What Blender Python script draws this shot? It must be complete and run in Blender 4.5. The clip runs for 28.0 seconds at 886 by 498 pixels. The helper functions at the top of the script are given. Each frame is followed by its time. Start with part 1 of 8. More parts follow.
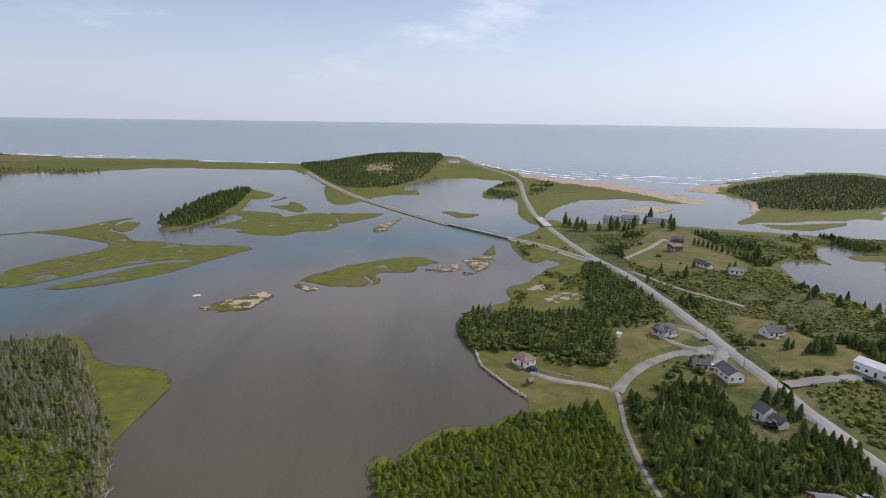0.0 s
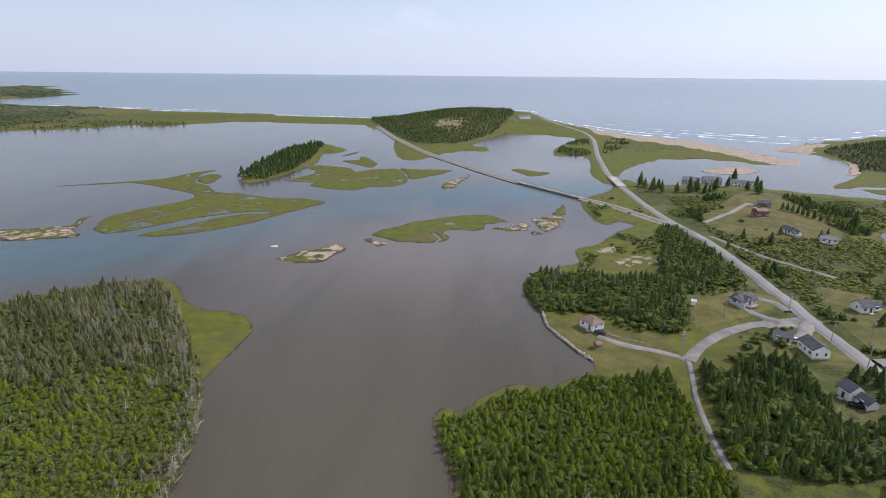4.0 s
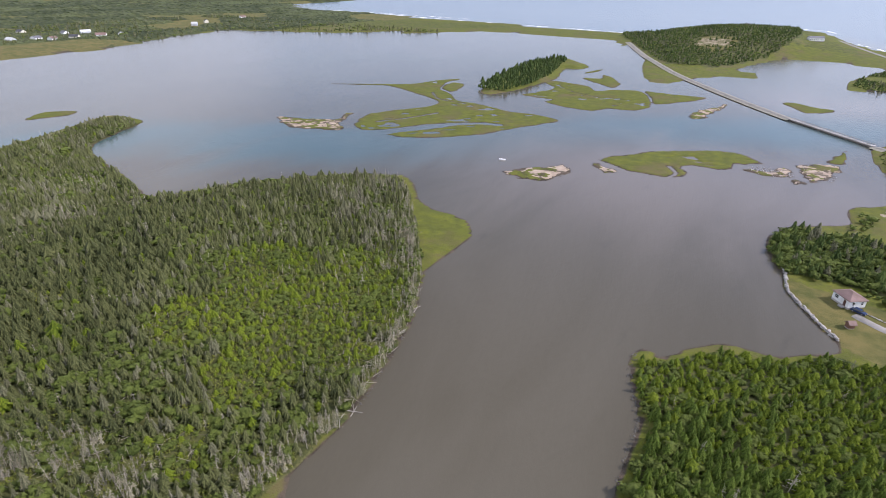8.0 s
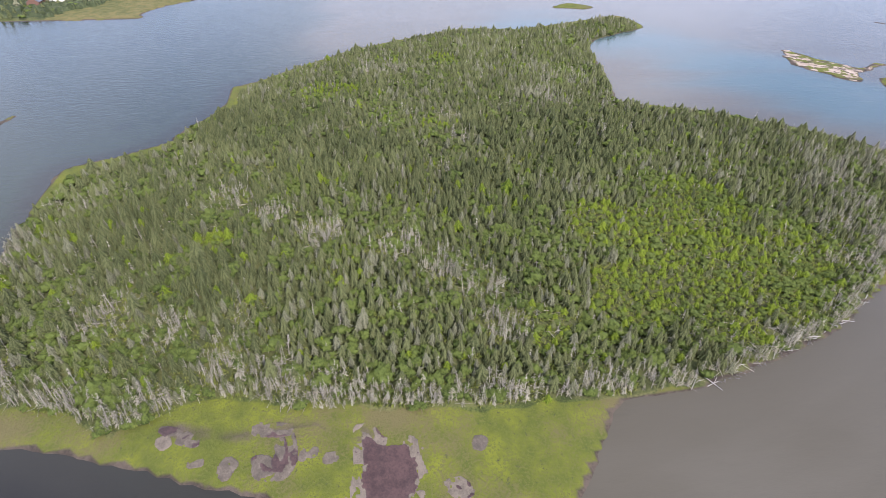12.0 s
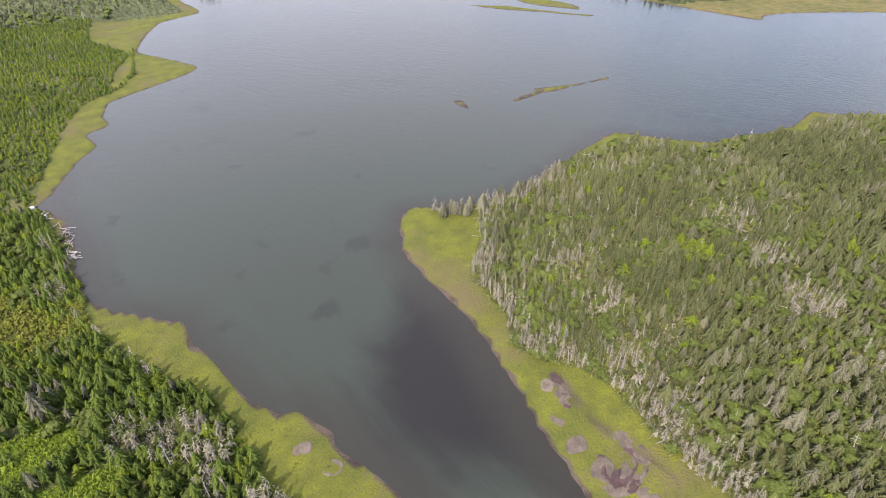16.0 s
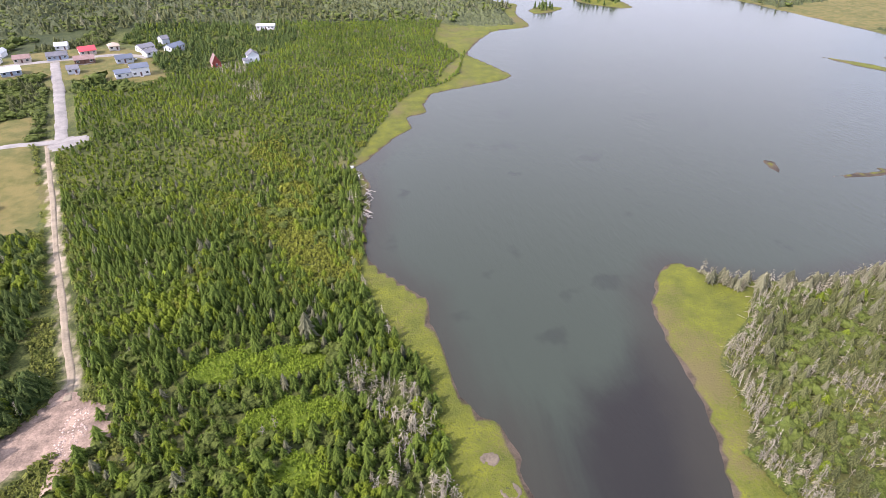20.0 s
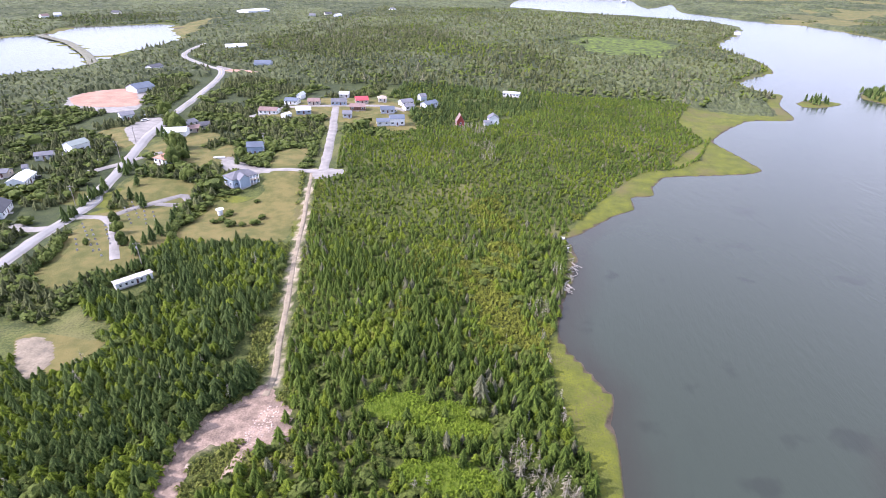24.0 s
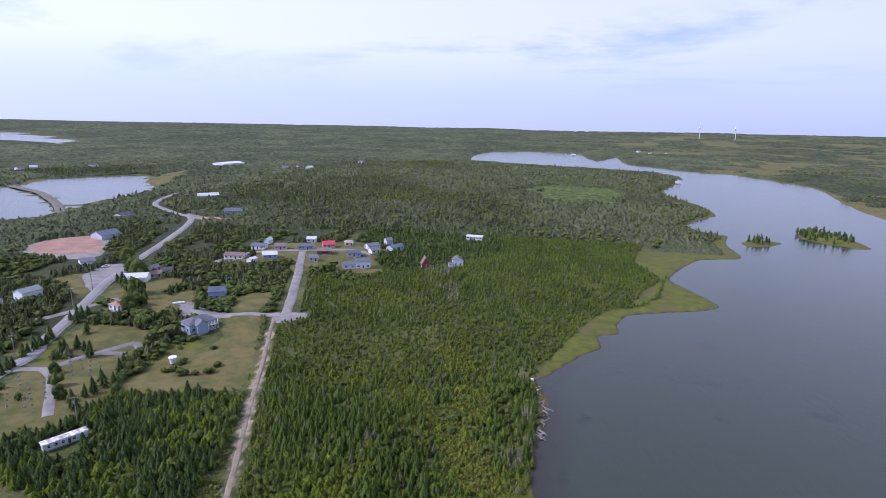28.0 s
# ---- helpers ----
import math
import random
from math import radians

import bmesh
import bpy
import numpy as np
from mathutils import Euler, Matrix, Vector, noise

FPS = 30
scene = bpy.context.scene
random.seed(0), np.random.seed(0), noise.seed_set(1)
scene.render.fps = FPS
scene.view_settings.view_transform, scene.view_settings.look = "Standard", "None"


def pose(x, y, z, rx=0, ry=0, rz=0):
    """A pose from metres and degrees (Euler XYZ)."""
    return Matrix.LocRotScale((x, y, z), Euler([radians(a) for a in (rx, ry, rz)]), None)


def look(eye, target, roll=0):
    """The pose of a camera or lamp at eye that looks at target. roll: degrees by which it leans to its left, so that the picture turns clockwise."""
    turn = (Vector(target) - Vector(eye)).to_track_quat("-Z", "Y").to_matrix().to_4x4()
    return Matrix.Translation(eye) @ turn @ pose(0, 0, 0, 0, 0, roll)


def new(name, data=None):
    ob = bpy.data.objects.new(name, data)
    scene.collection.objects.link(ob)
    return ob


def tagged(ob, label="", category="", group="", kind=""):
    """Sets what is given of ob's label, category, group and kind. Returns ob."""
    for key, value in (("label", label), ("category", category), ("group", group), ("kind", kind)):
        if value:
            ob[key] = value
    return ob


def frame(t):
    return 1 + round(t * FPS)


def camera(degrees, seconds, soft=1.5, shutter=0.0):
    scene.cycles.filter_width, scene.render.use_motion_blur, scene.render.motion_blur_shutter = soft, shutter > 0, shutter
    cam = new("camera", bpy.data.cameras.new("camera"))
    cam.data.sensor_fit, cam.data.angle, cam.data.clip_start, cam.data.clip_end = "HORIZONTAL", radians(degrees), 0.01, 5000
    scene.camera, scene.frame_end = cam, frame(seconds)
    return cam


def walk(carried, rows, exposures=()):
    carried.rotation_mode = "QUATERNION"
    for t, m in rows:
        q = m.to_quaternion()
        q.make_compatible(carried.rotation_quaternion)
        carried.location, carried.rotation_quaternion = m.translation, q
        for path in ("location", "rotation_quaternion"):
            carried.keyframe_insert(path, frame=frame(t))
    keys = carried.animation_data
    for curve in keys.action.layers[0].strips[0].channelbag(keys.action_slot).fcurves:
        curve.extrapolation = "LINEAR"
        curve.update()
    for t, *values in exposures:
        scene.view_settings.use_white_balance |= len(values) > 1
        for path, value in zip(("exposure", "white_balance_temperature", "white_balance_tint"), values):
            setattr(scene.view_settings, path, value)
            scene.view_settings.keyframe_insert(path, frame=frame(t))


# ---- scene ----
# ---- camera ----
cam = camera(78.08, 28.0, soft=0.55)
PATH = [  # seconds, eye x y z, heading, pitch, lean
    (0.0, 0.00, 0.00, 99.41, 0.00, -13.37, 0.77),
    (0.5, -0.17, 0.22, 99.49, 1.95, -13.28, 0.79),
    (1.0, -0.25, 0.18, 99.55, 4.00, -13.26, 0.77),
    (1.5, -0.30, -0.05, 99.57, 4.53, -13.17, 0.78),
    (2.0, -0.41, -0.32, 99.60, 5.13, -13.14, 0.73),
    (2.5, -0.57, -0.45, 99.66, 5.64, -13.50, 0.69),
    (4.5, -1.88, 0.31, 100.23, 8.85, -18.97, 0.66),
    (5.0, -2.02, 0.49, 100.24, 15.41, -18.99, 0.67),
    (5.5, -1.89, 0.59, 100.25, 20.44, -19.01, 0.67),
    (6.0, -1.78, 0.61, 100.23, 22.66, -18.92, 0.64),
    (6.5, -1.69, 0.48, 100.19, 24.94, -19.30, 0.64),
    (7.0, -1.57, 0.26, 100.15, 27.40, -20.73, 0.60),
    (7.5, -1.47, 0.05, 100.11, 29.39, -23.46, 0.67),
    (8.0, -1.50, -0.20, 100.14, 31.30, -26.54, 0.71),
    (8.5, -1.54, -0.45, 100.21, 35.86, -29.27, 0.84),
    (9.0, -1.41, -0.71, 100.32, 41.49, -31.69, 0.91),
    (9.5, -1.21, -1.03, 100.49, 47.70, -33.58, 0.95),
    (10.0, -1.12, -1.24, 100.55, 54.80, -35.13, 1.17),
    (10.5, -1.21, -1.21, 100.46, 62.08, -35.26, 1.13),
    (11.0, -1.28, -1.38, 100.44, 68.98, -35.24, 1.04),
    (11.5, -1.30, -1.66, 100.49, 74.29, -35.24, 1.17),
    (12.0, -1.43, -1.87, 100.47, 78.89, -35.21, 1.09),
    (12.5, -1.76, -2.01, 100.35, 85.01, -35.26, 1.14),
    (14.5, -4.03, -1.79, 99.10, 113.70, -35.68, 0.39),
    (15.0, -4.43, -1.60, 99.09, 121.49, -35.69, -0.01),
    (15.5, -4.68, -1.58, 99.30, 129.53, -35.66, -0.09),
    (16.0, -4.70, -1.66, 99.45, 135.80, -35.66, 0.10),
    (16.5, -4.58, -1.85, 99.55, 140.42, -35.65, 0.21),
    (17.0, -4.43, -2.13, 99.64, 144.62, -35.64, 0.38),
    (17.5, -4.23, -2.44, 99.80, 148.84, -35.63, 0.50),
    (18.0, -3.96, -2.68, 100.02, 153.20, -35.68, 0.62),
    (18.5, -3.83, -2.88, 100.30, 158.17, -35.74, 0.67),
    (19.0, -4.06, -3.07, 100.44, 162.57, -35.75, 0.72),
    (19.5, -4.38, -3.35, 100.55, 164.77, -35.75, 0.72),
    (20.0, -4.56, -3.93, 100.61, 166.59, -33.91, 0.80),
    (20.5, -4.44, -4.23, 100.42, 168.76, -32.05, 0.82),
    (21.0, -4.31, -4.52, 100.20, 177.51, -32.11, 0.86),
    (21.5, -4.45, -4.96, 100.03, 185.23, -32.12, 1.01),
    (23.5, -4.64, -7.86, 99.75, 190.29, -29.50, 1.00),
    (24.0, -4.70, -8.77, 99.84, 190.76, -27.49, 1.03),
    (24.5, -4.75, -9.54, 99.93, 191.06, -23.38, 1.06),
    (25.0, -4.83, -10.06, 99.97, 191.35, -18.80, 1.06),
    (25.5, -4.91, -10.44, 99.98, 191.65, -14.35, 1.10),
    (26.0, -5.04, -10.69, 99.88, 191.66, -13.13, 1.12),
    (26.5, -5.18, -10.95, 99.79, 191.82, -13.06, 1.13),
    (27.0, -5.33, -11.16, 99.74, 190.53, -12.98, 1.12),
    (27.5, -5.50, -11.36, 99.68, 189.27, -12.89, 1.12),
    (28.0, -5.62, -11.40, 99.53, 187.53, -12.79, 1.10),
]


def aim(x, y, z, yaw, pitch, roll):
    a, b = radians(yaw), radians(pitch)
    eye = Vector((x, y, z))
    return look(eye, eye + 100 * Vector((-math.sin(a) * math.cos(b), math.cos(a) * math.cos(b), math.sin(b))), roll)


EXPOSURES = [(0, -0.65, 6200, 17), (5, -0.45, 5950, 19), (7, -0.32, 5900, 20), (8, -0.12, 5900, 22), (9, 0.06, 5700, 22), (11, 0.30, 5600, 24), (14.5, 0.45, 6050, 25), (17, 0.60, 6200, 28), (20, 0.66, 6100, 28), (21, 0.68, 6000, 29), (24.0, 0.76, 5700, 30),
             (25, 0.52, 5450, 31), (25.8, -0.16, 5350, 32), (28, -0.42, 5300, 33)]
walk(cam, [(r[0], aim(*r[1:])) for r in PATH], EXPOSURES)

# ---- sky and sun ----
SUN_DIR = Vector((0.90, 0.38, 0.88)).normalized()
world = bpy.data.worlds.new("sky")
scene.world = world
world.use_nodes = True
nt = world.node_tree
nt.nodes.clear()


def node(tree, kind, **values):
    n = tree.nodes.new(kind)
    for key, value in values.items():
        if key in n.inputs:
            n.inputs[key].default_value = value
    return n


sky = nt.nodes.new("ShaderNodeTexSky")
sky.sky_type = "NISHITA"
sky.sun_disc = False
sky.sun_elevation = math.asin(SUN_DIR.z)
sky.sun_rotation = math.atan2(SUN_DIR.x, SUN_DIR.y)
sky.air_density, sky.dust_density, sky.ozone_density = 1.0, 1.5, 1.5
coord = nt.nodes.new("ShaderNodeTexCoord")
split = nt.nodes.new("ShaderNodeSeparateXYZ")
nt.links.new(coord.outputs["Generated"], split.inputs[0])


def arith(tree, op, a, b=0.0, clamp=False):
    n = tree.nodes.new("ShaderNodeMath")
    n.operation, n.use_clamp = op, clamp
    for k, v in enumerate((a, b)):
        if isinstance(v, (int, float)):
            n.inputs[k].default_value = v
        else:
            tree.links.new(v, n.inputs[k])
    return n.outputs[0]


def ramp(tree, value, lo, hi):
    n = tree.nodes.new("ShaderNodeMapRange")
    n.interpolation_type = "SMOOTHSTEP"
    n.inputs["From Min"].default_value, n.inputs["From Max"].default_value = lo, hi
    tree.links.new(value, n.inputs["Value"])
    return n.outputs[0]


# flat cloud layer: the direction is laid onto a plane overhead
up = arith(nt, "ADD", arith(nt, "MAXIMUM", split.outputs[2], 0.0), 0.10)
plane = nt.nodes.new("ShaderNodeCombineXYZ")
nt.links.new(arith(nt, "DIVIDE", split.outputs[0], up), plane.inputs[0])
nt.links.new(arith(nt, "DIVIDE", split.outputs[1], up), plane.inputs[1])
puffs = node(nt, "ShaderNodeTexNoise", Scale=0.34, Detail=8.0, Roughness=0.6, Distortion=0.4)
nt.links.new(plane.outputs[0], puffs.inputs["Vector"])
cover = arith(nt, "MULTIPLY", ramp(nt, arith(nt, "ADD", puffs.outputs[0], arith(nt, "MULTIPLY", split.outputs[1], -0.11)), 0.41, 0.57), ramp(nt, split.outputs[2], 0.03, 0.14))
haze = ramp(nt, split.outputs[2], 0.34, -0.02)
clear = nt.nodes.new("ShaderNodeVectorMath")
clear.operation = "SCALE"
clear.inputs["Scale"].default_value = 1.4
nt.links.new(sky.outputs[0], clear.inputs[0])
# haze and cloud are brighter towards the sun
facing = nt.nodes.new("ShaderNodeVectorMath")
facing.operation = "DOT_PRODUCT"
nt.links.new(coord.outputs["Generated"], facing.inputs[0])
facing.inputs[1].default_value = SUN_DIR
glow = arith(nt, "ADD", arith(nt, "MULTIPLY", facing.outputs["Value"], 0.26), 0.98)


def veiled(under, amount, colour):
    veil = nt.nodes.new("ShaderNodeVectorMath")
    veil.operation = "SCALE"
    veil.inputs[0].default_value = colour
    nt.links.new(glow, veil.inputs["Scale"])
    mix = nt.nodes.new("ShaderNodeMixRGB")
    nt.links.new(amount, mix.inputs[0])
    nt.links.new(under, mix.inputs[1])
    nt.links.new(veil.outputs[0], mix.inputs[2])
    return mix.outputs[0]


dome = veiled(clear.outputs[0], arith(nt, "MULTIPLY", haze, 0.80), (7.9, 8.8, 9.9))
dome = veiled(dome, arith(nt, "MULTIPLY", cover, 0.88), (9.7, 10.2, 10.6))
back = node(nt, "ShaderNodeBackground", Strength=0.132)
nt.links.new(dome, back.inputs[0])
out = nt.nodes.new("ShaderNodeOutputWorld")
nt.links.new(back.outputs[0], out.inputs[0])

sun = new("sun", bpy.data.lights.new("sun", "SUN"))
sun.data.energy, sun.data.angle, sun.data.color = 4.2, radians(0.6), (1.0, 0.94, 0.85)
sun.matrix_world = look((0, 0, 400), Vector((0, 0, 400)) - SUN_DIR)


# ---- materials ----
def material(name, colour=(0.5, 0.5, 0.5), rough=0.8, metal=0.0, spread=0.25, grain=1.0, bump=0.0, stain=8.0, tint=None, spec=0.4):
    """A surface with fine grain (grain: cells a metre), broad stains (stain: metres) and a change from piece to piece."""
    m = bpy.data.materials.new(name)
    m.use_nodes = True
    t = m.node_tree
    b = t.nodes["Principled BSDF"]
    b.inputs["Roughness"].default_value, b.inputs["Metallic"].default_value = rough, metal
    b.inputs["Specular IOR Level"].default_value = spec
    g = t.nodes.new("ShaderNodeNewGeometry")
    fine = node(t, "ShaderNodeTexNoise", Scale=grain, Detail=4.0, Roughness=0.6)
    broad = node(t, "ShaderNodeTexNoise", Scale=1.0 / stain, Detail=3.0, Roughness=0.55)
    for n in (fine, broad):
        t.links.new(g.outputs["Position"], n.inputs["Vector"])
    info = t.nodes.new("ShaderNodeObjectInfo")
    total = arith(t, "ADD", arith(t, "MULTIPLY", fine.outputs[0], 0.5), arith(t, "MULTIPLY", broad.outputs[0], 0.8))
    total = arith(t, "ADD", total, arith(t, "MULTIPLY", info.outputs["Random"], 0.25))
    f = ramp(t, total, 0.45, 1.1)
    mix = t.nodes.new("ShaderNodeMixRGB")
    t.links.new(f, mix.inputs[0])
    other = tint or tuple(c * (1 + 1.6 * spread) for c in colour)
    mix.inputs[1].default_value = (*[c * (1 - spread) for c in colour], 1)
    mix.inputs[2].default_value = (*[min(c, 0.95) for c in other], 1)
    t.links.new(mix.outputs[0], b.inputs["Base Color"])
    if bump:
        n = node(t, "ShaderNodeBump", Strength=0.6, Distance=bump)
        t.links.new(fine.outputs[0], n.inputs["Height"])
        t.links.new(n.outputs[0], b.inputs["Normal"])
    return m


def leafy(name, dark, light, rough=0.75):
    """Foliage: the attribute 'shade' (about 0 to 1) holds each tree's own shade plus any light and dark painted into
    its form.
    """
    m = bpy.data.materials.new(name)
    m.use_nodes = True
    t = m.node_tree
    b = t.nodes["Principled BSDF"]
    b.inputs["Roughness"].default_value = rough
    b.inputs["Specular IOR Level"].default_value = 0.12
    a = t.nodes.new("ShaderNodeAttribute")
    a.attribute_name = "shade"
    g = t.nodes.new("ShaderNodeNewGeometry")
    fine = node(t, "ShaderNodeTexNoise", Scale=3.6, Detail=6.0, Roughness=0.8)
    t.links.new(g.outputs["Position"], fine.inputs["Vector"])
    n = node(t, "ShaderNodeBump", Strength=1.0, Distance=0.30)
    t.links.new(fine.outputs[0], n.inputs["Height"])
    t.links.new(n.outputs[0], b.inputs["Normal"])
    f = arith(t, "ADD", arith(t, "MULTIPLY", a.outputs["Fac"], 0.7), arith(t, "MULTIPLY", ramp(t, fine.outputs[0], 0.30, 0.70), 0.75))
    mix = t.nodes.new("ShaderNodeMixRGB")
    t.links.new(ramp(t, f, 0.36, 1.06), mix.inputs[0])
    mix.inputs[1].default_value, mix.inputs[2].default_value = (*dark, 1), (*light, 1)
    t.links.new(mix.outputs[0], b.inputs["Base Color"])
    return m


SPRUCE = leafy("spruce_needles", (0.026, 0.045, 0.011), (0.105, 0.143, 0.032))
FIR = leafy("fir_needles", (0.036, 0.06, 0.008), (0.132, 0.182, 0.027))
OLIVE = leafy("olive_spruce_needles", (0.04, 0.048, 0.016), (0.142, 0.152, 0.056))
GREY_SPRUCE = leafy("weathered_spruce_needles", (0.070, 0.073, 0.039), (0.200, 0.195, 0.110))
YOUNG = leafy("young_fir_needles", (0.052, 0.08, 0.006), (0.165, 0.208, 0.016))
LEAF = leafy("alder_leaves", (0.034, 0.05, 0.01), (0.112, 0.14, 0.028))
SCRUB = leafy("scrub_leaves", (0.058, 0.079, 0.014), (0.180, 0.192, 0.036))
GALE = leafy("yellowish_sweet_gale", (0.08, 0.092, 0.012), (0.18, 0.192, 0.024))
BRACKEN = leafy("bracken_fronds", (0.085, 0.135, 0.008), (0.190, 0.260, 0.020))
GHOST = leafy("lichen_grey_twigs", (0.125, 0.116, 0.068), (0.369, 0.338, 0.230))
SNAG = leafy("bleached_dead_wood", (0.150, 0.136, 0.100), (0.430, 0.390, 0.300))
BARK = material("spruce_bark", (0.11, 0.085, 0.065), 0.9, grain=6)
ASPHALT = material("worn_asphalt", (0.205, 0.198, 0.184), 0.85, spread=0.2, grain=3, stain=14)
GRAVEL = material("pale_gravel", (0.205, 0.190, 0.168), 0.9, spread=0.3, grain=2.2, stain=5, bump=0.05)
DIRT = material("pinkish_dirt", (0.250, 0.180, 0.130), 0.9, spread=0.5, grain=2.2, stain=3.0, bump=0.25)
CLAY = material("red_clay_field", (0.33, 0.195, 0.130), 0.9, spread=0.25, grain=1.0, stain=9)
TRACK_DIRT = material("rutted_track_dirt", (0.190, 0.155, 0.104), 0.9, spread=0.35, grain=1.6, stain=4, bump=0.08)
HEATH = leafy("distant_mixed_foliage", (0.032, 0.042, 0.016), (0.122, 0.138, 0.056))
CONCRETE = material("weathered_concrete", (0.36, 0.34, 0.31), 0.85, spread=0.25, grain=2)
ROCK = material("grey_shore_rock", (0.30, 0.28, 0.255), 0.9, spread=0.4, grain=1.5, stain=3, bump=0.1)
WHITE_LINE = material("worn_road_paint", (0.36, 0.36, 0.35), 0.7, spread=0.2, grain=4)
YELLOW_LINE = material("yellow_road_paint", (0.62, 0.45, 0.08), 0.7, spread=0.2, grain=4)


def land_material(name):
    """Ground cover from the masks marsh, lawn, sand, mud and gravel on the sheet; woodland floor and rough grass elsewhere."""
    m = bpy.data.materials.new(name)
    m.use_nodes = True
    t = m.node_tree
    b = t.nodes["Principled BSDF"]
    b.inputs["Roughness"].default_value = 0.9
    b.inputs["Specular IOR Level"].default_value = 0.25
    g = t.nodes.new("ShaderNodeNewGeometry")

    def noise_at(scale, detail=4.0, rough=0.6):
        n = node(t, "ShaderNodeTexNoise", Scale=scale, Detail=detail, Roughness=rough)
        t.links.new(g.outputs["Position"], n.inputs["Vector"])
        return n.outputs[0]

    fine, mid, broad = noise_at(1.6), noise_at(0.16), noise_at(0.03)

    def two(a, c, f):
        n = t.nodes.new("ShaderNodeMixRGB")
        for k, v in ((0, f), (1, a), (2, c)):
            if isinstance(v, tuple):
                n.inputs[k].default_value = (*v, 1)
            else:
                t.links.new(v, n.inputs[k])
        return n.outputs[0]

    def mask(attr, wobble=0.5):
        a = t.nodes.new("ShaderNodeAttribute")
        a.attribute_name = attr
        return ramp(t, arith(t, "ADD", a.outputs["Fac"], arith(t, "MULTIPLY", arith(t, "SUBTRACT", mid, 0.5), wobble)), 0.38, 0.62)

    floor = two((0.034, 0.045, 0.010), (0.098, 0.112, 0.024), ramp(t, arith(t, "ADD", mid, arith(t, "MULTIPLY", fine, 1.1)), 0.80, 1.30))
    floor = two(floor, (0.15, 0.14, 0.05), ramp(t, arith(t, "ADD", broad, arith(t, "MULTIPLY", fine, 0.3)), 0.66, 0.9))
    litter = two((0.040, 0.046, 0.013), (0.118, 0.120, 0.036), ramp(t, arith(t, "ADD", mid, arith(t, "MULTIPLY", fine, 0.5)), 0.5, 1.0))
    marsh = two((0.076, 0.089, 0.012), (0.146, 0.155, 0.013), ramp(t, mid, 0.32, 0.72))
    marsh = two(marsh, (0.100, 0.108, 0.018), ramp(t, fine, 0.46, 0.62))
    marsh = two(marsh, (0.060, 0.062, 0.022), ramp(t, noise_at(0.75, 5.0, 0.7), 0.60, 0.70))
    marsh = two(marsh, (0.118, 0.100, 0.036), ramp(t, arith(t, "ADD", broad, arith(t, "MULTIPLY", fine, 0.35)), 0.66, 0.86))
    lawn = two((0.084, 0.090, 0.020), (0.162, 0.134, 0.042), ramp(t, arith(t, "ADD", mid, arith(t, "MULTIPLY", broad, 0.6)), 0.60, 1.0))
    sand = two((0.30, 0.23, 0.165), (0.45, 0.36, 0.27), ramp(t, mid, 0.3, 0.7))
    mud = two((0.040, 0.030, 0.020), (0.100, 0.076, 0.052), ramp(t, arith(t, "ADD", mid, arith(t, "MULTIPLY", fine, 0.3)), 0.5, 0.8))
    crowns = two((0.022, 0.033, 0.009), (0.066, 0.080, 0.023), ramp(t, arith(t, "ADD", arith(t, "MULTIPLY", fine, 0.5), arith(t, "MULTIPLY", mid, 0.8)), 0.45, 0.95))
    crowns = two(crowns, (0.080, 0.090, 0.036), ramp(t, broad, 0.60, 0.82))
    fern = two((0.075, 0.115, 0.009), (0.150, 0.200, 0.017), ramp(t, arith(t, "ADD", mid, arith(t, "MULTIPLY", fine, 0.8)), 0.65, 1.15))
    col = two(floor, marsh, mask("marsh"))
    col = two(col, litter, mask("needle_litter"))
    col = two(col, crowns, mask("canopy"))
    col = two(col, fern, mask("fern"))
    col = two(col, lawn, mask("lawn", 0.25))
    col = two(col, sand, mask("sand"))
    col = two(col, mud, mask("mud"))
    t.links.new(col, b.inputs["Base Color"])
    n = node(t, "ShaderNodeBump", Strength=0.8, Distance=0.35)
    t.links.new(fine, n.inputs["Height"])
    t.links.new(n.outputs[0], b.inputs["Normal"])
    return m


LAND = land_material("ground_cover")


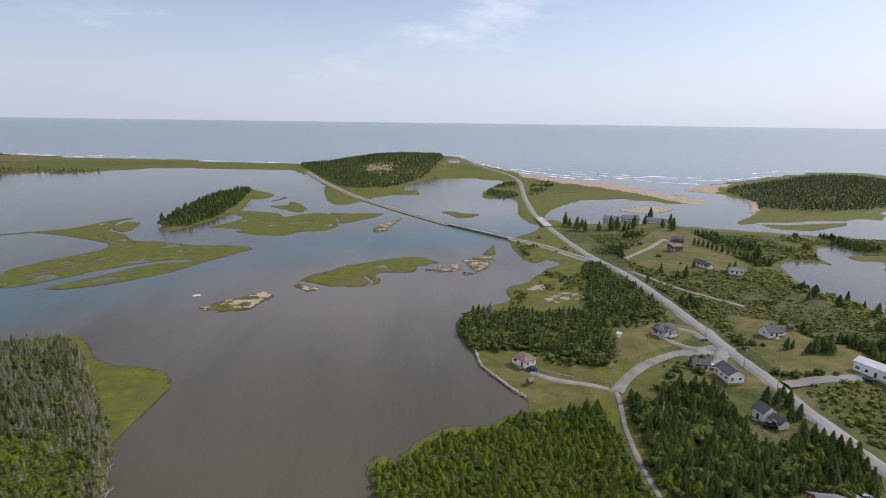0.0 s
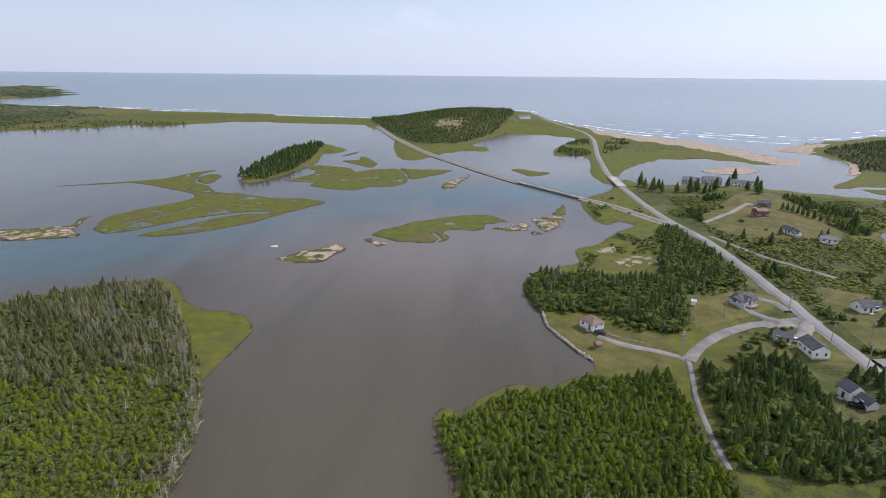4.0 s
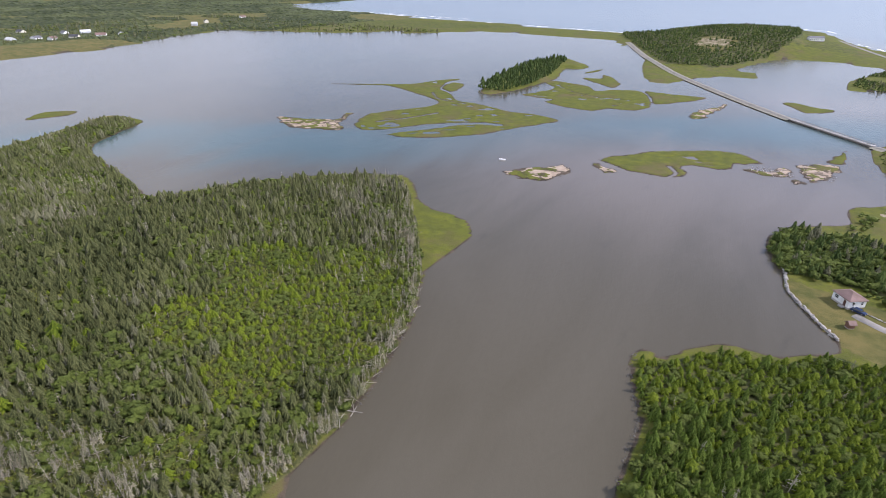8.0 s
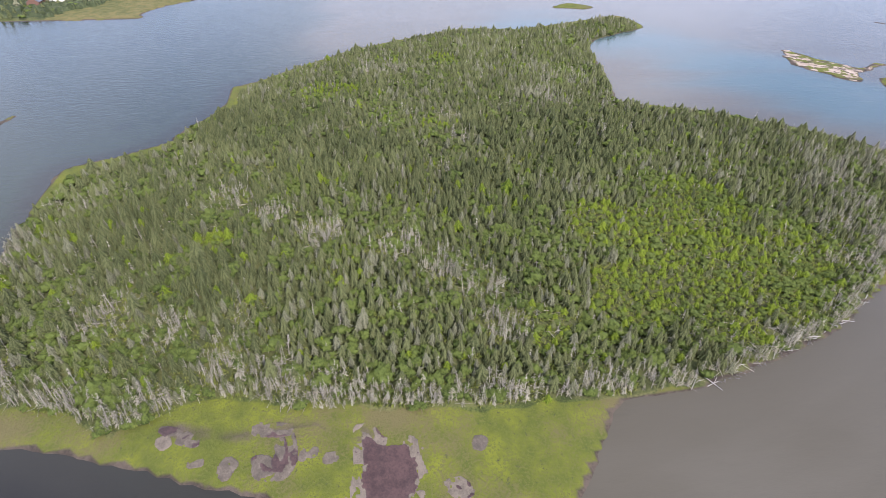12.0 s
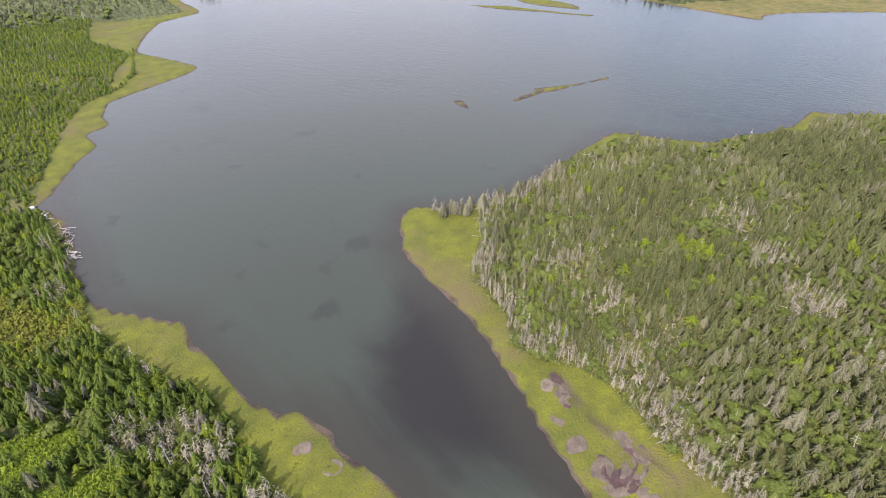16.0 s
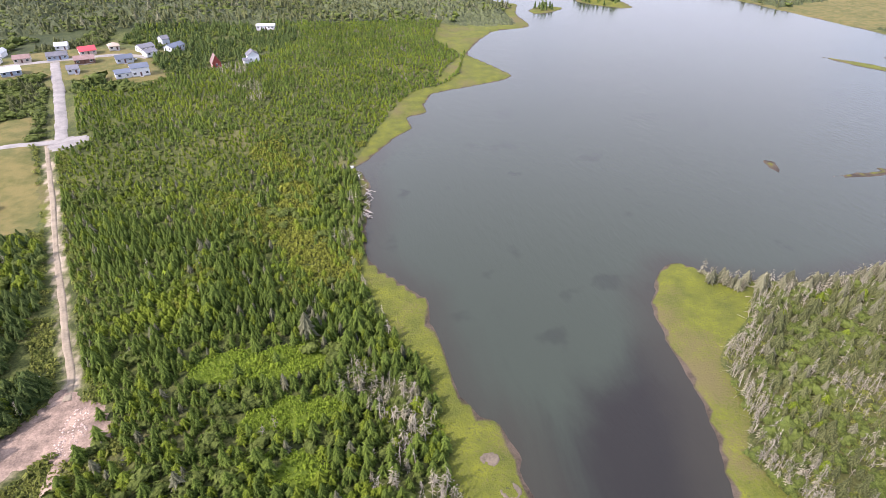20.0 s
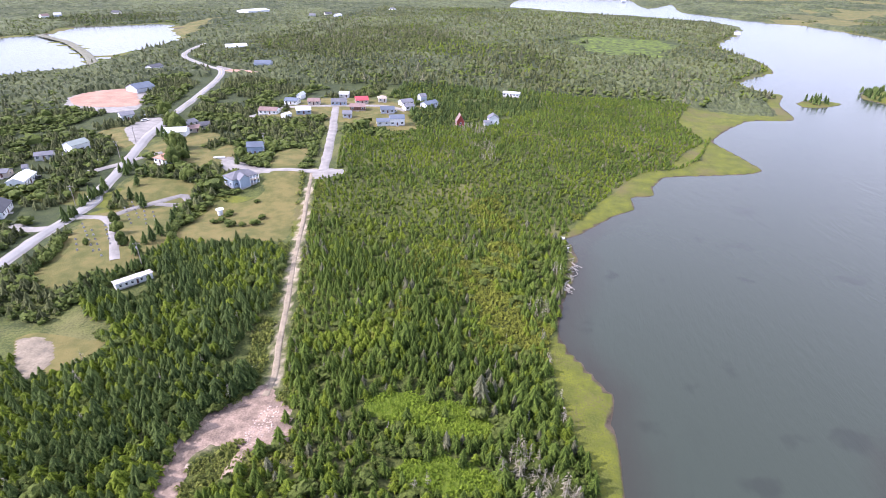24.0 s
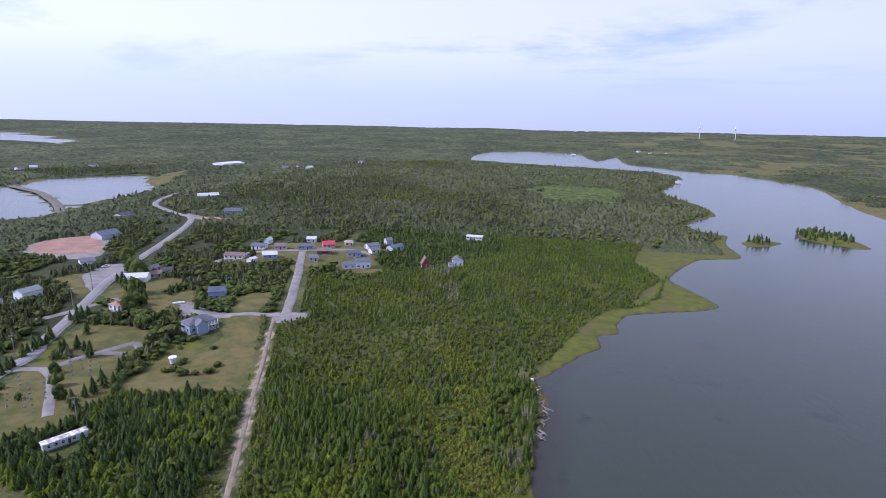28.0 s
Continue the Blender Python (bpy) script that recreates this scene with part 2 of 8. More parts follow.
def water_material():
    m = bpy.data.materials.new("lagoon_water")
    m.use_nodes = True
    t = m.node_tree
    b = t.nodes["Principled BSDF"]
    b.inputs["IOR"].default_value = 1.33
    b.inputs["Roughness"].default_value = 0.16
    g = t.nodes.new("ShaderNodeNewGeometry")
    place = t.nodes.new("ShaderNodeMapping")
    place.inputs["Scale"].default_value = (1.0, 0.35, 1.0)
    place.inputs["Rotation"].default_value = (0, 0, 0.5)
    t.links.new(g.outputs["Position"], place.inputs["Vector"])
    ripples = node(t, "ShaderNodeTexNoise", Scale=0.42, Detail=5.0, Roughness=0.65)
    swell = node(t, "ShaderNodeTexNoise", Scale=0.018, Detail=4.0, Roughness=0.55, Distortion=0.6)
    wisps = node(t, "ShaderNodeTexNoise", Scale=0.05, Detail=6.0, Roughness=0.62, Distortion=0.8)
    for n in (ripples, swell, wisps):
        t.links.new(place.outputs[0], n.inputs["Vector"])

    def attr(name):
        a = t.nodes.new("ShaderNodeAttribute")
        a.attribute_name = name
        return a.outputs["Fac"]

    def two(a, c, f):
        n = t.nodes.new("ShaderNodeMixRGB")
        t.links.new(f, n.inputs[0])
        for k, v in ((1, a), (2, c)):
            if isinstance(v, tuple):
                n.inputs[k].default_value = (*v, 1)
            else:
                t.links.new(v, n.inputs[k])
        return n.outputs[0]

    wob = arith(t, "MULTIPLY", arith(t, "SUBTRACT", swell.outputs[0], 0.5), 0.9)
    col = two((0.090, 0.078, 0.051), (0.108, 0.095, 0.066), ramp(t, swell.outputs[0], 0.35, 0.7))
    col = two(col, (0.066, 0.102, 0.096), ramp(t, arith(t, "ADD", attr("teal"), arith(t, "MULTIPLY", wob, 1.6)), 0.25, 1.1))
    col = two(col, (0.175, 0.146, 0.112), ramp(t, arith(t, "ADD", attr("shoal"), arith(t, "MULTIPLY", wob, 0.9)), 0.15, 1.15))
    col = two(col, (0.033, 0.043, 0.029), ramp(t, arith(t, "ADD", attr("bay"), wob), 0.3, 0.8))
    weed = node(t, "ShaderNodeTexNoise", Scale=0.055, Detail=3.0, Roughness=0.5)
    t.links.new(g.outputs["Position"], weed.inputs["Vector"])
    col = two(col, (0.020, 0.024, 0.018), arith(t, "MULTIPLY", ramp(t, weed.outputs[0], 0.62, 0.72), arith(t, "MULTIPLY", attr("bay"), 0.6)))
    col = two(col, (0.014, 0.013, 0.011), ramp(t, arith(t, "ADD", attr("dark"), arith(t, "MULTIPLY", arith(t, "SUBTRACT", wisps.outputs[0], 0.5), 1.7)), 0.15, 1.25))
    col = two(col, (0.028, 0.026, 0.018), ramp(t, arith(t, "ADD", attr("edge"), arith(t, "MULTIPLY", arith(t, "SUBTRACT", wisps.outputs[0], 0.5), 0.8)), 0.2, 1.2))
    col = two(col, (0.055, 0.085, 0.105), attr("sea"))
    t.links.new(col, b.inputs["Base Color"])
    n = node(t, "ShaderNodeBump", Strength=0.6, Distance=0.22)
    t.links.new(ripples.outputs[0], n.inputs["Height"])
    t.links.new(n.outputs[0], b.inputs["Normal"])
    return m


WATER = water_material()
FOAM = material("surf_foam", (0.78, 0.80, 0.82), 0.8, spread=0.15, grain=0.6)

# ---- plan: shores, woods, lawns and roads ----
PENINSULA = [(-102, 151), (-101, 171), (-102, 188), (-110, 199), (-121, 204), (-133, 204), (-147, 213), (-160, 229), (-174, 237), (-199, 223), (-221, 202), (-238, 181), (-248, 160), (-260, 141), (-292, 150), (-348, 163), (-369, 172), (-383, 187), (-396, 212), (-409, 232), (-446, 228), (-429, 182), (-413, 133), (-418, 91), (-396, 47), (-371, 8), (-339, -25), (-316, -46), (-306, -59), (-280, -59), (-243, -76), (-241, -74), (-226, -95), (-216, -112), (-173, -109), (-144, -108), (-123, -115), (-110, -125), (-104, -123), (-93, -110)]
PENINSULA += [(-89, -98), (-85, -76), (-77, -54), (-69, -34), (-64, -21), (-59, -18), (-45, -5), (-40, 12), (-44, 28), (-54, 36), (-64, 45), (-71, 51), (-75, 56), (-76, 69), (-76, 79), (-76, 71), (-76, 78), (-81, 99), (-89, 127)]
EAST_BANK = [(58, 454), (57, 407), (65, 377), (76, 388), (85, 378), (69, 357), (54, 330), (41, 320), (38, 306), (39, 295), (21, 279), (8, 258), (10, 234), (15, 224), (17, 208), (26, 190), (31, 183), (30, 175), (15, 163), (9, 162), (0, 161), (-10, 150), (-14, 144), (-19, 146), (-21, 142), (-20, 135), (-13, 116), (-12, 99), (-11, 90), (0, 60), (-12, 30), (-25, 0), (-36, -25), (-39, -48), (-38, -54), (-37, -61), (-36, -77), (-32, -81), (-28, -93), (-28, -107)]
EAST_BANK += [(-27, -118), (-28, -125), (-23, -132), (-14, -149), (-14, -157), (-17, -174), (-20, -194), (-15, -216), (40, -216), (300, -216), (700, -200), (1100, 100), (900, 700), (640, 520), (393, 475), (356, 484), (313, 499), (254, 520), (218, 537), (166, 534), (121, 536), (113, 558), (103, 544), (87, 497)]
SOUTH_COAST = [(-15, -217), (-24, -227), (-37, -245), (-48, -257), (-47, -271), (-58, -276), (-61, -291), (-69, -306), (-84, -312), (-113, -322), (-125, -332), (-117, -360), (-112, -377), (-112, -390), (-125, -415), (-150, -450), (-186, -464), (-192, -518), (-209, -559), (-195, -574), (-185, -609), (-215, -656), (-241, -690), (-251, -757), (-244, -827), (-234, -904), (-262, -988), (-307, -1093), (-355, -1243), (-321, -1322), (-215, -1400), (-90, -1470), (38, -1514), (128, -1613), (139, -1913), (92, -2185), (-46, -2318), (-229, -2200), (-274, -1816), (-900, -4900)]
SOUTH_COAST += [(4900, -4900), (4900, -500), (800, -200), (200, -200), (20, -205)]
WEST_LAND = [(-338, -1907), (-351, -1571), (-435, -1399), (-496, -1339), (-528, -1209), (-536, -1064), (-440, -720), (-481, -285), (-479, -243), (-477, -189), (-479, -148), (-494, -150), (-530, -132), (-640, -20), (-760, 180), (-840, 317), (-860, 392), (-863, 472), (-937, 614), (-951, 682), (-978, 767), (-866, 810), (-766, 860), (-703, 958), (-657, 933), (-600, 1010), (-510, 1082), (-384, 1065), (-298, 1067), (-247, 971), (-253, 1020), (-189, 868), (-164, 746), (-138, 654), (-116, 634), (-101, 667), (-83, 709), (-29, 742), (-40, 771), (-61, 801)]
WEST_LAND += [(-37, 886), (-20, 940), (14, 954), (53, 950), (100, 903), (59, 782), (52, 711), (89, 715), (89, 643), (81, 583), (91, 525), (122, 617), (178, 697)]
SEA_COAST = [(178, 697), (241, 714), (293, 679), (346, 698), (327, 760), (294, 878), (264, 931), (212, 961), (155, 1044), (82, 1244), (39, 1478), (-41, 1531), (-152, 1398), (-278, 1199), (-492, 1242), (-779, 1297), (-932, 1326), (-1106, 1375), (-1332, 1375), (-1587, 1546), (-1632, 1885), (-2190, 2312), (-2061, 1956), (-2792, 2076), (-2700, 1850), (-3000, 1500), (-3600, 800)]
SPIT_E = [(361, 827), (386, 784), (404, 757), (395, 683), (348, 604), (327, 583), (303, 556), (303, 538), (327, 558), (358, 557), (396, 570), (427, 573), (454, 585), (490, 600), (884, 1099), (789, 1157), (505, 952), (428, 893)]
SHORES = {"peninsula": PENINSULA, "east": EAST_BANK, "south": SOUTH_COAST, "west": WEST_LAND + SEA_COAST[1:] + [(-5200, -600), (-5200, -5200), (-900, -5200)], "spit": SPIT_E}
PONDS = {
    "pond_e": [(244, 384), (258, 393), (277, 390), (278, 373), (291, 413), (316, 448), (328, 445), (333, 419), (342, 411), (240, 280), (239, 294), (237, 304), (230, 315), (228, 332), (232, 351)],
    "lake_a": [(750, -638), (739, -719), (707, -707), (610, -636), (528, -570), (478, -519), (475, -492), (504, -461), (520, -439)],
    "lake_b": [(720, -735), (773, -819), (719, -874), (676, -940), (592, -841), (518, -739), (511, -685), (500, -616), (488, -559), (486, -546), (552, -609), (651, -689)],
    "lake_c": [(2390, -2060), (2522, -2410), (2285, -2404), (1894, -2142), (1755, -2093), (1499, -1707), (1719, -1833), (1944, -1856), (2052, -1767)],
}
WOOD_PEN = [(-104, 153), (-120, 173), (-144, 204), (-170, 230), (-195, 218), (-216, 197), (-233, 177), (-243, 157), (-257, 139), (-288, 148), (-342, 160), (-364, 171), (-379, 192), (-401, 225), (-434, 222), (-418, 177), (-403, 130), (-408, 89), (-387, 45), (-363, 7), (-331, -25), (-307, -45), (-295, -53), (-274, -53), (-238, -75), (-234, -72), (-219, -92), (-205, -105), (-169, -107), (-142, -105), (-122, -105), (-110, -92), (-98, -86), (-91, -67), (-84, -57), (-91, -37), (-84, -18), (-83, -6), (-79, 10), (-77, 31)]
WOOD_PEN += [(-77, 45), (-76, 57), (-76, 69), (-75, 81), (-80, 101), (-87, 122)]
WOOD_E = [(0, 40), (62, 40), (62, -60), (52, -80), (49, -100), (43, -86), (38, -75), (20, -60), (8, -10), (-12, 5), (-30, -20), (-23, -57), (-22, -70), (-23, -78), (-23, -94), (-19, -105), (-14, -126), (-11, -142), (-15, -159), (-17, -181), (-16, -205), (-18, -226), (-26, -245), (-42, -280), (-57, -308), (-83, -324), (-112, -393), (-74, -323), (-94, -339), (-105, -385), (-95, -421), (-107, -460), (-135, -531), (-185, -610), (-226, -676), (-237, -734), (-230, -801), (-219, -876), (-257, -986), (-296, -1091)]
WOOD_E += [(-248, -1245), (-141, -1299), (34, -1392), (121, -1452), (250, -1550), (260, -900), (314, -659), (247, -526), (125, -485), (36, -513), (8, -470), (2, -429), (24, -387), (42, -370), (73, -351), (89, -326), (122, -323), (109, -285), (104, -241), (82, -176), (77, -156), (62, -121), (58, -108), (51, -102)]
WOOD_SPIT = [(-20, 139), (-14, 140), (1, 156), (9, 158), (19, 162), (29, 171), (36, 170), (56, 176), (55, 161), (58, 152), (57, 128), (60, 80), (55, 40), (30, 20), (8, 30), (5, 60), (-10, 93), (-9, 104), (-11, 116), (-15, 123)]
WOOD_P = [(97, -182), (110, -180), (125, -173), (135, -175), (137, -166), (137, -159), (144, -150), (148, -143), (128, -124), (113, -119), (140, -90), (110, -70), (80, -78), (75, -146), (85, -171)]
WOOD_C = [(11, 272), (20, 272), (29, 269), (38, 273), (49, 267), (64, 267), (76, 260), (81, 295), (93, 329), (96, 362), (110, 374), (109, 330), (120, 343), (118, 287), (112, 265), (99, 260), (79, 241), (74, 213), (64, 205), (52, 213), (39, 224), (24, 223), (15, 226), (10, 235), (9, 253)]
WOOD_SE = [(66, 180), (75, 173), (84, 185), (100, 183), (101, 173), (99, 162), (97, 149), (108, 150), (121, 159), (130, 147), (119, 127), (60, 125), (63, 146), (65, 169)]
WOOD_HILL = [(-229, 983), (-156, 815), (-116, 771), (-79, 802), (-51, 883), (-17, 1013), (-1, 1183), (-39, 1450), (-143, 1451), (-280, 1300), (-300, 1150)]
WOOD_FARE = [(432, 827), (407, 733), (383, 657), (423, 619), (547, 671), (814, 1010), (724, 1060)]
WOODS = {"pen": WOOD_PEN, "east": WOOD_E, "spit": WOOD_SPIT, "p": WOOD_P, "c": WOOD_C, "se": WOOD_SE, "hill": WOOD_HILL, "far": WOOD_FARE}
LAWNS = {
    "lawn_p": [(139, -197), (139, -182), (131, -174), (114, -177), (101, -184), (93, -187), (98, -204), (117, -255), (136, -255), (125, -230), (132, -219), (143, -220)],
    "lawn_p2": [(122, -261), (136, -259), (144, -284), (129, -293)],
    "lawn_cem": [(172, -167), (149, -144), (146, -153), (148, -167), (140, -181), (147, -195), (161, -224), (170, -212), (184, -193), (180, -179)],
    "lawn_sub": [(194, -349), (179, -364), (183, -398), (167, -415), (133, -423), (107, -416), (87, -404), (93, -380), (78, -350), (85, -334), (105, -339), (130, -351), (151, -358), (170, -346)],
    "lawn_b": [(16, 217), (26, 216), (35, 212), (51, 207), (64, 200), (56, 176), (44, 173), (35, 178), (31, 181), (26, 189), (18, 204)],
    "lawn_a": [(77, 233), (95, 247), (107, 255), (123, 245), (109, 231), (89, 218), (74, 209), (78, 223)],
    "lawn_c": [(77, 185), (88, 197), (102, 207), (118, 213), (123, 200), (124, 186), (118, 186), (101, 186), (88, 185)],
    "lawn_d": [(134, 397), (214, 514), (222, 441), (215, 369), (188, 353), (149, 351), (135, 364)],
    "lawn_e": [(147, 265), (170, 250), (169, 236), (183, 224), (178, 202), (151, 191), (136, 196), (135, 222)],
    "lawn_tr": [(140, -111), (114, -114), (109, -107), (114, -97), (120, -94)],
    "lawn_strip": [(176, -168), (165, -181), (150, -182), (147, -191), (134, -178), (133, -155), (135, -147), (147, -136), (159, -133)],
    "lawn_r2": [(178, -279), (185, -256), (163, -247), (162, -272), (177, -291)],
}
DIRTS = {
    "field_red": [(359, -373), (362, -394), (342, -415), (317, -393), (297, -367), (322, -355), (341, -357)],
    "field_red2": [(312, -515), (296, -511), (280, -507), (276, -515), (292, -521), (310, -524)],
    "pit": [(59, -106), (58, -107), (54, -99), (49, -97), (46, -92), (47, -88), (52, -88), (53, -86), (58, -84), (62, -81), (65, -86), (62, -91), (59, -98)],
}
LAWNS["west_field"] = [(-822, 300), (-838, 348), (-846, 407), (-885, 530), (-980, 500), (-985, 380), (-900, 300)]
LAWNS["verge_a"] = [(219, -275), (217, -298), (199, -309), (185, -299), (196, -274), (203, -258)]
LAWNS["verge_b"] = [(202, -261), (193, -280), (181, -277), (182, -251), (196, -248)]
LAWNS["verge_c"] = [(191, -214), (195, -236), (155, -233), (155, -222), (165, -214), (178, -204)]
LAWNS["verge_d"] = [(266, -295), (257, -310), (229, -290), (231, -267)]
LAWNS["lake_marsh"] = [(614, -863), (540, -770), (506, -724), (520, -780), (545, -836), (588, -953), (589, -1032), (631, -1002), (645, -930)]
MEADOW = [(-18, -993), (-120, -1085), (-175, -852), (-156, -748), (-84, -709), (-31, -743)]
MARSH_ISLES = {
    "isl_marsh_e": [(-215, 492), (-207, 512), (-201, 544), (-221, 566), (-220, 584), (-177, 573), (-162, 550), (-151, 565), (-127, 577), (-111, 551), (-99, 506), (-107, 484), (-128, 477), (-138, 460), (-164, 463), (-185, 474), (-180, 487), (-198, 488)],
    "isl_c": [(-120, 578), (-99, 576), (-65, 579), (-75, 550), (-98, 520), (-109, 551)],
    "isl_d": [(-197, 618), (-180, 628), (-186, 654), (-171, 642), (-152, 601), (-154, 579), (-170, 592)],
    "isl_e": [(-210, 657), (-198, 703), (-200, 672), (-204, 657)],
    "isl_big": [(-407, 429), (-372, 446), (-345, 457), (-293, 436), (-263, 419), (-259, 399), (-274, 370), (-283, 343), (-269, 311), (-253, 305), (-241, 317), (-225, 345), (-202, 366), (-216, 332), (-235, 306), (-221, 303), (-198, 318), (-179, 340), (-159, 385), (-147, 411), (-170, 421), (-194, 419), (-226, 430), (-251, 433), (-275, 458), (-293, 471), (-308, 507), (-308, 533), (-323, 514), (-331, 483), (-351, 465)],
    "isl_big2": [(-300, 489), (-303, 511), (-286, 507), (-277, 475), (-280, 466), (-295, 477)],
    "isl_mid": [(-89, 328), (-86, 339), (-77, 347), (-67, 364), (-52, 376), (-33, 390), (-20, 391), (-10, 385), (-4, 376), (-12, 368), (-18, 366), (-18, 356), (-25, 348), (-39, 348), (-44, 339), (-38, 329), (-42, 321), (-53, 316), (-67, 316), (-79, 322)],
    "isl_l": [(31, 402), (37, 423), (42, 437), (42, 419), (39, 402), (34, 399)],
    "strip_e": [(320, 543), (350, 543), (385, 551), (418, 557), (400, 540), (382, 530), (355, 514), (326, 520)],
    "strip_p": [(311, 408), (329, 414), (352, 415), (350, 398), (330, 395), (311, 397)],
    "isl_n": [(-2, 594), (9, 599), (23, 587), (39, 582), (31, 566), (17, 556), (6, 576)],
    "isl_o": [(-483, 186), (-499, 205), (-482, 222), (-473, 213), (-476, 200)],
    "streak": [(-198, -169), (-214, -167), (-231, -166), (-246, -162), (-280, -154), (-262, -160), (-250, -165), (-237, -171), (-239, -167), (-217, -169)],
    "streak0": [(-194, -188), (-196, -186), (-192, -176), (-192, -181)],
    "streak2": [(-359, -332), (-376, -312), (-384, -290), (-392, -265), (-404, -236), (-392, -254), (-378, -285), (-365, -307)],
    "islet": [(-210, -529), (-231, -547), (-248, -535), (-228, -516), (-210, -512)],
    "streak3": [(-403, -323), (-419, -307), (-422, -281), (-411, -261), (-404, -279), (-398, -302)],
}
CREEKS = {"isl_big": [([(-240, 296), (-229, 322), (-213, 351), (-194, 369), (-180, 372)], 3.2), ([(-262, 330), (-250, 352), (-240, 380)], 1.6), ([(-290, 452), (-270, 430), (-240, 425)], 1.5)], "isl_mid": [([(-48, 312), (-44, 326), (-50, 338)], 1.5)], "isl_marsh_e": [([(-205, 560), (-180, 535), (-150, 520)], 1.4)]}
BARS = {
    "bar_w": [(-334, 296), (-331, 301), (-309, 307), (-290, 318), (-297, 329), (-299, 345), (-293, 336), (-283, 311), (-268, 295), (-285, 287), (-301, 281), (-318, 286)],
    "bar_mid": [(-129, 275), (-123, 284), (-112, 294), (-105, 306), (-100, 301), (-97, 294), (-100, 280), (-106, 270), (-118, 270)],
    "bar_mid2": [(-90, 314), (-87, 320), (-78, 314), (-75, 310), (-81, 306)],
    "rock_j": [(-11, 357), (3, 360), (8, 375), (12, 367), (9, 355), (-1, 350)],
    "rock_j2": [(12, 350), (16, 355), (19, 347), (14, 341)],
    "rock_k": [(16, 382), (27, 392), (37, 395), (36, 382), (29, 362), (22, 353), (18, 370)],
    "rock_m": [(-64, 488), (-60, 517), (-49, 538), (-47, 560), (-42, 552), (-49, 517), (-53, 484), (-60, 479)],
}
WOOD_ISLES = {
    "isl_wood": [(-255, 484), (-242, 472), (-234, 488), (-228, 511), (-224, 555), (-221, 596), (-239, 673), (-223, 680), (-221, 711), (-253, 749), (-274, 765), (-297, 704), (-287, 590), (-272, 535)],
    "islet2": [(-277, -571), (-284, -546), (-302, -526), (-317, -525), (-323, -555), (-319, -595), (-307, -620)],
}
POOL = [(-77, -5), (-76, -2), (-73, 0), (-72, 6), (-68, 6.5), (-63, 7.5), (-60, 6), (-54, 3), (-55, -5), (-62, -6.5), (-68, -5.5)]
POOLS = [(-80.5, -45, 1.0), (-77.5, -43.5, 1.3), (-72.2, -31.5, 1.5), (-72.5, -15.5, 1.3), (-71, -10.8, 0.8), (-74.7, -37.8, 0.8), (-60, 14, 2.0), (-33, -62, 1.2), (-31, -70, 1.0), (-69, 20, 1.0)]
BEACH = [(150, 1048), (210, 965), (262, 935), (292, 880), (325, 762), (350, 690), (300, 690), (280, 760), (240, 840), (190, 900), (140, 990)]
CHANNEL = [(-420, 160), (-330, 230), (-250, 270), (-170, 330), (-120, 380), (-60, 430), (0, 470), (60, 520)]
ROAD_MAIN = [(56, 1236), (78, 1145), (118, 1005), (124, 895), (107, 725), (98, 586), (100, 515), (105, 442), (111, 394), (117, 358), (120, 321), (124, 274), (125.5, 240), (125.5, 212), (126, 192), (126.5, 180), (127, 166), (127, 151), (127, 138)]
ROAD_MAIN_S = [(191, -185), (200, -209), (213, -247), (225, -276), (238, -306), (254, -347), (271, -402), (292, -463), (308, -500), (322, -521), (343, -534), (371, -556), (399, -579), (415, -600), (424, -620), (433, -643), (445, -690)]
LOOP_S = [(58, 125), (58, 137), (60, 158), (64, 178), (65, 185)]
LOOP = [(65, 185), (71, 194), (83, 207), (96, 216), (111, 223), (128, 227)]
TRACK_B = [(65, 186), (56, 191), (44, 196), (36, 202)]
TRACK_S = [(114, -264), (97, -214), (83, -175), (71, -143), (64, -123), (59, -110), (58, -103), (59, -95), (62, -88), (64, -85)]
ROAD_SUB = [(107, -261), (118, -297), (148, -386)]
ROAD_SUB2 = [(195, -348), (185, -377), (150, -390), (116, -398), (96, -389)]
DRIVE_P = [(97, -262), (123, -259), (136, -255), (144, -253), (158, -262), (168, -266)]
TRAIL_S = [(110, 378), (97, 402), (77, 436), (58, 457)]
TRAIL_N = [(8, 516), (-26, 564), (-69, 630), (-123, 719), (-185, 852), (-254, 1023)]
HOUSE_LOTS = [(103, 237, 7), (101, 237, 6), (34, 210, 7), (111, 194, 8), (104, 203, 6), (109, 166, 6), (151, 237, 6), (166, 245, 5), (172, 197, 12), (192, 437, 8), (176, 405, 8), (177, 361, 7), (194, 349, 7), (174, 556, 12), (194, 561, 12), (217, 548, 14), (18, 1102, 16), (99, 120, 8), (81, 233, 4), (34, 193, 4), (141, -240, 10), (155, -281, 7), (191, -253, 8), (216, -298, 9), (256, -264, 8), (265, -251, 7), (246, -218, 10), (259, -232, 5), (263, -224, 6), (224, -184, 10)]
HOUSE_LOTS += [(226, -325, 8), (213, -322, 6), (213, -310, 7), (184, -390, 8), (188, -414, 8), (167, -391, 7), (149, -394, 8), (155, -423, 6), (134, -403, 7), (121, -413, 7), (101, -406, 8), (84, -409, 9), (94, -429, 6), (187, -361, 9), (163, -364, 8), (170, -351, 6), (130, -362, 6), (130, -383, 8), (107, -380, 8), (93, -352, 8), (96, -393, 6), (53, -363, 6), (32, -372, 6), (36, -366, 5), (28, -472, 10), (327, -411, 11), (289, -549, 11), (383, -658, 16), (379, -500, 10), (277, -331, 8), (615, -1134, 33), (125, -142, 8), (119, -136, 3), (128, -148, 3)]
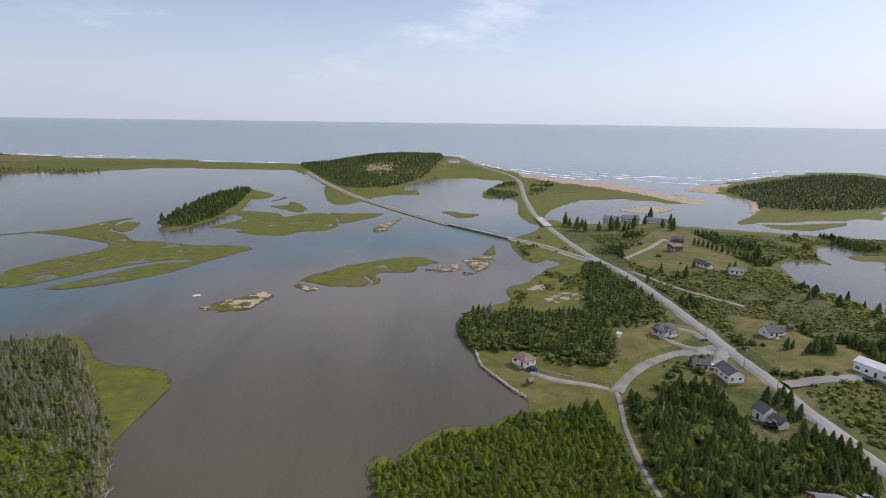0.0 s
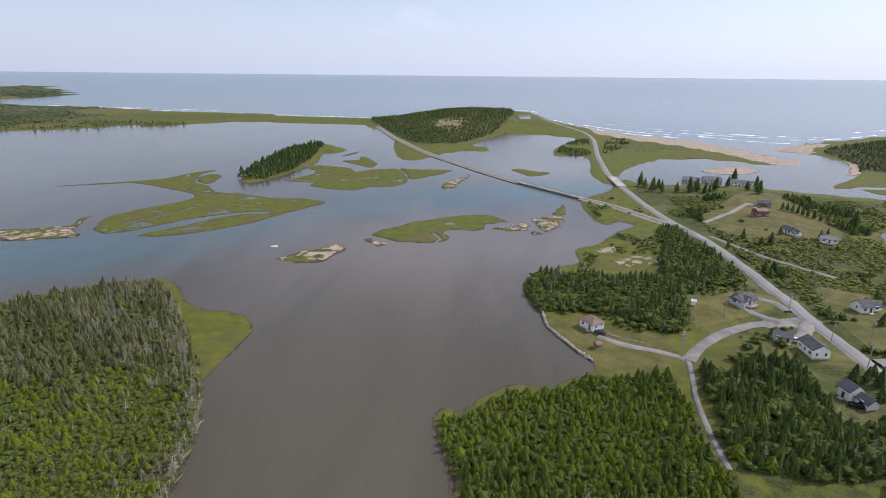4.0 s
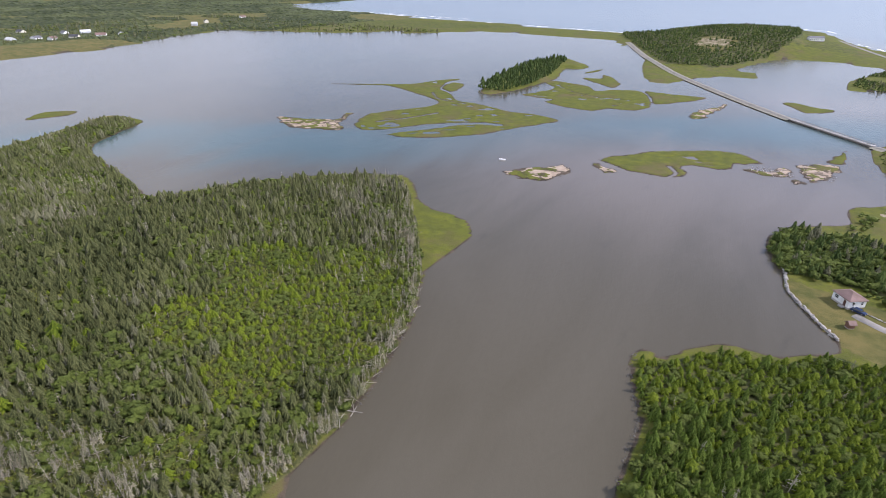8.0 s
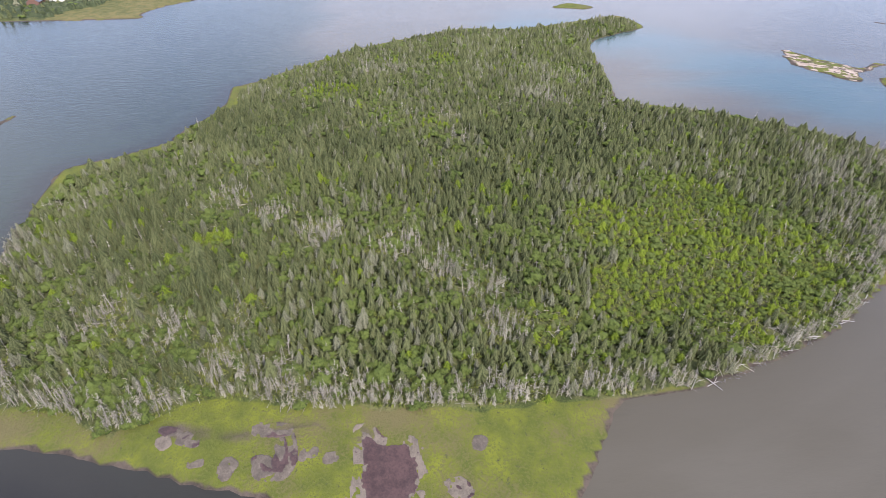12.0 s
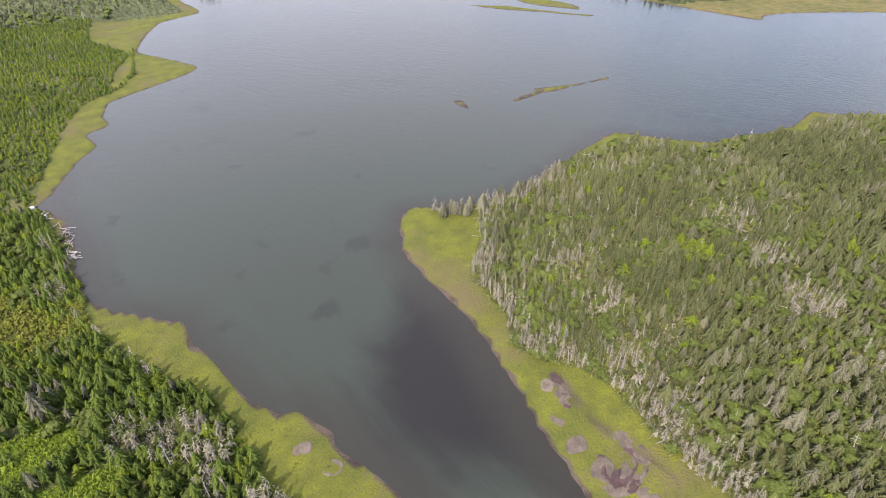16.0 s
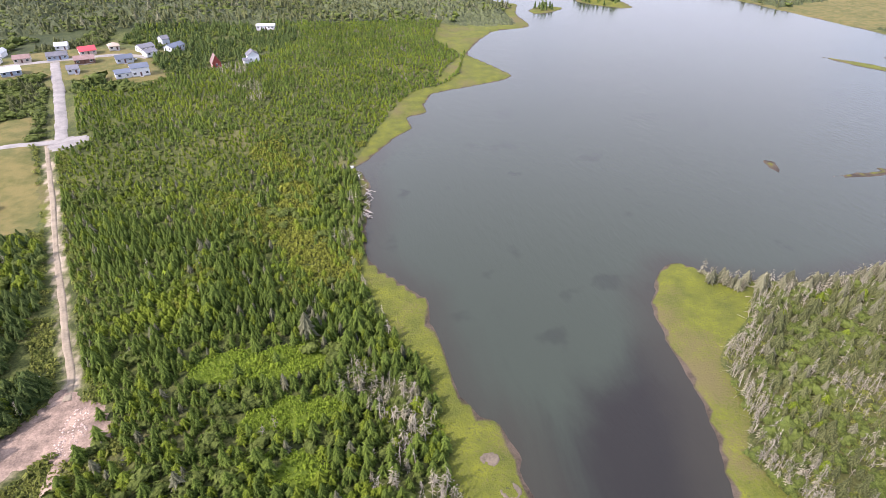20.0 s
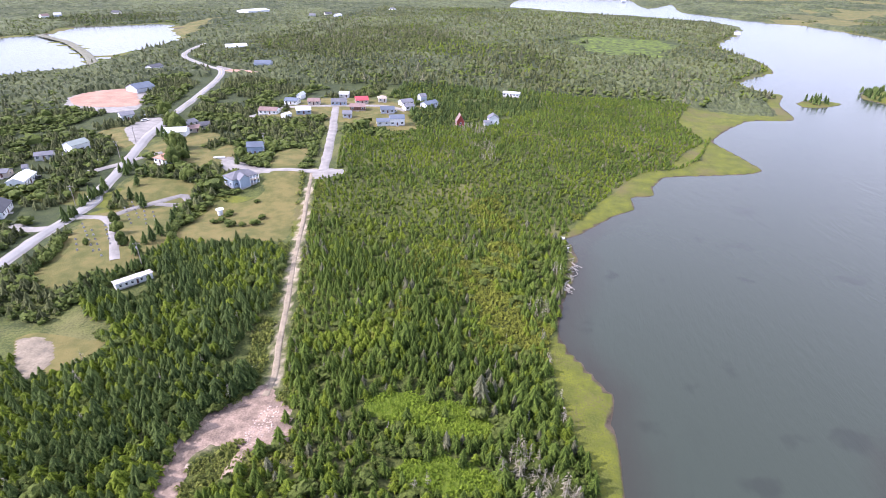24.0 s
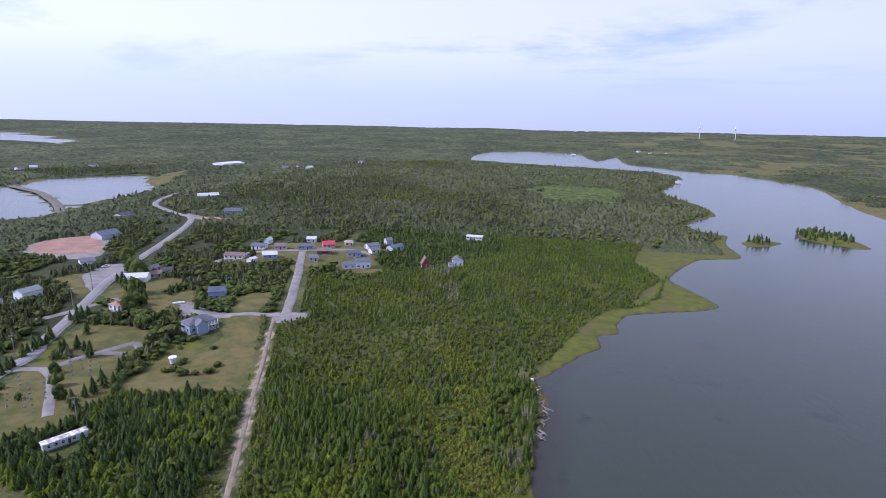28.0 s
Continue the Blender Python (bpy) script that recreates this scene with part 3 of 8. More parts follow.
BEACH_E = [(365, 830), (390, 780), (404, 750), (392, 690), (352, 610), (318, 575), (335, 600), (365, 650), (378, 700), (385, 745), (400, 790), (430, 860), (500, 935), (430, 890)]
CEM_LANE = [(188, -188), (176, -189), (162, -177), (143, -155)]
CEM_LANE2 = [(176, -189), (174, -201), (169, -211), (162, -221), (156, -218), (154, -212), (167, -210)]
DRIVE_A = [(112, 222), (104, 228), (102, 237), (111, 244), (118, 241), (120, 233)]
DRIVE_C = [(124, 224), (119, 216), (114, 207), (110, 204)]
DRIVE_G = [(131, 381), (161, 415), (185, 447), (181, 416)]
DRIVE_H = [(126, 351), (136, 333), (147, 315), (167, 287)]
DRIVE_Q = [(227, -238), (217, -252), (204, -267)]
DRIVE_R = [(192, -176), (200, -174), (209, -176)]
DRIVE_E = [(131, 191), (146, 194), (166, 197)]
TRACK_PIT = [(58, -102), (59, -96), (61, -90), (63, -85), (64, -82)]
DAM = [(725, -717), (674, -688), (622, -658), (535, -587), (477, -531), (450, -492)]
YARD_P = [(165, -264), (163, -269), (147, -261), (133, -256), (134, -252), (149, -251), (159, -254)]
YARD_J = [(105, 218), (122, 229), (129, 225), (120, 215), (114, 218)]
YARD_X = [(110, -254), (110, -263), (104, -264), (96, -262), (96, -256), (105, -252)]
YARD_S = [(253, -300), (267, -333), (258, -339), (245, -322), (233, -292), (225, -275)]
YARD_T = [(136, -108), (131, -110), (125, -108), (120, -102), (120, -97), (122, -95)]
YARD_SCH = [(329, -524), (300, -508), (278, -504), (268, -535), (270, -561), (286, -587), (297, -584), (308, -560), (322, -548), (336, -546)]
YARD_BALL = [(338, -346), (368, -380), (364, -394), (348, -422), (330, -420), (307, -388), (290, -357), (302, -344)]

WOODS["pit"] = [(124, -91), (112, -96), (107, -106), (97, -108), (69, -111), (62, -107), (65, -99), (68, -88), (68, -79), (65, -66), (62, -53), (99, -48), (137, -80)]
DIRTS["pit"] = [(59.2, -105.5), (55.4, -101.7), (50.0, -98.7), (46.8, -90.7), (47.7, -88.2), (54.0, -86.8), (58.7, -88.2), (64.0, -86.8), (65.4, -81.2), (63.0, -73.1), (59.8, -66.3), (63.8, -65.0), (67.3, -74.0), (68.7, -84.2), (66.4, -94.6), (62.6, -99.8), (61.0, -104.4)]
E_OPEN = [(22, -105, 6.5), (12, -104, 6.5), (28, -105, 4.5), (5, -106, 5), (8, -89, 6), (15, -88, 4.5), (1, -89, 4), (7, -74, 5), (27, -62, 6), (0, -60, 6)]
E_YELLOW = [(7, -199, 8), (9, -186, 8), (13, -172, 8), (6, -160, 8), (1, -149, 7), (-3, -141, 5), (18, -178, 7)]

# ---- tools for the terrain ----
TABLE = np.random.RandomState(7).rand(256, 256)


def vnoise(x, y, size, shift=0):
    u, v = np.asarray(x, float) / size + 31.7 * shift + 4096, np.asarray(y, float) / size + 17.3 * shift + 4096
    i, j = np.floor(u).astype(int), np.floor(v).astype(int)
    a, b = u - i, v - j
    a, b = a * a * (3 - 2 * a), b * b * (3 - 2 * b)
    p, q, r, s = TABLE[i % 256, j % 256], TABLE[(i + 1) % 256, j % 256], TABLE[i % 256, (j + 1) % 256], TABLE[(i + 1) % 256, (j + 1) % 256]
    return (p * (1 - a) + q * a) * (1 - b) + (r * (1 - a) + s * a) * b


def fbm(x, y, size, shift=0):
    return (vnoise(x, y, size, shift) + 0.5 * vnoise(x, y, size / 2.1, shift + 1) + 0.25 * vnoise(x, y, size / 4.3, shift + 2)) / 1.75


def rounded(points, n=5, closed=True):
    """A smooth line through the given corners."""
    p = np.array(points, float)
    k = len(p)
    out = []
    for i in range(k if closed else k - 1):
        a, b, c, d = (p[j % k] if closed else p[min(max(j, 0), k - 1)] for j in (i - 1, i, i + 1, i + 2))
        m1, m2 = 0.35 * (c - a), 0.35 * (d - b)
        for s in np.linspace(0, 1, n, endpoint=False):
            h1, h2, h3, h4 = 2 * s**3 - 3 * s**2 + 1, s**3 - 2 * s**2 + s, -2 * s**3 + 3 * s**2, s**3 - s**2
            out.append(h1 * b + h2 * m1 + h3 * c + h4 * m2)
    if not closed:
        out.append(p[-1])
    return np.array(out)


def signed(poly, xs, ys, reach=60.0):
    """How far each knot of the grid xs by ys lies inside (over 0) or outside the outline, cut at reach."""
    dist = np.full((len(ys), len(xs)), reach)
    flips = np.zeros((len(ys), len(xs) + 1), int)
    for a, b in zip(poly, np.roll(poly, -1, 0)):
        i0, i1 = np.searchsorted(xs, (min(a[0], b[0]) - reach, max(a[0], b[0]) + reach))
        j0, j1 = np.searchsorted(ys, (min(a[1], b[1]) - reach, max(a[1], b[1]) + reach))
        if i1 > i0 and j1 > j0:
            gx, gy = xs[None, i0:i1] - a[0], ys[j0:j1, None] - a[1]
            d = b - a
            s = np.clip((gx * d[0] + gy * d[1]) / max(d @ d, 1e-9), 0, 1)
            w = np.hypot(gx - s * d[0], gy - s * d[1])
            dist[j0:j1, i0:i1] = np.minimum(dist[j0:j1, i0:i1], w)
        lo, hi = (a, b) if a[1] < b[1] else (b, a)
        j0, j1 = np.searchsorted(ys, (lo[1], hi[1]))
        if j1 > j0:
            x = lo[0] + (ys[j0:j1] - lo[1]) / (hi[1] - lo[1]) * (hi[0] - lo[0])
            np.add.at(flips, (np.arange(j0, j1), np.searchsorted(xs, x)), 1)
    inside = np.cumsum(flips, 1)[:, :-1] % 2 == 1
    return np.where(inside, dist, -dist)


def smooth(v, lo, hi):
    s = np.clip((v - lo) / (hi - lo), 0, 1)
    return s * s * (3 - 2 * s)


def grown(lo, hi, step, end, factor=1.06):
    """Knots every step metres from lo to hi, then wider and wider out to +-end."""
    mid = list(np.arange(lo, hi + 0.1, step))
    s, up = step, []
    x = mid[-1]
    while x < end:
        s *= factor
        x += s
        up.append(x)
    s, down = step, []
    x = mid[0]
    while x > -end:
        s *= factor
        x -= s
        down.append(x)
    return np.array(down[::-1] + mid + up)


def grid_mesh(name, xs, ys, z, mat, masks=None, keep=None):
    me = bpy.data.meshes.new(name)
    nx, ny = len(xs), len(ys)
    co = np.empty((ny, nx, 3))
    co[..., 0], co[..., 1], co[..., 2] = xs[None], ys[:, None], z
    idx = np.arange(nx * ny).reshape(ny, nx)
    quads = np.stack([idx[:-1, :-1], idx[:-1, 1:], idx[1:, 1:], idx[1:, :-1]], -1).reshape(-1, 4)
    co = co.reshape(-1, 3)
    used = None
    if keep is not None:
        quads = quads[keep.ravel()[quads].any(1)]
        used, back_to = np.unique(quads, return_inverse=True)
        co, quads = co[used], back_to.reshape(-1, 4)
    fill_mesh(me, co, quads)
    for key, v in (masks or {}).items():
        a = me.attributes.new(key, "FLOAT", "POINT")
        v = np.broadcast_to(v, (ny, nx)).ravel()
        a.data.foreach_set("value", (v if used is None else v[used]).astype(np.float32))
    me.materials.append(mat)
    return new(name, me)


def fill_mesh(me, co, faces, smooth_shade=True, slots=None):
    n, k = faces.shape
    me.vertices.add(len(co))
    me.vertices.foreach_set("co", np.asarray(co, np.float32).ravel())
    me.loops.add(n * k)
    me.loops.foreach_set("vertex_index", faces.astype(np.int32).ravel())
    me.polygons.add(n)
    me.polygons.foreach_set("loop_start", np.arange(0, n * k, k, dtype=np.int32))
    me.polygons.foreach_set("use_smooth", np.full(n, smooth_shade))
    if slots is not None:
        me.polygons.foreach_set("material_index", slots.astype(np.int32))
    me.update(calc_edges=True)


def spots(x, y, places):
    """How strongly each place lies in one of the round patches (x, y, reach)."""
    v = np.zeros(np.shape(x))
    for px, py, pr in places:
        v = np.maximum(v, np.exp(-((x - px) ** 2 + (y - py) ** 2) / pr**2))
    return v


# ---- the ground: one sheet to the horizon ----
def lift(x, y):
    """The far country and the open sea climb gently to the horizon line."""
    return 64.0 * smooth(np.hypot(x, y), 1900, 5000)


XS, YS = grown(-430, 180, 2.4, 5100, 1.075), grown(-400, 400, 2.4, 5100, 1.075)
GX, GY = np.meshgrid(XS, YS)
OUT = {n: rounded(p) for n, p in SHORES.items()}
land = np.full(GX.shape, -60.0)
for n in OUT:
    land = np.maximum(land, signed(OUT[n], XS, YS))
for n, p in PONDS.items():
    land = np.minimum(land, -signed(rounded(p), XS, YS))
land += (fbm(GX, GY, 8, 3) - 0.46) * 2.4 * smooth(np.abs(land), 14, 0)


def union(lists, wobble=3.0, size=16, shift=9):
    d = np.full(GX.shape, -60.0)
    for p in lists:
        d = np.maximum(d, signed(rounded(p, 3), XS, YS))
    return d + (fbm(GX, GY, size, shift) - 0.5) * 2 * wobble


wood = union(WOODS.values())
lawn = union(LAWNS.values(), 0.8)
dirt = union(DIRTS.values(), 2.0, 8)
yards = union([YARD_SCH, YARD_BALL, YARD_S, YARD_P, YARD_J, YARD_X, YARD_T], 0.5)
hill = 24 * np.exp(-(((GX + 95) / 130) ** 2 + ((GY - 1120) / 190) ** 2)) + 9 * np.exp(-(((GX - 30) / 90) ** 2 + ((GY - 1300) / 160) ** 2))
south = smooth(-GY, 150, 420) * smooth(GX, -130, 90)
rise = 3.2 * smooth(land, 10, 55) * smooth(np.maximum(wood, lawn), -25, 10) + 3.0 * south * smooth(land, 10, 58)
rolling = 12 * fbm(GX, GY, 600, 5) * smooth(np.hypot(GX, GY), 900, 2200) * np.where(GY > 0, 0.35, 1.0)
height = 0.45 * smooth(land, 0, 1.2) + 0.25 * smooth(land, 1, 9) + rise + hill * smooth(land, 4, 60) + rolling * smooth(land, 5, 60)
height += (fbm(GX, GY, 9, 1) - 0.5) * 0.5 * smooth(land, 2, 10)
height = np.where(land > 0, height, -0.9 * smooth(-land, 0, 6))
pools = signed(rounded(POOL), XS, YS)
pools += (fbm(GX, GY, 5, 12) - 0.55) * 7
height = np.where(land > 0, height - 0.35 * smooth(pools, -1.0, 1.5), height)
height += lift(GX, GY)
near_sea = signed(rounded(BEACH), XS, YS)
marsh = smooth(np.maximum(wood, lawn), 1.5, -1.5) * smooth(land, 75, 45)
marsh *= np.where((GX > 105) & (GY > 120) & (GY < 520), 0.35 + 0.65 * smooth(land, 22, 8), 1.0)
marsh *= np.where((GX > -20) & (GY < -40), smooth(land, 35, 15), 1.0)
marsh *= np.where(GY < 650, smooth(GX, -470, -435), 1.0)
far_green = smooth(np.hypot(GX, GY), 900, 1400) * np.where(GY > 700, smooth(-GX, 900, 1100), 1.0)
canopy = np.maximum(far_green, np.maximum(smooth(-GY, 430, 520), smooth(GX, 135, 165) * smooth(-GY, 100, 150))) * smooth(lawn, -2, -6) * smooth(land, 8, 25) * smooth(dirt, -1, -4)
canopy *= np.where(GY > 700, smooth(-GX, 900, 1100), 1.0)
verge = np.full(GX.shape, 99.0)
tp = rounded(TRACK_S, 6, closed=False)
for a, b in zip(tp[:-1], tp[1:]):
    s = np.clip(((GX - a[0]) * (b - a)[0] + (GY - a[1]) * (b - a)[1]) / ((b - a) @ (b - a) + 1e-9), 0, 1)
    verge = np.minimum(verge, np.hypot(GX - a[0] - s * (b - a)[0], GY - a[1] - s * (b - a)[1]))
flats = 0.0
for a, b in (((-84, -46), (-79, -32)), ((-79, -32), (-79, -16)), ((-78, -14), (-74, 12))):
    a, b = np.array(a, float), np.array(b, float)
    s = np.clip(((GX - a[0]) * (b - a)[0] + (GY - a[1]) * (b - a)[1]) / ((b - a) @ (b - a)), 0, 1)
    flats = np.maximum(flats, 0.62 * np.exp(-((GX - a[0] - s * (b - a)[0]) ** 2 + (GY - a[1] - s * (b - a)[1]) ** 2) / 4.5**2) * smooth(fbm(GX, GY, 8, 15), 0.38, 0.56))
masks = {"marsh": marsh * (1 - far_green), "lawn": np.maximum(np.maximum(smooth(lawn, -0.8, 0.8), np.where(GX < -440, np.maximum(0.9 * smooth(fbm(GX, GY, 160, 66), 0.41, 0.35), 0.52 * smooth(-GY, 250, 400)), 0) + smooth(np.hypot((GX + 112) / 38, (GY - 955) / 58) + 1.2 * (fbm(GX, GY, 22, 4) - 0.5), 1.1, 0.8)), 0.0),
         "sand": np.maximum(0.47 * smooth(np.hypot((GX + 112) / 38, (GY - 955) / 58), 1.0, 0.7), np.maximum(np.maximum(smooth(near_sea, -10, 6), smooth(signed(rounded(BEACH_E), XS, YS), -6, 5)), np.maximum(smooth(dirt, -1, 1), 0.47 * smooth(verge, 6.0, 2)))), "mud": np.maximum(0.9 * flats, 0.75 * smooth(land, 1.2, 0.3) * smooth(land, -6, -3)), "fern": np.maximum(0.49 * smooth(union([MEADOW], 60, 90), -30, 30), smooth(spots(GX, GY, E_OPEN) * (0.6 + 0.9 * fbm(GX, GY, 9, 41)), 0.30, 0.46)), "canopy": canopy, "needle_litter": smooth(wood, -0.5, 2.5) * np.where((GX > -60) & (GY < -40), 0.0, 1.0)}
ground = tagged(grid_mesh("ground", XS, YS, height, LAND, masks), "marsh, scrub and woodland floor reaching the far hills", "ground", kind="structure")


def at(field, x, y):
    """The value of a field of the ground sheet at a place."""
    x, y = np.asarray(x, float), np.asarray(y, float)
    i = np.clip(np.searchsorted(XS, x) - 1, 0, len(XS) - 2)
    j = np.clip(np.searchsorted(YS, y) - 1, 0, len(YS) - 2)
    a, b = np.clip((x - XS[i]) / (XS[i + 1] - XS[i]), 0, 1), np.clip((y - YS[j]) / (YS[j + 1] - YS[j]), 0, 1)
    return (field[j, i] * (1 - a) + field[j, i + 1] * a) * (1 - b) + (field[j + 1, i] * (1 - a) + field[j + 1, i + 1] * a) * b


def ground_z(x, y):
    return float(at(height, x, y))


# ---- water: one sheet under it all ----
wx, wy = grown(-450, 250, 7.0, 5100, 1.10), grown(-400, 600, 7.0, 5100, 1.10)
WX, WY = np.meshgrid(wx, wy)
teal = np.zeros(WX.shape)
line = rounded(CHANNEL, 6, closed=False)
for a in line:
    teal = np.maximum(teal, np.exp(-((WX - a[0]) ** 2 + (WY - a[1]) ** 2) / 66.0**2))
sea_line = np.interp(WX, [-3000, -1300, -300, 40, 240, 420, 800, 2000], [2300, 1385, 1215, 1460, 960, 850, 1120, 1500])
sea = smooth(WY - sea_line, -40, 60)
dark = np.zeros(WX.shape)
for a, c, ra, rb, f in ((-72, -74, 19, 14, 1.1), (-62, -60, 20, 18, 0.9), (-70, -28, 16, 26, 0.6), (-84, -92, 12, 9, 0.55), (-98, -116, 12, 12, 0.4), (-50, -52, 14, 16, 0.45), (-80, 30, 12, 30, 0.25)):
    dark += 0.95 * f * np.exp(-(((WX - a) / ra) ** 2 + ((WY - c) / rb) ** 2))
edge = smooth(at(land, WX, WY), -20, 2) * smooth(-WY, -60, 20) * smooth(-WY, 330, 200)
bay = smooth(-WY, -50, 70)
shoal = np.maximum(np.exp(-(((WX + 30) / 190) ** 2 + ((WY - 320) / 105) ** 2)), 0.8 * np.exp(-(((WX - 20) / 120) ** 2 + ((WY - 610) / 110) ** 2)))
water = tagged(grid_mesh("water", wx, wy, lift(WX, WY), WATER, {"teal": teal, "sea": sea, "dark": dark, "bay": bay, "edge": edge, "shoal": shoal}),
               "brown and blue-grey rippled tidal lagoon and open sea", "water", kind="structure")


# ---- islands and bars in the lagoon ----
def patch(name, outline, step, top, masks, label, category="island", wobble=2.0, cuts=()):
    """A low island: its top stands over the water, its edge drops below it."""
    p = rounded(outline, 4)
    lo, hi = p.min(0) - 4, p.max(0) + 4
    xs, ys = np.arange(lo[0], hi[0], step), np.arange(lo[1], hi[1], step)
    gx, gy = np.meshgrid(xs, ys)
    d = signed(p, xs, ys, 30) + (fbm(gx, gy, 7, 4) - 0.5) * wobble
    for line, wide in cuts:
        q = rounded(line, 8, closed=False)
        gap = np.min([np.hypot(gx - a[0], gy - a[1]) for a in q], 0)
        d = np.minimum(d, gap - wide * (0.6 + 0.8 * fbm(gx, gy, 12, 7)))
    z = np.where(d > 0, 0.40 * smooth(d, 0, 1.0) + top * smooth(d, 2, 14), -0.7 * smooth(-d, 0, 3)) + (fbm(gx, gy, 4, 6) - 0.5) * 0.25 * smooth(d, 0, 3)
    pans = smooth(fbm(gx * 0.6 + gy * 0.5, gy * 1.1 - gx * 0.9, 11, 8), 0.66, 0.71) * smooth(d, 2, 5)
    z = z - 0.9 * pans * masks.get("pans", 0)
    have = {"marsh": masks.get("marsh", 0.0) * np.ones_like(d), "lawn": np.zeros_like(d), "sand": masks.get("sand", 0.0) * smooth(fbm(gx, gy, 5, 2), *masks.get("mix", (0.2, 0.3))),
            "mud": np.maximum(masks.get("mud", 0.0) * smooth(fbm(gx, gy, 3.5, 5), 0.5, 0.6), smooth(d, 0.9, 0.1) * 0.9)}
    ob = grid_mesh(name, xs, ys, z, LAND, have, keep=d > -3)
    return tagged(ob, label, category, "lagoon islands")


for n in MARSH_ISLES:
    big = len(MARSH_ISLES[n]) > 12
    patch("marsh_island", MARSH_ISLES[n], 1.6 if big else 1.2, 0.15, {"marsh": 1.0, "pans": 1.0 if big else 0.0},
          "low salt marsh island of bright green cordgrass" if big else "small tuft of green salt marsh in the water", cuts=CREEKS.get(n, ()))
for n in BARS:
    patch("gravel_bar", BARS[n], 0.9, 0.2, {"marsh": 1.0, "sand": 0.66, "mix": (0.36, 0.52), "mud": 0.55},
          "low sand and gravel bar with patches of grass", "sandbar", 4.0)
for n in WOOD_ISLES:
    patch("wooded_island", WOOD_ISLES[n], 2.5, 2.5, {"marsh": 1.0}, "wooded island with a skirt of green marsh")


patch("sandbar", [(203, 622), (234, 650), (264, 657), (268, 632), (245, 610), (218, 604)], 2.5, 0.2, {"sand": 1.0, "mix": (0.0, 0.1)}, "pinkish sandbar in the mouth of the inlet", "sandbar", 3.0)
patch("sand_beach", [(362, 819), (441, 901), (485, 914), (464, 836), (423, 735), (370, 636), (351, 619), (394, 701), (413, 773), (387, 795)], 3.0, 0.6, {"sand": 1.0, "mix": (0.0, 0.1)}, "pale sand beach below the far woods", "beach", 5.0)


# ---- roads ----
def ribbon(name, line, width, mat, label, over=0.12, category="road", n=8, offset=0.0, parent=None, dashes=None, level=None, flare=0.7):
    """A strip laid on the ground along a line, with a thickness of its own."""
    p = rounded(line, n, closed=False)
    # even steps
    s = np.r_[0, np.cumsum(np.hypot(*np.diff(p, axis=0).T))]
    k = max(int(s[-1] / 2.5), 3)
    q = np.stack([np.interp(np.linspace(0, s[-1], k), s, p[:, c]) for c in (0, 1)], 1)
    d = np.gradient(q, axis=0)
    d /= np.hypot(*d.T)[:, None]
    side = np.stack([d[:, 1], -d[:, 0]], 1)
    z = np.maximum(at(height, q[:, 0], q[:, 1]), 0.3) if level is None else np.full(k, level)
    z = np.maximum(z, np.maximum(at(height, *(q + side * width / 2).T), at(height, *(q - side * width / 2).T))) if level is None else z
    low = z
    for turns in (24, 5):
        for _ in range(turns):
            z = np.convolve(np.r_[z[0], z, z[-1]], [0.25, 0.5, 0.25], "valid")
        z = np.maximum(z, low - 0.02)
    rows = []
    for u, dz in ((-0.5 - flare / width, -0.40), (-0.5, 0), (-0.17, 0.03), (0.17, 0.03), (0.5, 0), (0.5 + flare / width, -0.40)):
        wig = 1 + (0.55 if "track" in name else 0.25 if mat is GRAVEL else 0.0) * (vnoise(q[:, 0] + 50 * u, q[:, 1], 3.5, 3) - 0.5)
        o = q + side * (u * width * wig + offset)[:, None]
        rows.append(np.c_[o, z + over + dz])
    co = np.concatenate(rows)
    m = len(rows)
    i = np.arange(k - 1)
    faces = np.concatenate([np.stack([r * k + i, r * k + i + 1, (r + 1) * k + i + 1, (r + 1) * k + i], -1) for r in range(m - 1)])
    if dashes:
        keep = np.tile(i // dashes % 2 == 0, m - 1)
        faces = faces[keep]
    me = bpy.data.meshes.new(name)
    fill_mesh(me, co, faces[:, ::-1])
    me.materials.append(mat)
    ob = new(name, me)
    if parent:
        ob.parent = parent
    else:
        tagged(ob, label, category, kind="structure")
    return ob, np.c_[q, z + over]


BANK = material("grassy_rock_bank", (0.10, 0.11, 0.05), 0.9, spread=0.3, grain=1.5, stain=3, bump=0.15, tint=(0.30, 0.28, 0.22))
main_road, main_line = ribbon("main_road", ROAD_MAIN + ROAD_MAIN_S, 4.7, ASPHALT, "two-lane asphalt road between gravel shoulders", 0.26, flare=0.3)
ribbon("road_shoulder", ROAD_MAIN + ROAD_MAIN_S, 5.7, GRAVEL, "pale gravel shoulder under the asphalt road", 0.18)
for side in (-2.15, 2.15):
    ribbon("edge_line", ROAD_MAIN + ROAD_MAIN_S, 0.16, WHITE_LINE, "", 0.285, parent=main_road, offset=side, flare=0.0)
ribbon("centre_line", ROAD_MAIN + ROAD_MAIN_S, 0.16, YELLOW_LINE, "", 0.305, parent=main_road, flare=0.0)
ribbon("gravel_road", LOOP, 3.6, GRAVEL, "grey gravel side road curving to the houses", 0.12)
ribbon("gravel_road", LOOP_S, 1.6, GRAVEL, "narrow gravel lane through the woods", 0.06, flare=0.25)
ribbon("driveway", TRACK_B, 2.2, GRAVEL, "gravel driveway to the house on the shore", 0.15)
ribbon("dirt_track", TRACK_S[:7], 1.6, TRACK_DIRT, "pale dirt track between young spruces", 0.05, flare=0.25)
ribbon("gravel_road", ROAD_SUB, 4.2, GRAVEL, "pale gravel street up to the houses", 0.2)
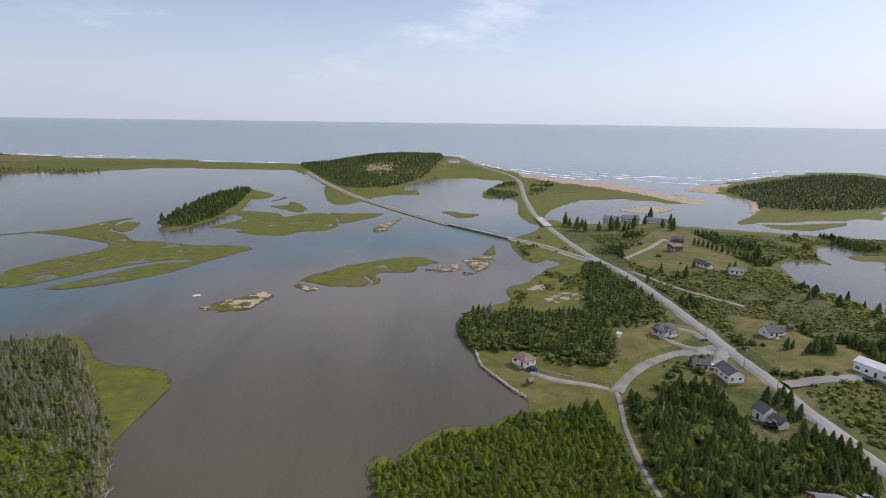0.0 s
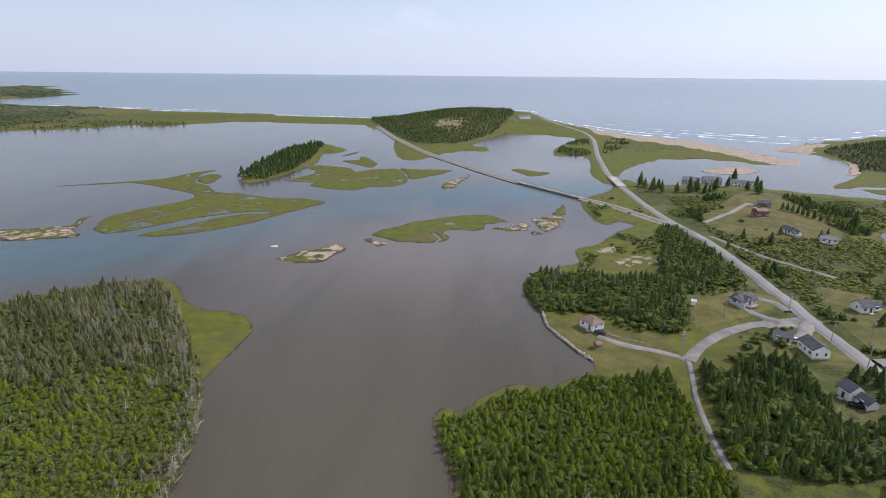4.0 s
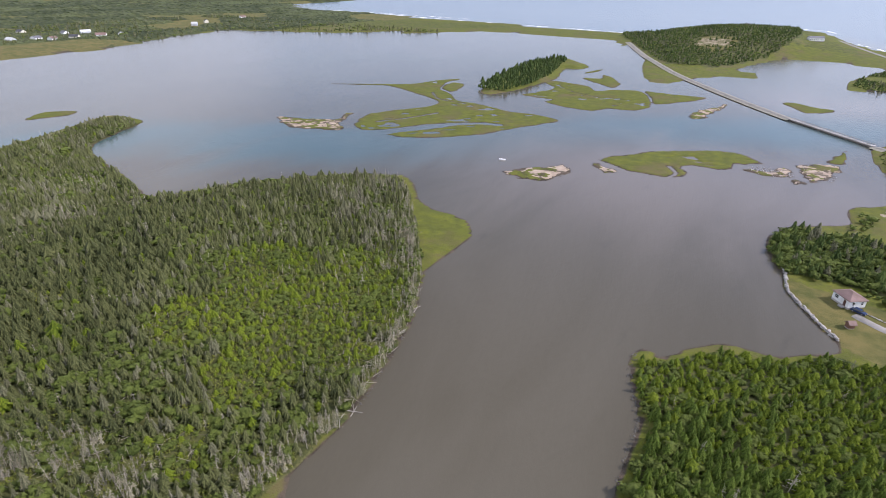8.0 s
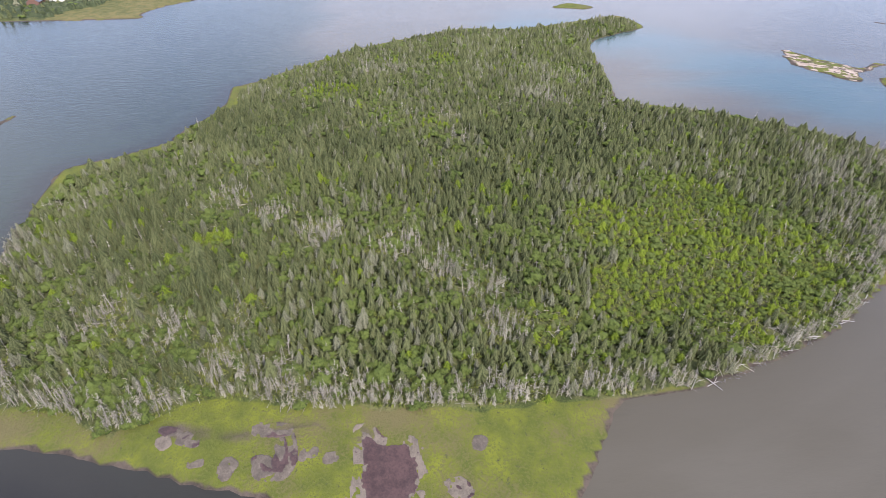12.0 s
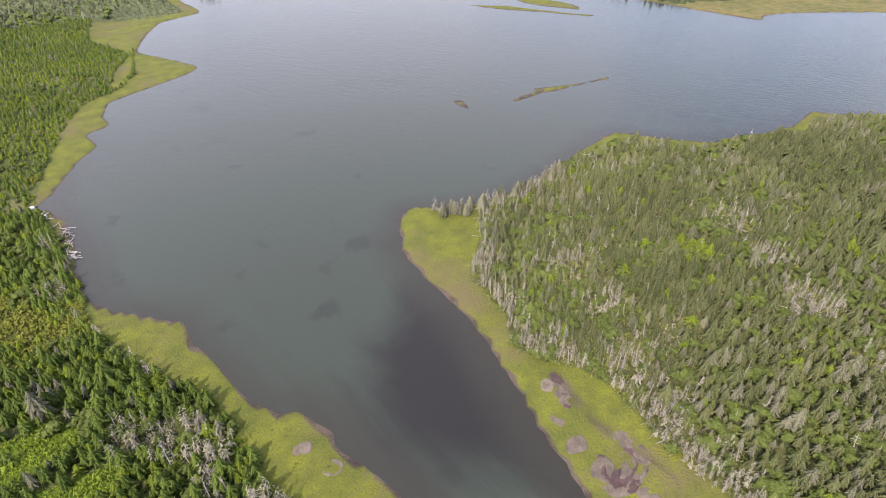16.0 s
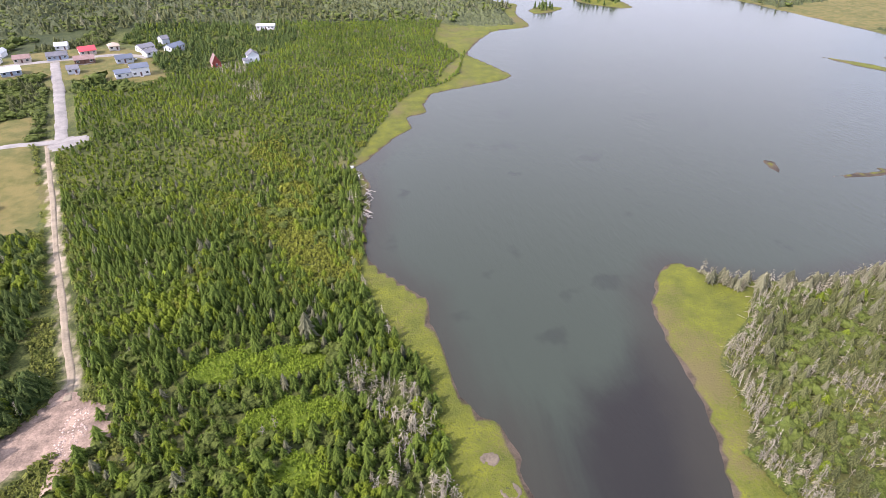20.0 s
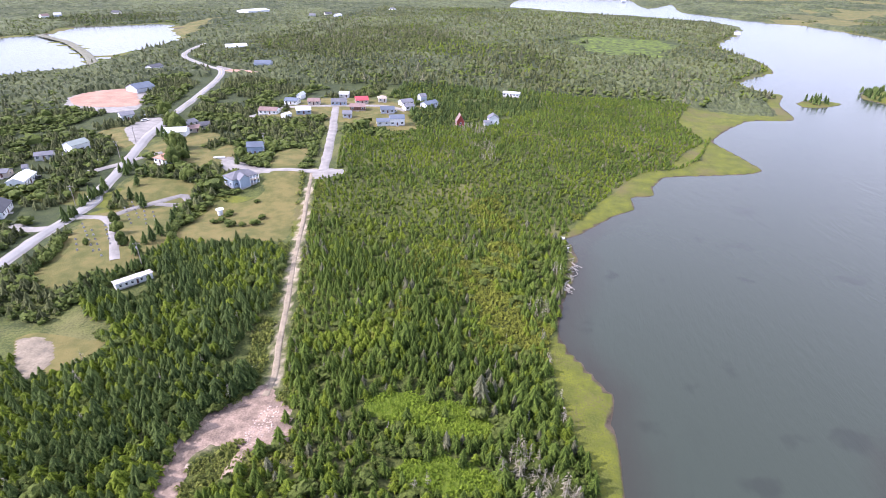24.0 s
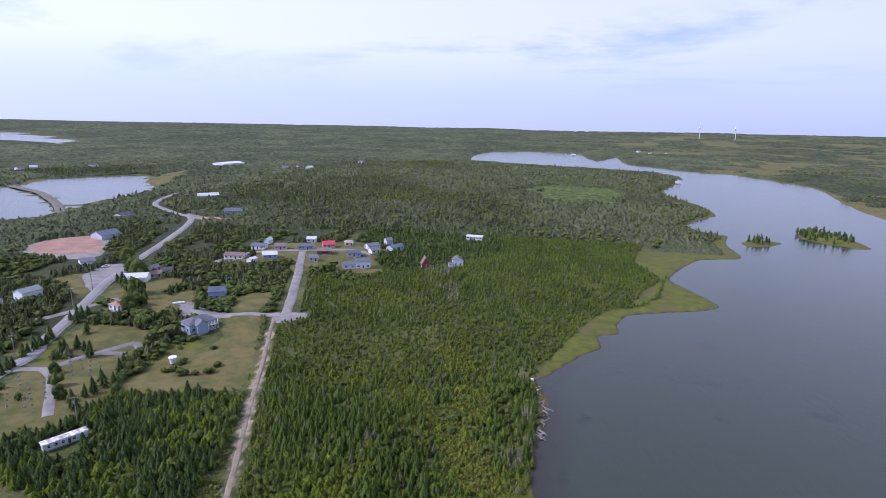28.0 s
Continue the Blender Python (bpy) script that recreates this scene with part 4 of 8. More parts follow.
ribbon("gravel_road", ROAD_SUB2, 4.4, GRAVEL, "gravel street between the bungalows", 0.24)
ribbon("driveway", DRIVE_P, 3.4, GRAVEL, "gravel drive to the large grey house", 0.15)
ribbon("rail_trail", [(117, 364), (113, 372)] + TRAIL_S, 2.6, GRAVEL, "old rail trail on a low causeway", 0.62, "trail", flare=0.4)
ribbon("rail_trail", TRAIL_N, 2.6, GRAVEL, "old rail trail on a low causeway", 0.95, "trail", flare=0.4)
ribbon("causeway_bank", TRAIL_S, 6.0, BANK, "rocky bank grown with grass under the rail trail", 0.32, "embankment", flare=2.2)
ribbon("causeway_bank", TRAIL_N, 6.0, BANK, "rocky bank grown with grass under the rail trail", 0.62, "embankment", flare=2.2)


# ---- trees ----
def spruce_form(seed, tiers, points, slim=0.24, lean=0.03):
    """A spruce 1 m high: a thin trunk and jagged whorls of drooping boughs, narrower and narrower upwards. Gives
    corners, triangles, the slot of each triangle and the tone of each corner, with shade painted into the notches.
    """
    r = np.random.RandomState(seed)
    co, tri, slot, tone = [], [], [], []
    for k in range(3):
        a = 2 * math.pi * k / 3
        co.append((0.02 * math.cos(a), 0.02 * math.sin(a), -0.03))
    co.append((0, 0, 0.9))
    tone += [0.0] * 4
    for k in range(3):
        tri.append((k, (k + 1) % 3, 3))
        slot.append(1)
    lx, ly = r.normal(0, lean, 2)
    for k in range(tiers):
        f = k / tiers
        base = 0.07 + 0.80 * f ** 0.9
        top = min(base + 1.05 * (1 - f) / tiers + 0.16, 1.0 if k == tiers - 1 else 0.97)
        wide = slim * (1 - 0.86 * f ** 1.35) * r.uniform(0.88, 1.12)
        first = len(co)
        co.append((lx * top, ly * top, top))
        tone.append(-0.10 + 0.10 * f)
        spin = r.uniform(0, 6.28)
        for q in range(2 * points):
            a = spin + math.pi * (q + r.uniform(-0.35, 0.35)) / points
            # light bough tips, dark recessed notches: the crown's shade is painted into the tone
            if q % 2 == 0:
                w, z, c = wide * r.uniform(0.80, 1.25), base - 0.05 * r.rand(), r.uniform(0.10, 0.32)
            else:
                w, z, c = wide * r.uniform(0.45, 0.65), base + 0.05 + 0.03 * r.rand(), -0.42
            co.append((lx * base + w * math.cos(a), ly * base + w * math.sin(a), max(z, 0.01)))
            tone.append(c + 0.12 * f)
        for q in range(2 * points):
            tri.append((first, first + 1 + q, first + 1 + (q + 1) % (2 * points)))
            slot.append(0)
    return np.array(co), np.array(tri), np.array(slot), np.array(tone)


def spray_form(seed, sprays, slim=0.28, core=5, blunt=0.6, droop=0.5):
    """A thin dying spruce 1 m high: a trunk and many narrow drooping sprays round it. Gives corners, triangles, the
    slot of each triangle and the tone of each corner, with inner shade painted dark.
    """
    r = np.random.RandomState(seed)
    co, tri, slot, tone = [], [], [], []
    for k in range(3):
        a = 2 * math.pi * k / 3
        co.append((0.02 * math.cos(a), 0.02 * math.sin(a), -0.03))
    co.append((0, 0, 0.9))
    tone += [0.0] * 4
    for k in range(3):
        tri.append((k, (k + 1) % 3, 3))
        slot.append(1)
    if core:
        first = len(co)
        co.append((0, 0, 0.92))
        for k in range(core):
            a = 2 * math.pi * (k + r.uniform(-0.2, 0.2)) / core
            w = slim * r.uniform(0.6, 0.8)
            co.append((w * math.cos(a), w * math.sin(a), r.uniform(0.05, 0.14)))
        # low core corners toned dark: shade inside the crown, painted in
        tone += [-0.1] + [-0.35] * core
        for k in range(core):
            tri.append((first, first + 1 + k, first + 1 + (k + 1) % core))
            slot.append(0)
    for k in range(sprays):
        h = 1 - (1 - (k + r.rand()) / sprays) ** 0.58
        a = 2.4 * k + r.uniform(-0.5, 0.5)
        w = slim * (1 - h) ** blunt * r.uniform(0.8, 1.25) + 0.03
        c, s = math.cos(a), math.sin(a)
        half = (0.13 * w + 0.010) * r.uniform(0.8, 1.2)
        rise = 0.05 + 0.25 * w
        b = len(co)
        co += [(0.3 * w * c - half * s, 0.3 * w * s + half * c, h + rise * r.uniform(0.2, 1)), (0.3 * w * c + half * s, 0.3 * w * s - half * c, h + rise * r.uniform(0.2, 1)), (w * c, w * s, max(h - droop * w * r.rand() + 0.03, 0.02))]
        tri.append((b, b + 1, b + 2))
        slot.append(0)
        # spray tips toned light, inner ends darkened with painted crown shade
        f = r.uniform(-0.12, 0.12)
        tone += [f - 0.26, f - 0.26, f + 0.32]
    return np.array(co), np.array(tri), np.array(slot), np.array(tone)


def leaf_form(seed, lobes, leaves, size, flat=1.0, stem=True):
    """A broadleaf tree or bush 1 m high: uneven rounded clumps of foliage with loose leaf sprays over them. The tone
    paints tops as lit and undersides as shaded.
    """
    r = np.random.RandomState(seed)
    co, tri, slot, tone = [], [], [], []
    clumps = [(0.0, 0.0, 0.58, 0.36)] + [(0.30 * math.cos(2.4 * k + r.rand()), 0.30 * math.sin(2.4 * k + r.rand()), r.uniform(0.25, 0.55), r.uniform(0.20, 0.32)) for k in range(lobes - 1)]
    for lx, ly, lz, lr in clumps:
        first = len(co)
        # clump top toned light, lower ring dark: light from above painted in
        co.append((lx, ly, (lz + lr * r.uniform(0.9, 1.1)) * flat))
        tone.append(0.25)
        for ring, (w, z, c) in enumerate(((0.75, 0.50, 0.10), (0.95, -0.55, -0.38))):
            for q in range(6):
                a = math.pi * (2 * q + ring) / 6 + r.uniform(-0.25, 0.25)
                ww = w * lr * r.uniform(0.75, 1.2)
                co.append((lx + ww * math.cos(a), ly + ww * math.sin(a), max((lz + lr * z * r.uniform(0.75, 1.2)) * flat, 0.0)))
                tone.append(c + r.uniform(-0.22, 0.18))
        for q in range(6):
            n = (q + 1) % 6
            tri.append((first, first + 1 + q, first + 1 + n))
            a, b = first + 1, first + 7
            tri += [(a + q, b + q, a + n), (a + n, b + q, b + n)]
        slot += [0] * 18
    for k in range(leaves):
        lx, ly, lz, lr = clumps[k % lobes]
        d = r.normal(size=3)
        d /= np.linalg.norm(d)
        d[2] = abs(d[2])
        c = np.array([lx, ly, lz * flat]) + d * lr * r.uniform(0.9, 1.2) * np.array([1, 1, flat])
        n = d + r.normal(size=3) * 0.5
        n /= np.linalg.norm(n)
        u = np.cross(n, r.normal(size=3))
        u /= np.linalg.norm(u)
        v = np.cross(n, u)
        h = size * r.uniform(0.7, 1.4)
        b = len(co)
        co += [tuple(c + h * u + 0.2 * h * n), tuple(c - 0.6 * h * u + 0.9 * h * v), tuple(c - 0.6 * h * u - 0.9 * h * v)]
        tri.append((b, b + 1, b + 2))
        slot.append(0)
        # leaves facing up are toned lighter, as if lit from above
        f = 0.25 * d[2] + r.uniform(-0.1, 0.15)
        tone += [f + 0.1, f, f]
    if stem:
        b = len(co)
        co += [(0.03, 0, -0.03), (-0.02, 0.026, -0.03), (-0.02, -0.026, -0.03), (0, 0, 0.6)]
        tri += [(b, b + 1, b + 3), (b + 1, b + 2, b + 3), (b + 2, b, b + 3)]
        slot += [1, 1, 1]
        tone += [0.0] * 4
    return np.array(co), np.array(tri), np.array(slot), np.array(tone)


def frond_form(seed, count):
    """A low tuft of arching fronds, 1 m high, with shade painted into its foot."""
    r = np.random.RandomState(seed)
    co, tri, tone = [], [], []
    for k in range(count):
        a = 2.4 * k + r.uniform(-0.5, 0.5)
        c, s = math.cos(a), math.sin(a)
        w, h = r.uniform(0.5, 1.0), r.uniform(0.5, 1.0)
        b = len(co)
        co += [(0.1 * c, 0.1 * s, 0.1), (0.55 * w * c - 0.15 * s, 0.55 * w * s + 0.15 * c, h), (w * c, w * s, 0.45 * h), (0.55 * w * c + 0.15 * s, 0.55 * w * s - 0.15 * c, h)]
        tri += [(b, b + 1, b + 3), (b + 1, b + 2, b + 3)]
        # the foot of each frond is toned dark: painted shade inside the tuft
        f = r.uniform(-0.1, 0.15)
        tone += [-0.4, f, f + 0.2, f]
    return np.array(co), np.array(tri), np.zeros(len(tri), int), np.array(tone)


def snag_form(seed, boughs, twigs=3):
    """A dead tree 1 m high: a bare leaning trunk, thin drooping boughs and the twigs on them."""
    r = np.random.RandomState(seed)
    co, tri = [], []
    lean = r.uniform(-0.12, 0.12, 2)

    def spike(a, b, w, sides=3):
        a, b = np.array(a), np.array(b)
        u = np.cross(b - a, (0.3, 0.5, 0.8))
        u /= np.linalg.norm(u) + 1e-9
        v = np.cross(b - a, u)
        v /= np.linalg.norm(v) + 1e-9
        k = len(co)
        co.extend([a + w * u, a - 0.5 * w * u + 0.87 * w * v, a - 0.5 * w * u - 0.87 * w * v, b])
        tri.extend([(k, k + 1, k + 3), (k + 1, k + 2, k + 3), (k + 2, k, k + 3)][:sides])

    spike((0, 0, -0.02), (lean[0], lean[1], 1.0), 0.017)
    for _ in range(boughs):
        h = r.uniform(0.2, 0.95)
        a = r.uniform(0, 6.28)
        l = 0.20 * (1.15 - h) * r.uniform(0.5, 1.2)
        s = np.array((lean[0] * h, lean[1] * h, h))
        e = s + np.array((l * math.cos(a), l * math.sin(a), r.uniform(-0.08, 0.06)))
        spike(s, e, 0.008, 2)
        for _ in range(twigs):
            m = s + (e - s) * r.uniform(0.3, 0.95)
            spike(m, m + r.normal(0, 0.05, 3) + (0, 0, -0.02), 0.008, 1)
    return np.array(co), np.array(tri), np.zeros(len(tri), int), np.zeros(len(co))


def wood_mesh(name, forms, x, y, z, tall, wide, shade, mats, label, category="trees", seed=1):
    """Many trees joined in one mesh: forms is a list of tree forms, taken in turn."""
    r = np.random.RandomState(seed)
    n = len(x)
    pick = r.randint(0, len(forms), n)
    turn = r.uniform(0, 2 * math.pi, n)
    all_co, all_tri, all_slot, all_shade = [], [], [], []
    start = 0
    for f, (co, tri, slot, tone) in enumerate(forms):
        m = np.nonzero(pick == f)[0]
        if not len(m):
            continue
        c, s = np.cos(turn[m])[:, None], np.sin(turn[m])[:, None]
        w, h = (wide[m] * tall[m])[:, None], tall[m][:, None]
        px = (co[None, :, 0] * c - co[None, :, 1] * s) * w + x[m][:, None]
        py = (co[None, :, 0] * s + co[None, :, 1] * c) * w + y[m][:, None]
        pz = co[None, :, 2] * h + z[m][:, None]
        all_co.append(np.stack([px, py, pz], -1).reshape(-1, 3))
        all_tri.append((tri[None] + (start + np.arange(len(m)) * len(co))[:, None, None]).reshape(-1, 3))
        all_slot.append(np.tile(slot, len(m)))
        # each tree's own shade plus the light and dark painted into its form
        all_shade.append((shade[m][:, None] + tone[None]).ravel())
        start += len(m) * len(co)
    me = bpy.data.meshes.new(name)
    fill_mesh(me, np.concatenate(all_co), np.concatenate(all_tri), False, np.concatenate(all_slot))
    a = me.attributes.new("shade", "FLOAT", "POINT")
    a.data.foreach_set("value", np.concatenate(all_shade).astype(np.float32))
    for m in mats:
        me.materials.append(m)
    return tagged(new(name, me), label, category, kind="stuff")


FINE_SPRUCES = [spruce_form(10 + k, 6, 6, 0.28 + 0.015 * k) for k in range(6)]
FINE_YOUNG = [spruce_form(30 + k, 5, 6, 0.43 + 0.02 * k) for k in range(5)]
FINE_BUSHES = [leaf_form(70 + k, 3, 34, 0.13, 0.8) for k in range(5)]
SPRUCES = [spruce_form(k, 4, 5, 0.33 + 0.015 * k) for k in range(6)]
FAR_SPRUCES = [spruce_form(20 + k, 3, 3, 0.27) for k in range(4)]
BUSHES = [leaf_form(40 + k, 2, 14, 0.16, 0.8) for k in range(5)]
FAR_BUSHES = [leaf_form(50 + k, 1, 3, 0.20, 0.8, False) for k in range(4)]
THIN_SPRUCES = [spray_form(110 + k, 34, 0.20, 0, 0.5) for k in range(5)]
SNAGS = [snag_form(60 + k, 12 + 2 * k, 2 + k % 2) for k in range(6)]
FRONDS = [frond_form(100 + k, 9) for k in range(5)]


def log_form(seed):
    """Three bare trunks lying about, 1 m long."""
    r = np.random.RandomState(seed)
    co, tri = [], []
    for _ in range(3):
        a = r.uniform(0, 6.28)
        d, n = np.array([math.cos(a), math.sin(a), r.uniform(-0.1, 0.2)]), np.array([-math.sin(a), math.cos(a), 0])
        m = np.array([r.uniform(-0.4, 0.4), r.uniform(-0.4, 0.4), r.uniform(0, 0.1)])
        k = len(co)
        co.extend([m - 0.5 * d + 0.016 * n, m - 0.5 * d - 0.016 * n, m - 0.5 * d + np.array([0, 0, 0.028]), m + 0.5 * d])
        tri.extend([(k, k + 1, k + 3), (k + 1, k + 2, k + 3), (k + 2, k, k + 3)])
    return np.array(co), np.array(tri), np.zeros(len(tri), int), np.zeros(len(co))


FALLEN = [log_form(90 + k) for k in range(5)]


def clear_of_roads(x, y, lines):
    ok = np.ones(len(x), bool)
    for line, gap in lines:
        p = rounded(line, 6, closed=False)
        for a, b in zip(p[:-1], p[1:]):
            d = b - a
            s = np.clip(((x - a[0]) * d[0] + (y - a[1]) * d[1]) / (d @ d + 1e-9), 0, 1)
            ok &= np.hypot(x - a[0] - s * d[0], y - a[1] - s * d[1]) > gap
    return ok


ALL_ROADS = [(CEM_LANE, 3), (CEM_LANE2, 3), (DRIVE_A, 3), (DRIVE_C, 4), (DRIVE_G, 3), (DRIVE_H, 3), (DRIVE_Q, 3), (DRIVE_R, 3), (DRIVE_E, 3), (ROAD_MAIN + ROAD_MAIN_S, 8), (ROAD_MAIN_S[:10], 11), (LOOP, 5), (LOOP_S, 3.2), (TRACK_B, 4), (TRACK_S, 3.2), (ROAD_SUB, 6.5), (ROAD_SUB2, 5), (DRIVE_P, 4), (TRAIL_S, 4.5), (TRAIL_N, 4.5)]


def scatter(x0, x1, y0, y1, step, seed, outline=None, least=1.0, fields=True):
    """Jittered places inside the woods and off the lawns, roads and shore."""
    r = np.random.RandomState(seed)
    gx, gy = np.meshgrid(np.arange(x0, x1, step), np.arange(y0, y1, step))
    x, y = (gx + r.uniform(-0.48, 0.48, gx.shape) * step).ravel(), (gy + r.uniform(-0.48, 0.48, gy.shape) * step).ravel()
    ok = np.ones(len(x), bool)
    if outline is not None:
        p = rounded(outline, 3)
        inside = np.zeros(len(x), bool)
        for a, b in zip(p, np.roll(p, -1, 0)):
            cross = (a[1] > y) != (b[1] > y)
            inside ^= cross & (x < (b[0] - a[0]) * (y - a[1]) / (b[1] - a[1] + 1e-12) + a[0])
        ok &= inside
    if fields:
        ok &= (at(land, x, y) > least) & (at(lawn, x, y) < 0) & (at(dirt, x, y) < 0.5) & (at(yards, x, y) < 0)
    x, y = x[ok], y[ok]
    ok = clear_of_roads(x, y, ALL_ROADS)
    for hx, hy, gap in HOUSE_LOTS:
        ok &= np.hypot(x - hx, y - hy) > gap
    return x[ok], y[ok], r


def stand(place, x, y, r, tall, forms_far=False, rich=False, young=None, dead=None, grey=None, bush=None, bias=0.0, ghost=None, needles=None, slim=1.0, vary=0.20):
    """Plants one wood: spruce, grey weathered spruce, young fir, bushes and snags, each as one mesh."""
    n = len(x)
    z = at(height, x, y)
    u = r.rand(n)
    young = np.zeros(n) if young is None else young
    dead = np.zeros(n) if dead is None else dead
    grey = np.zeros(n) if grey is None else grey
    bush = np.zeros(n) if bush is None else bush
    ghost = np.zeros(n) if ghost is None else ghost
    kinds = np.select([u < dead, u < dead + bush, r.rand(n) < ghost, r.rand(n) < young, r.rand(n) < grey], [3, 2, 5, 1, 4], 0)
    h = tall * np.exp(r.normal(0, vary, n))
    shade = np.clip(0.45 * fbm(x, y, 22, 11) + 0.3 * fbm(x, y, 7, 19) + 0.3 * r.rand(n) + bias, 0, 1)
    sf, bf = (FAR_SPRUCES, FAR_BUSHES) if forms_far else (FINE_SPRUCES, FINE_BUSHES) if rich else (SPRUCES, BUSHES)
    yf = FINE_YOUNG if rich else sf
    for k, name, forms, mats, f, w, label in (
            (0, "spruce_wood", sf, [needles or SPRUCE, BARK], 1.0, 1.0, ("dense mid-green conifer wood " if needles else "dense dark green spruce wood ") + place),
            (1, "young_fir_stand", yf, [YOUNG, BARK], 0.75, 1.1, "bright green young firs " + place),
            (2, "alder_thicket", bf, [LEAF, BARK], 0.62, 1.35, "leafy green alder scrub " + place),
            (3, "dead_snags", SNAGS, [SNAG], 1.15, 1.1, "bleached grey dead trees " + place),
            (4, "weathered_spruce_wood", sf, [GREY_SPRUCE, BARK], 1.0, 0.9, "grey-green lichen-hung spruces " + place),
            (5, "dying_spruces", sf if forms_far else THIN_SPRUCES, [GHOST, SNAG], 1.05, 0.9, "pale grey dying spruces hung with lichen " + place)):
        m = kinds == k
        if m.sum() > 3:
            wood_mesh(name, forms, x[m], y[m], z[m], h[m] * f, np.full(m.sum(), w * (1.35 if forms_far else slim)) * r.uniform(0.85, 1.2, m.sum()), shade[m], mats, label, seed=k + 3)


# the wooded peninsula
GREEN_PATCHES = [(-122, 100, 26), (-148, 118, 18), (-105, 120, 19), (-140, 82, 17), (-108, 76, 15), (-95, 96, 11), (-120, 140, 15), (-100, 45, 8), (-236, 40, 10), (-284, -9, 15), (-330, 60, 12), (-150, -45, 6)]
DEAD_PATCHES = [(-177, -43, 8), (-163, -27, 8), (-150, -11, 8), (-139, 11, 9), (-128, 22, 8), (-117, 32, 8), (-101, 34, 8), (-119, -66, 8), (-111, -50, 7), (-103, -35, 8), (-95, -23, 8), (-88, -12, 8), (-82, -2, 7), (-80, 8, 7), (-78, 28, 7), (-79, 53, 7), (-77, 93, 6), (-89, 131, 7), (-104, -88, 8), (-94, -70, 7), (-90, -52, 7), (-218, 49, 8), (-240, 46, 8)]
GREY_PATCHES = [(-172, 195, 16), (-150, 178, 15), (-128, 165, 14), (-113, 152, 12), (-170, 212, 13), (-300, 120, 22), (-260, 100, 16), (-320, 20, 18)]
DARK_PATCHES = [(-215, 110, 28), (-190, 85, 22), (-165, 58, 18), (-175, 45, 16), (-150, 50, 9), (-200, 0, 30), (-250, -33, 34), (-160, -70, 24), (-132, -45, 14), (-230, 65, 22), (-96, 128, 6)]
x, y, r = scatter(-450, -60, -130, 240, 1.95, 1, WOOD_PEN, 0.5)
wob = 0.6 + 0.9 * fbm(x, y, 9, 21)
edge = smooth(at(wood, x, y), 10, 3) * smooth(x, -220, -110)
lush = smooth(spots(x, y, GREEN_PATCHES) * wob, 0.32, 0.55)
gone = smooth(spots(x, y, DEAD_PATCHES) * wob, 0.30, 0.70)
grey = smooth(spots(x, y, GREY_PATCHES) * wob, 0.30, 0.65)
darkish = smooth(spots(x, y, DARK_PATCHES) * wob, 0.30, 0.60)
thin = r.rand(len(x)) > 0.28 * gone + 0.22 * (x < -190)
x, y, lush, gone, grey, darkish, edge = (v[thin] for v in (x, y, lush, gone, grey, darkish, edge))
dead = np.clip(0.02 + 0.62 * gone + 0.42 * edge + 0.12 * grey + 0.10 * smooth(fbm(x, y, 20, 25), 0.54, 0.66) - 0.05 * darkish, 0.01, 0.72)
tall = 3.6 + 0.8 * darkish - 1.0 * lush + 0.3 * grey + 1.2 * (fbm(x, y, 16, 27) - 0.5)
close = x > -190
for part_of, fine_one, where in ((close, True, "on the peninsula"), (~close, False, "deep in the peninsula")):
    px, py, l, g, w, d, ed = (v[part_of] for v in (x, y, lush, gone, grey, darkish, edge))
    stand(where, px, py, r, tall[part_of], rich=fine_one, young=0.04 + 0.78 * l, dead=dead[part_of], grey=np.clip(0.22 + 0.4 * w + 0.2 * g - 0.22 * d, 0.05, 0.8),
          bush=np.clip(0.14 + 0.26 * smooth(fbm(px, py, 18, 33), 0.46, 0.58) + 0.16 * l - 0.12 * d, 0.03, 0.5), bias=0.10 * l + 0.05 * g - 0.12 * d + 0.06, needles=OLIVE, vary=0.24, ghost=np.clip(0.01 + 0.24 * ed + 0.36 * g + 0.24 * w - 0.05 * d, 0, 0.5))
k = (gone > 0.3) | (edge > 0.6) | (fbm(x, y, 20, 25) > 0.60)
lx, ly = x[k][::3], y[k][::3]
wood_mesh("fallen_trunks", FALLEN, lx, ly, at(height, lx, ly) + 0.4, r.uniform(2.4, 5.0, len(lx)), np.full(len(lx), 1.0), r.rand(len(lx)), [SNAG], "bleached fallen trunks lying between the trees", "deadwood")
# close ranks of dead stems along the shore and in the dying strips
x, y, r = scatter(-200, -60, -130, 240, 1.25, 18, WOOD_PEN, 0.3)
strip = smooth(spots(x, y, DEAD_PATCHES) * (0.6 + 0.9 * fbm(x, y, 9, 21)), 0.35, 0.75)
fringe = smooth(at(wood, x, y), 7, 2) * smooth(x, -200, -120)
k = r.rand(len(x)) < 0.50 * strip + 0.38 * fringe * (0.4 + 1.2 * fbm(x, y, 12, 24)) + 0.16 * spots(x, y, GREY_PATCHES)
x, y, n = x[k], y[k], int(k.sum())
tall = r.uniform(2.6, 5.4, n)
half = r.rand(n) < 0.55
wood_mesh("dead_snags", SNAGS, x[half], y[half], at(height, x[half], y[half]), tall[half], np.full(half.sum(), 0.9), r.rand(half.sum()), [SNAG], "close ranks of bleached dead stems on the peninsula")
wood_mesh("dying_spruces", THIN_SPRUCES, x[~half], y[~half], at(height, x[~half], y[~half]), 0.9 * tall[~half], np.full((~half).sum(), 0.9), 0.35 + 0.6 * r.rand((~half).sum()), [GHOST, SNAG], "pale lichen-grey spruces dying along the shore")
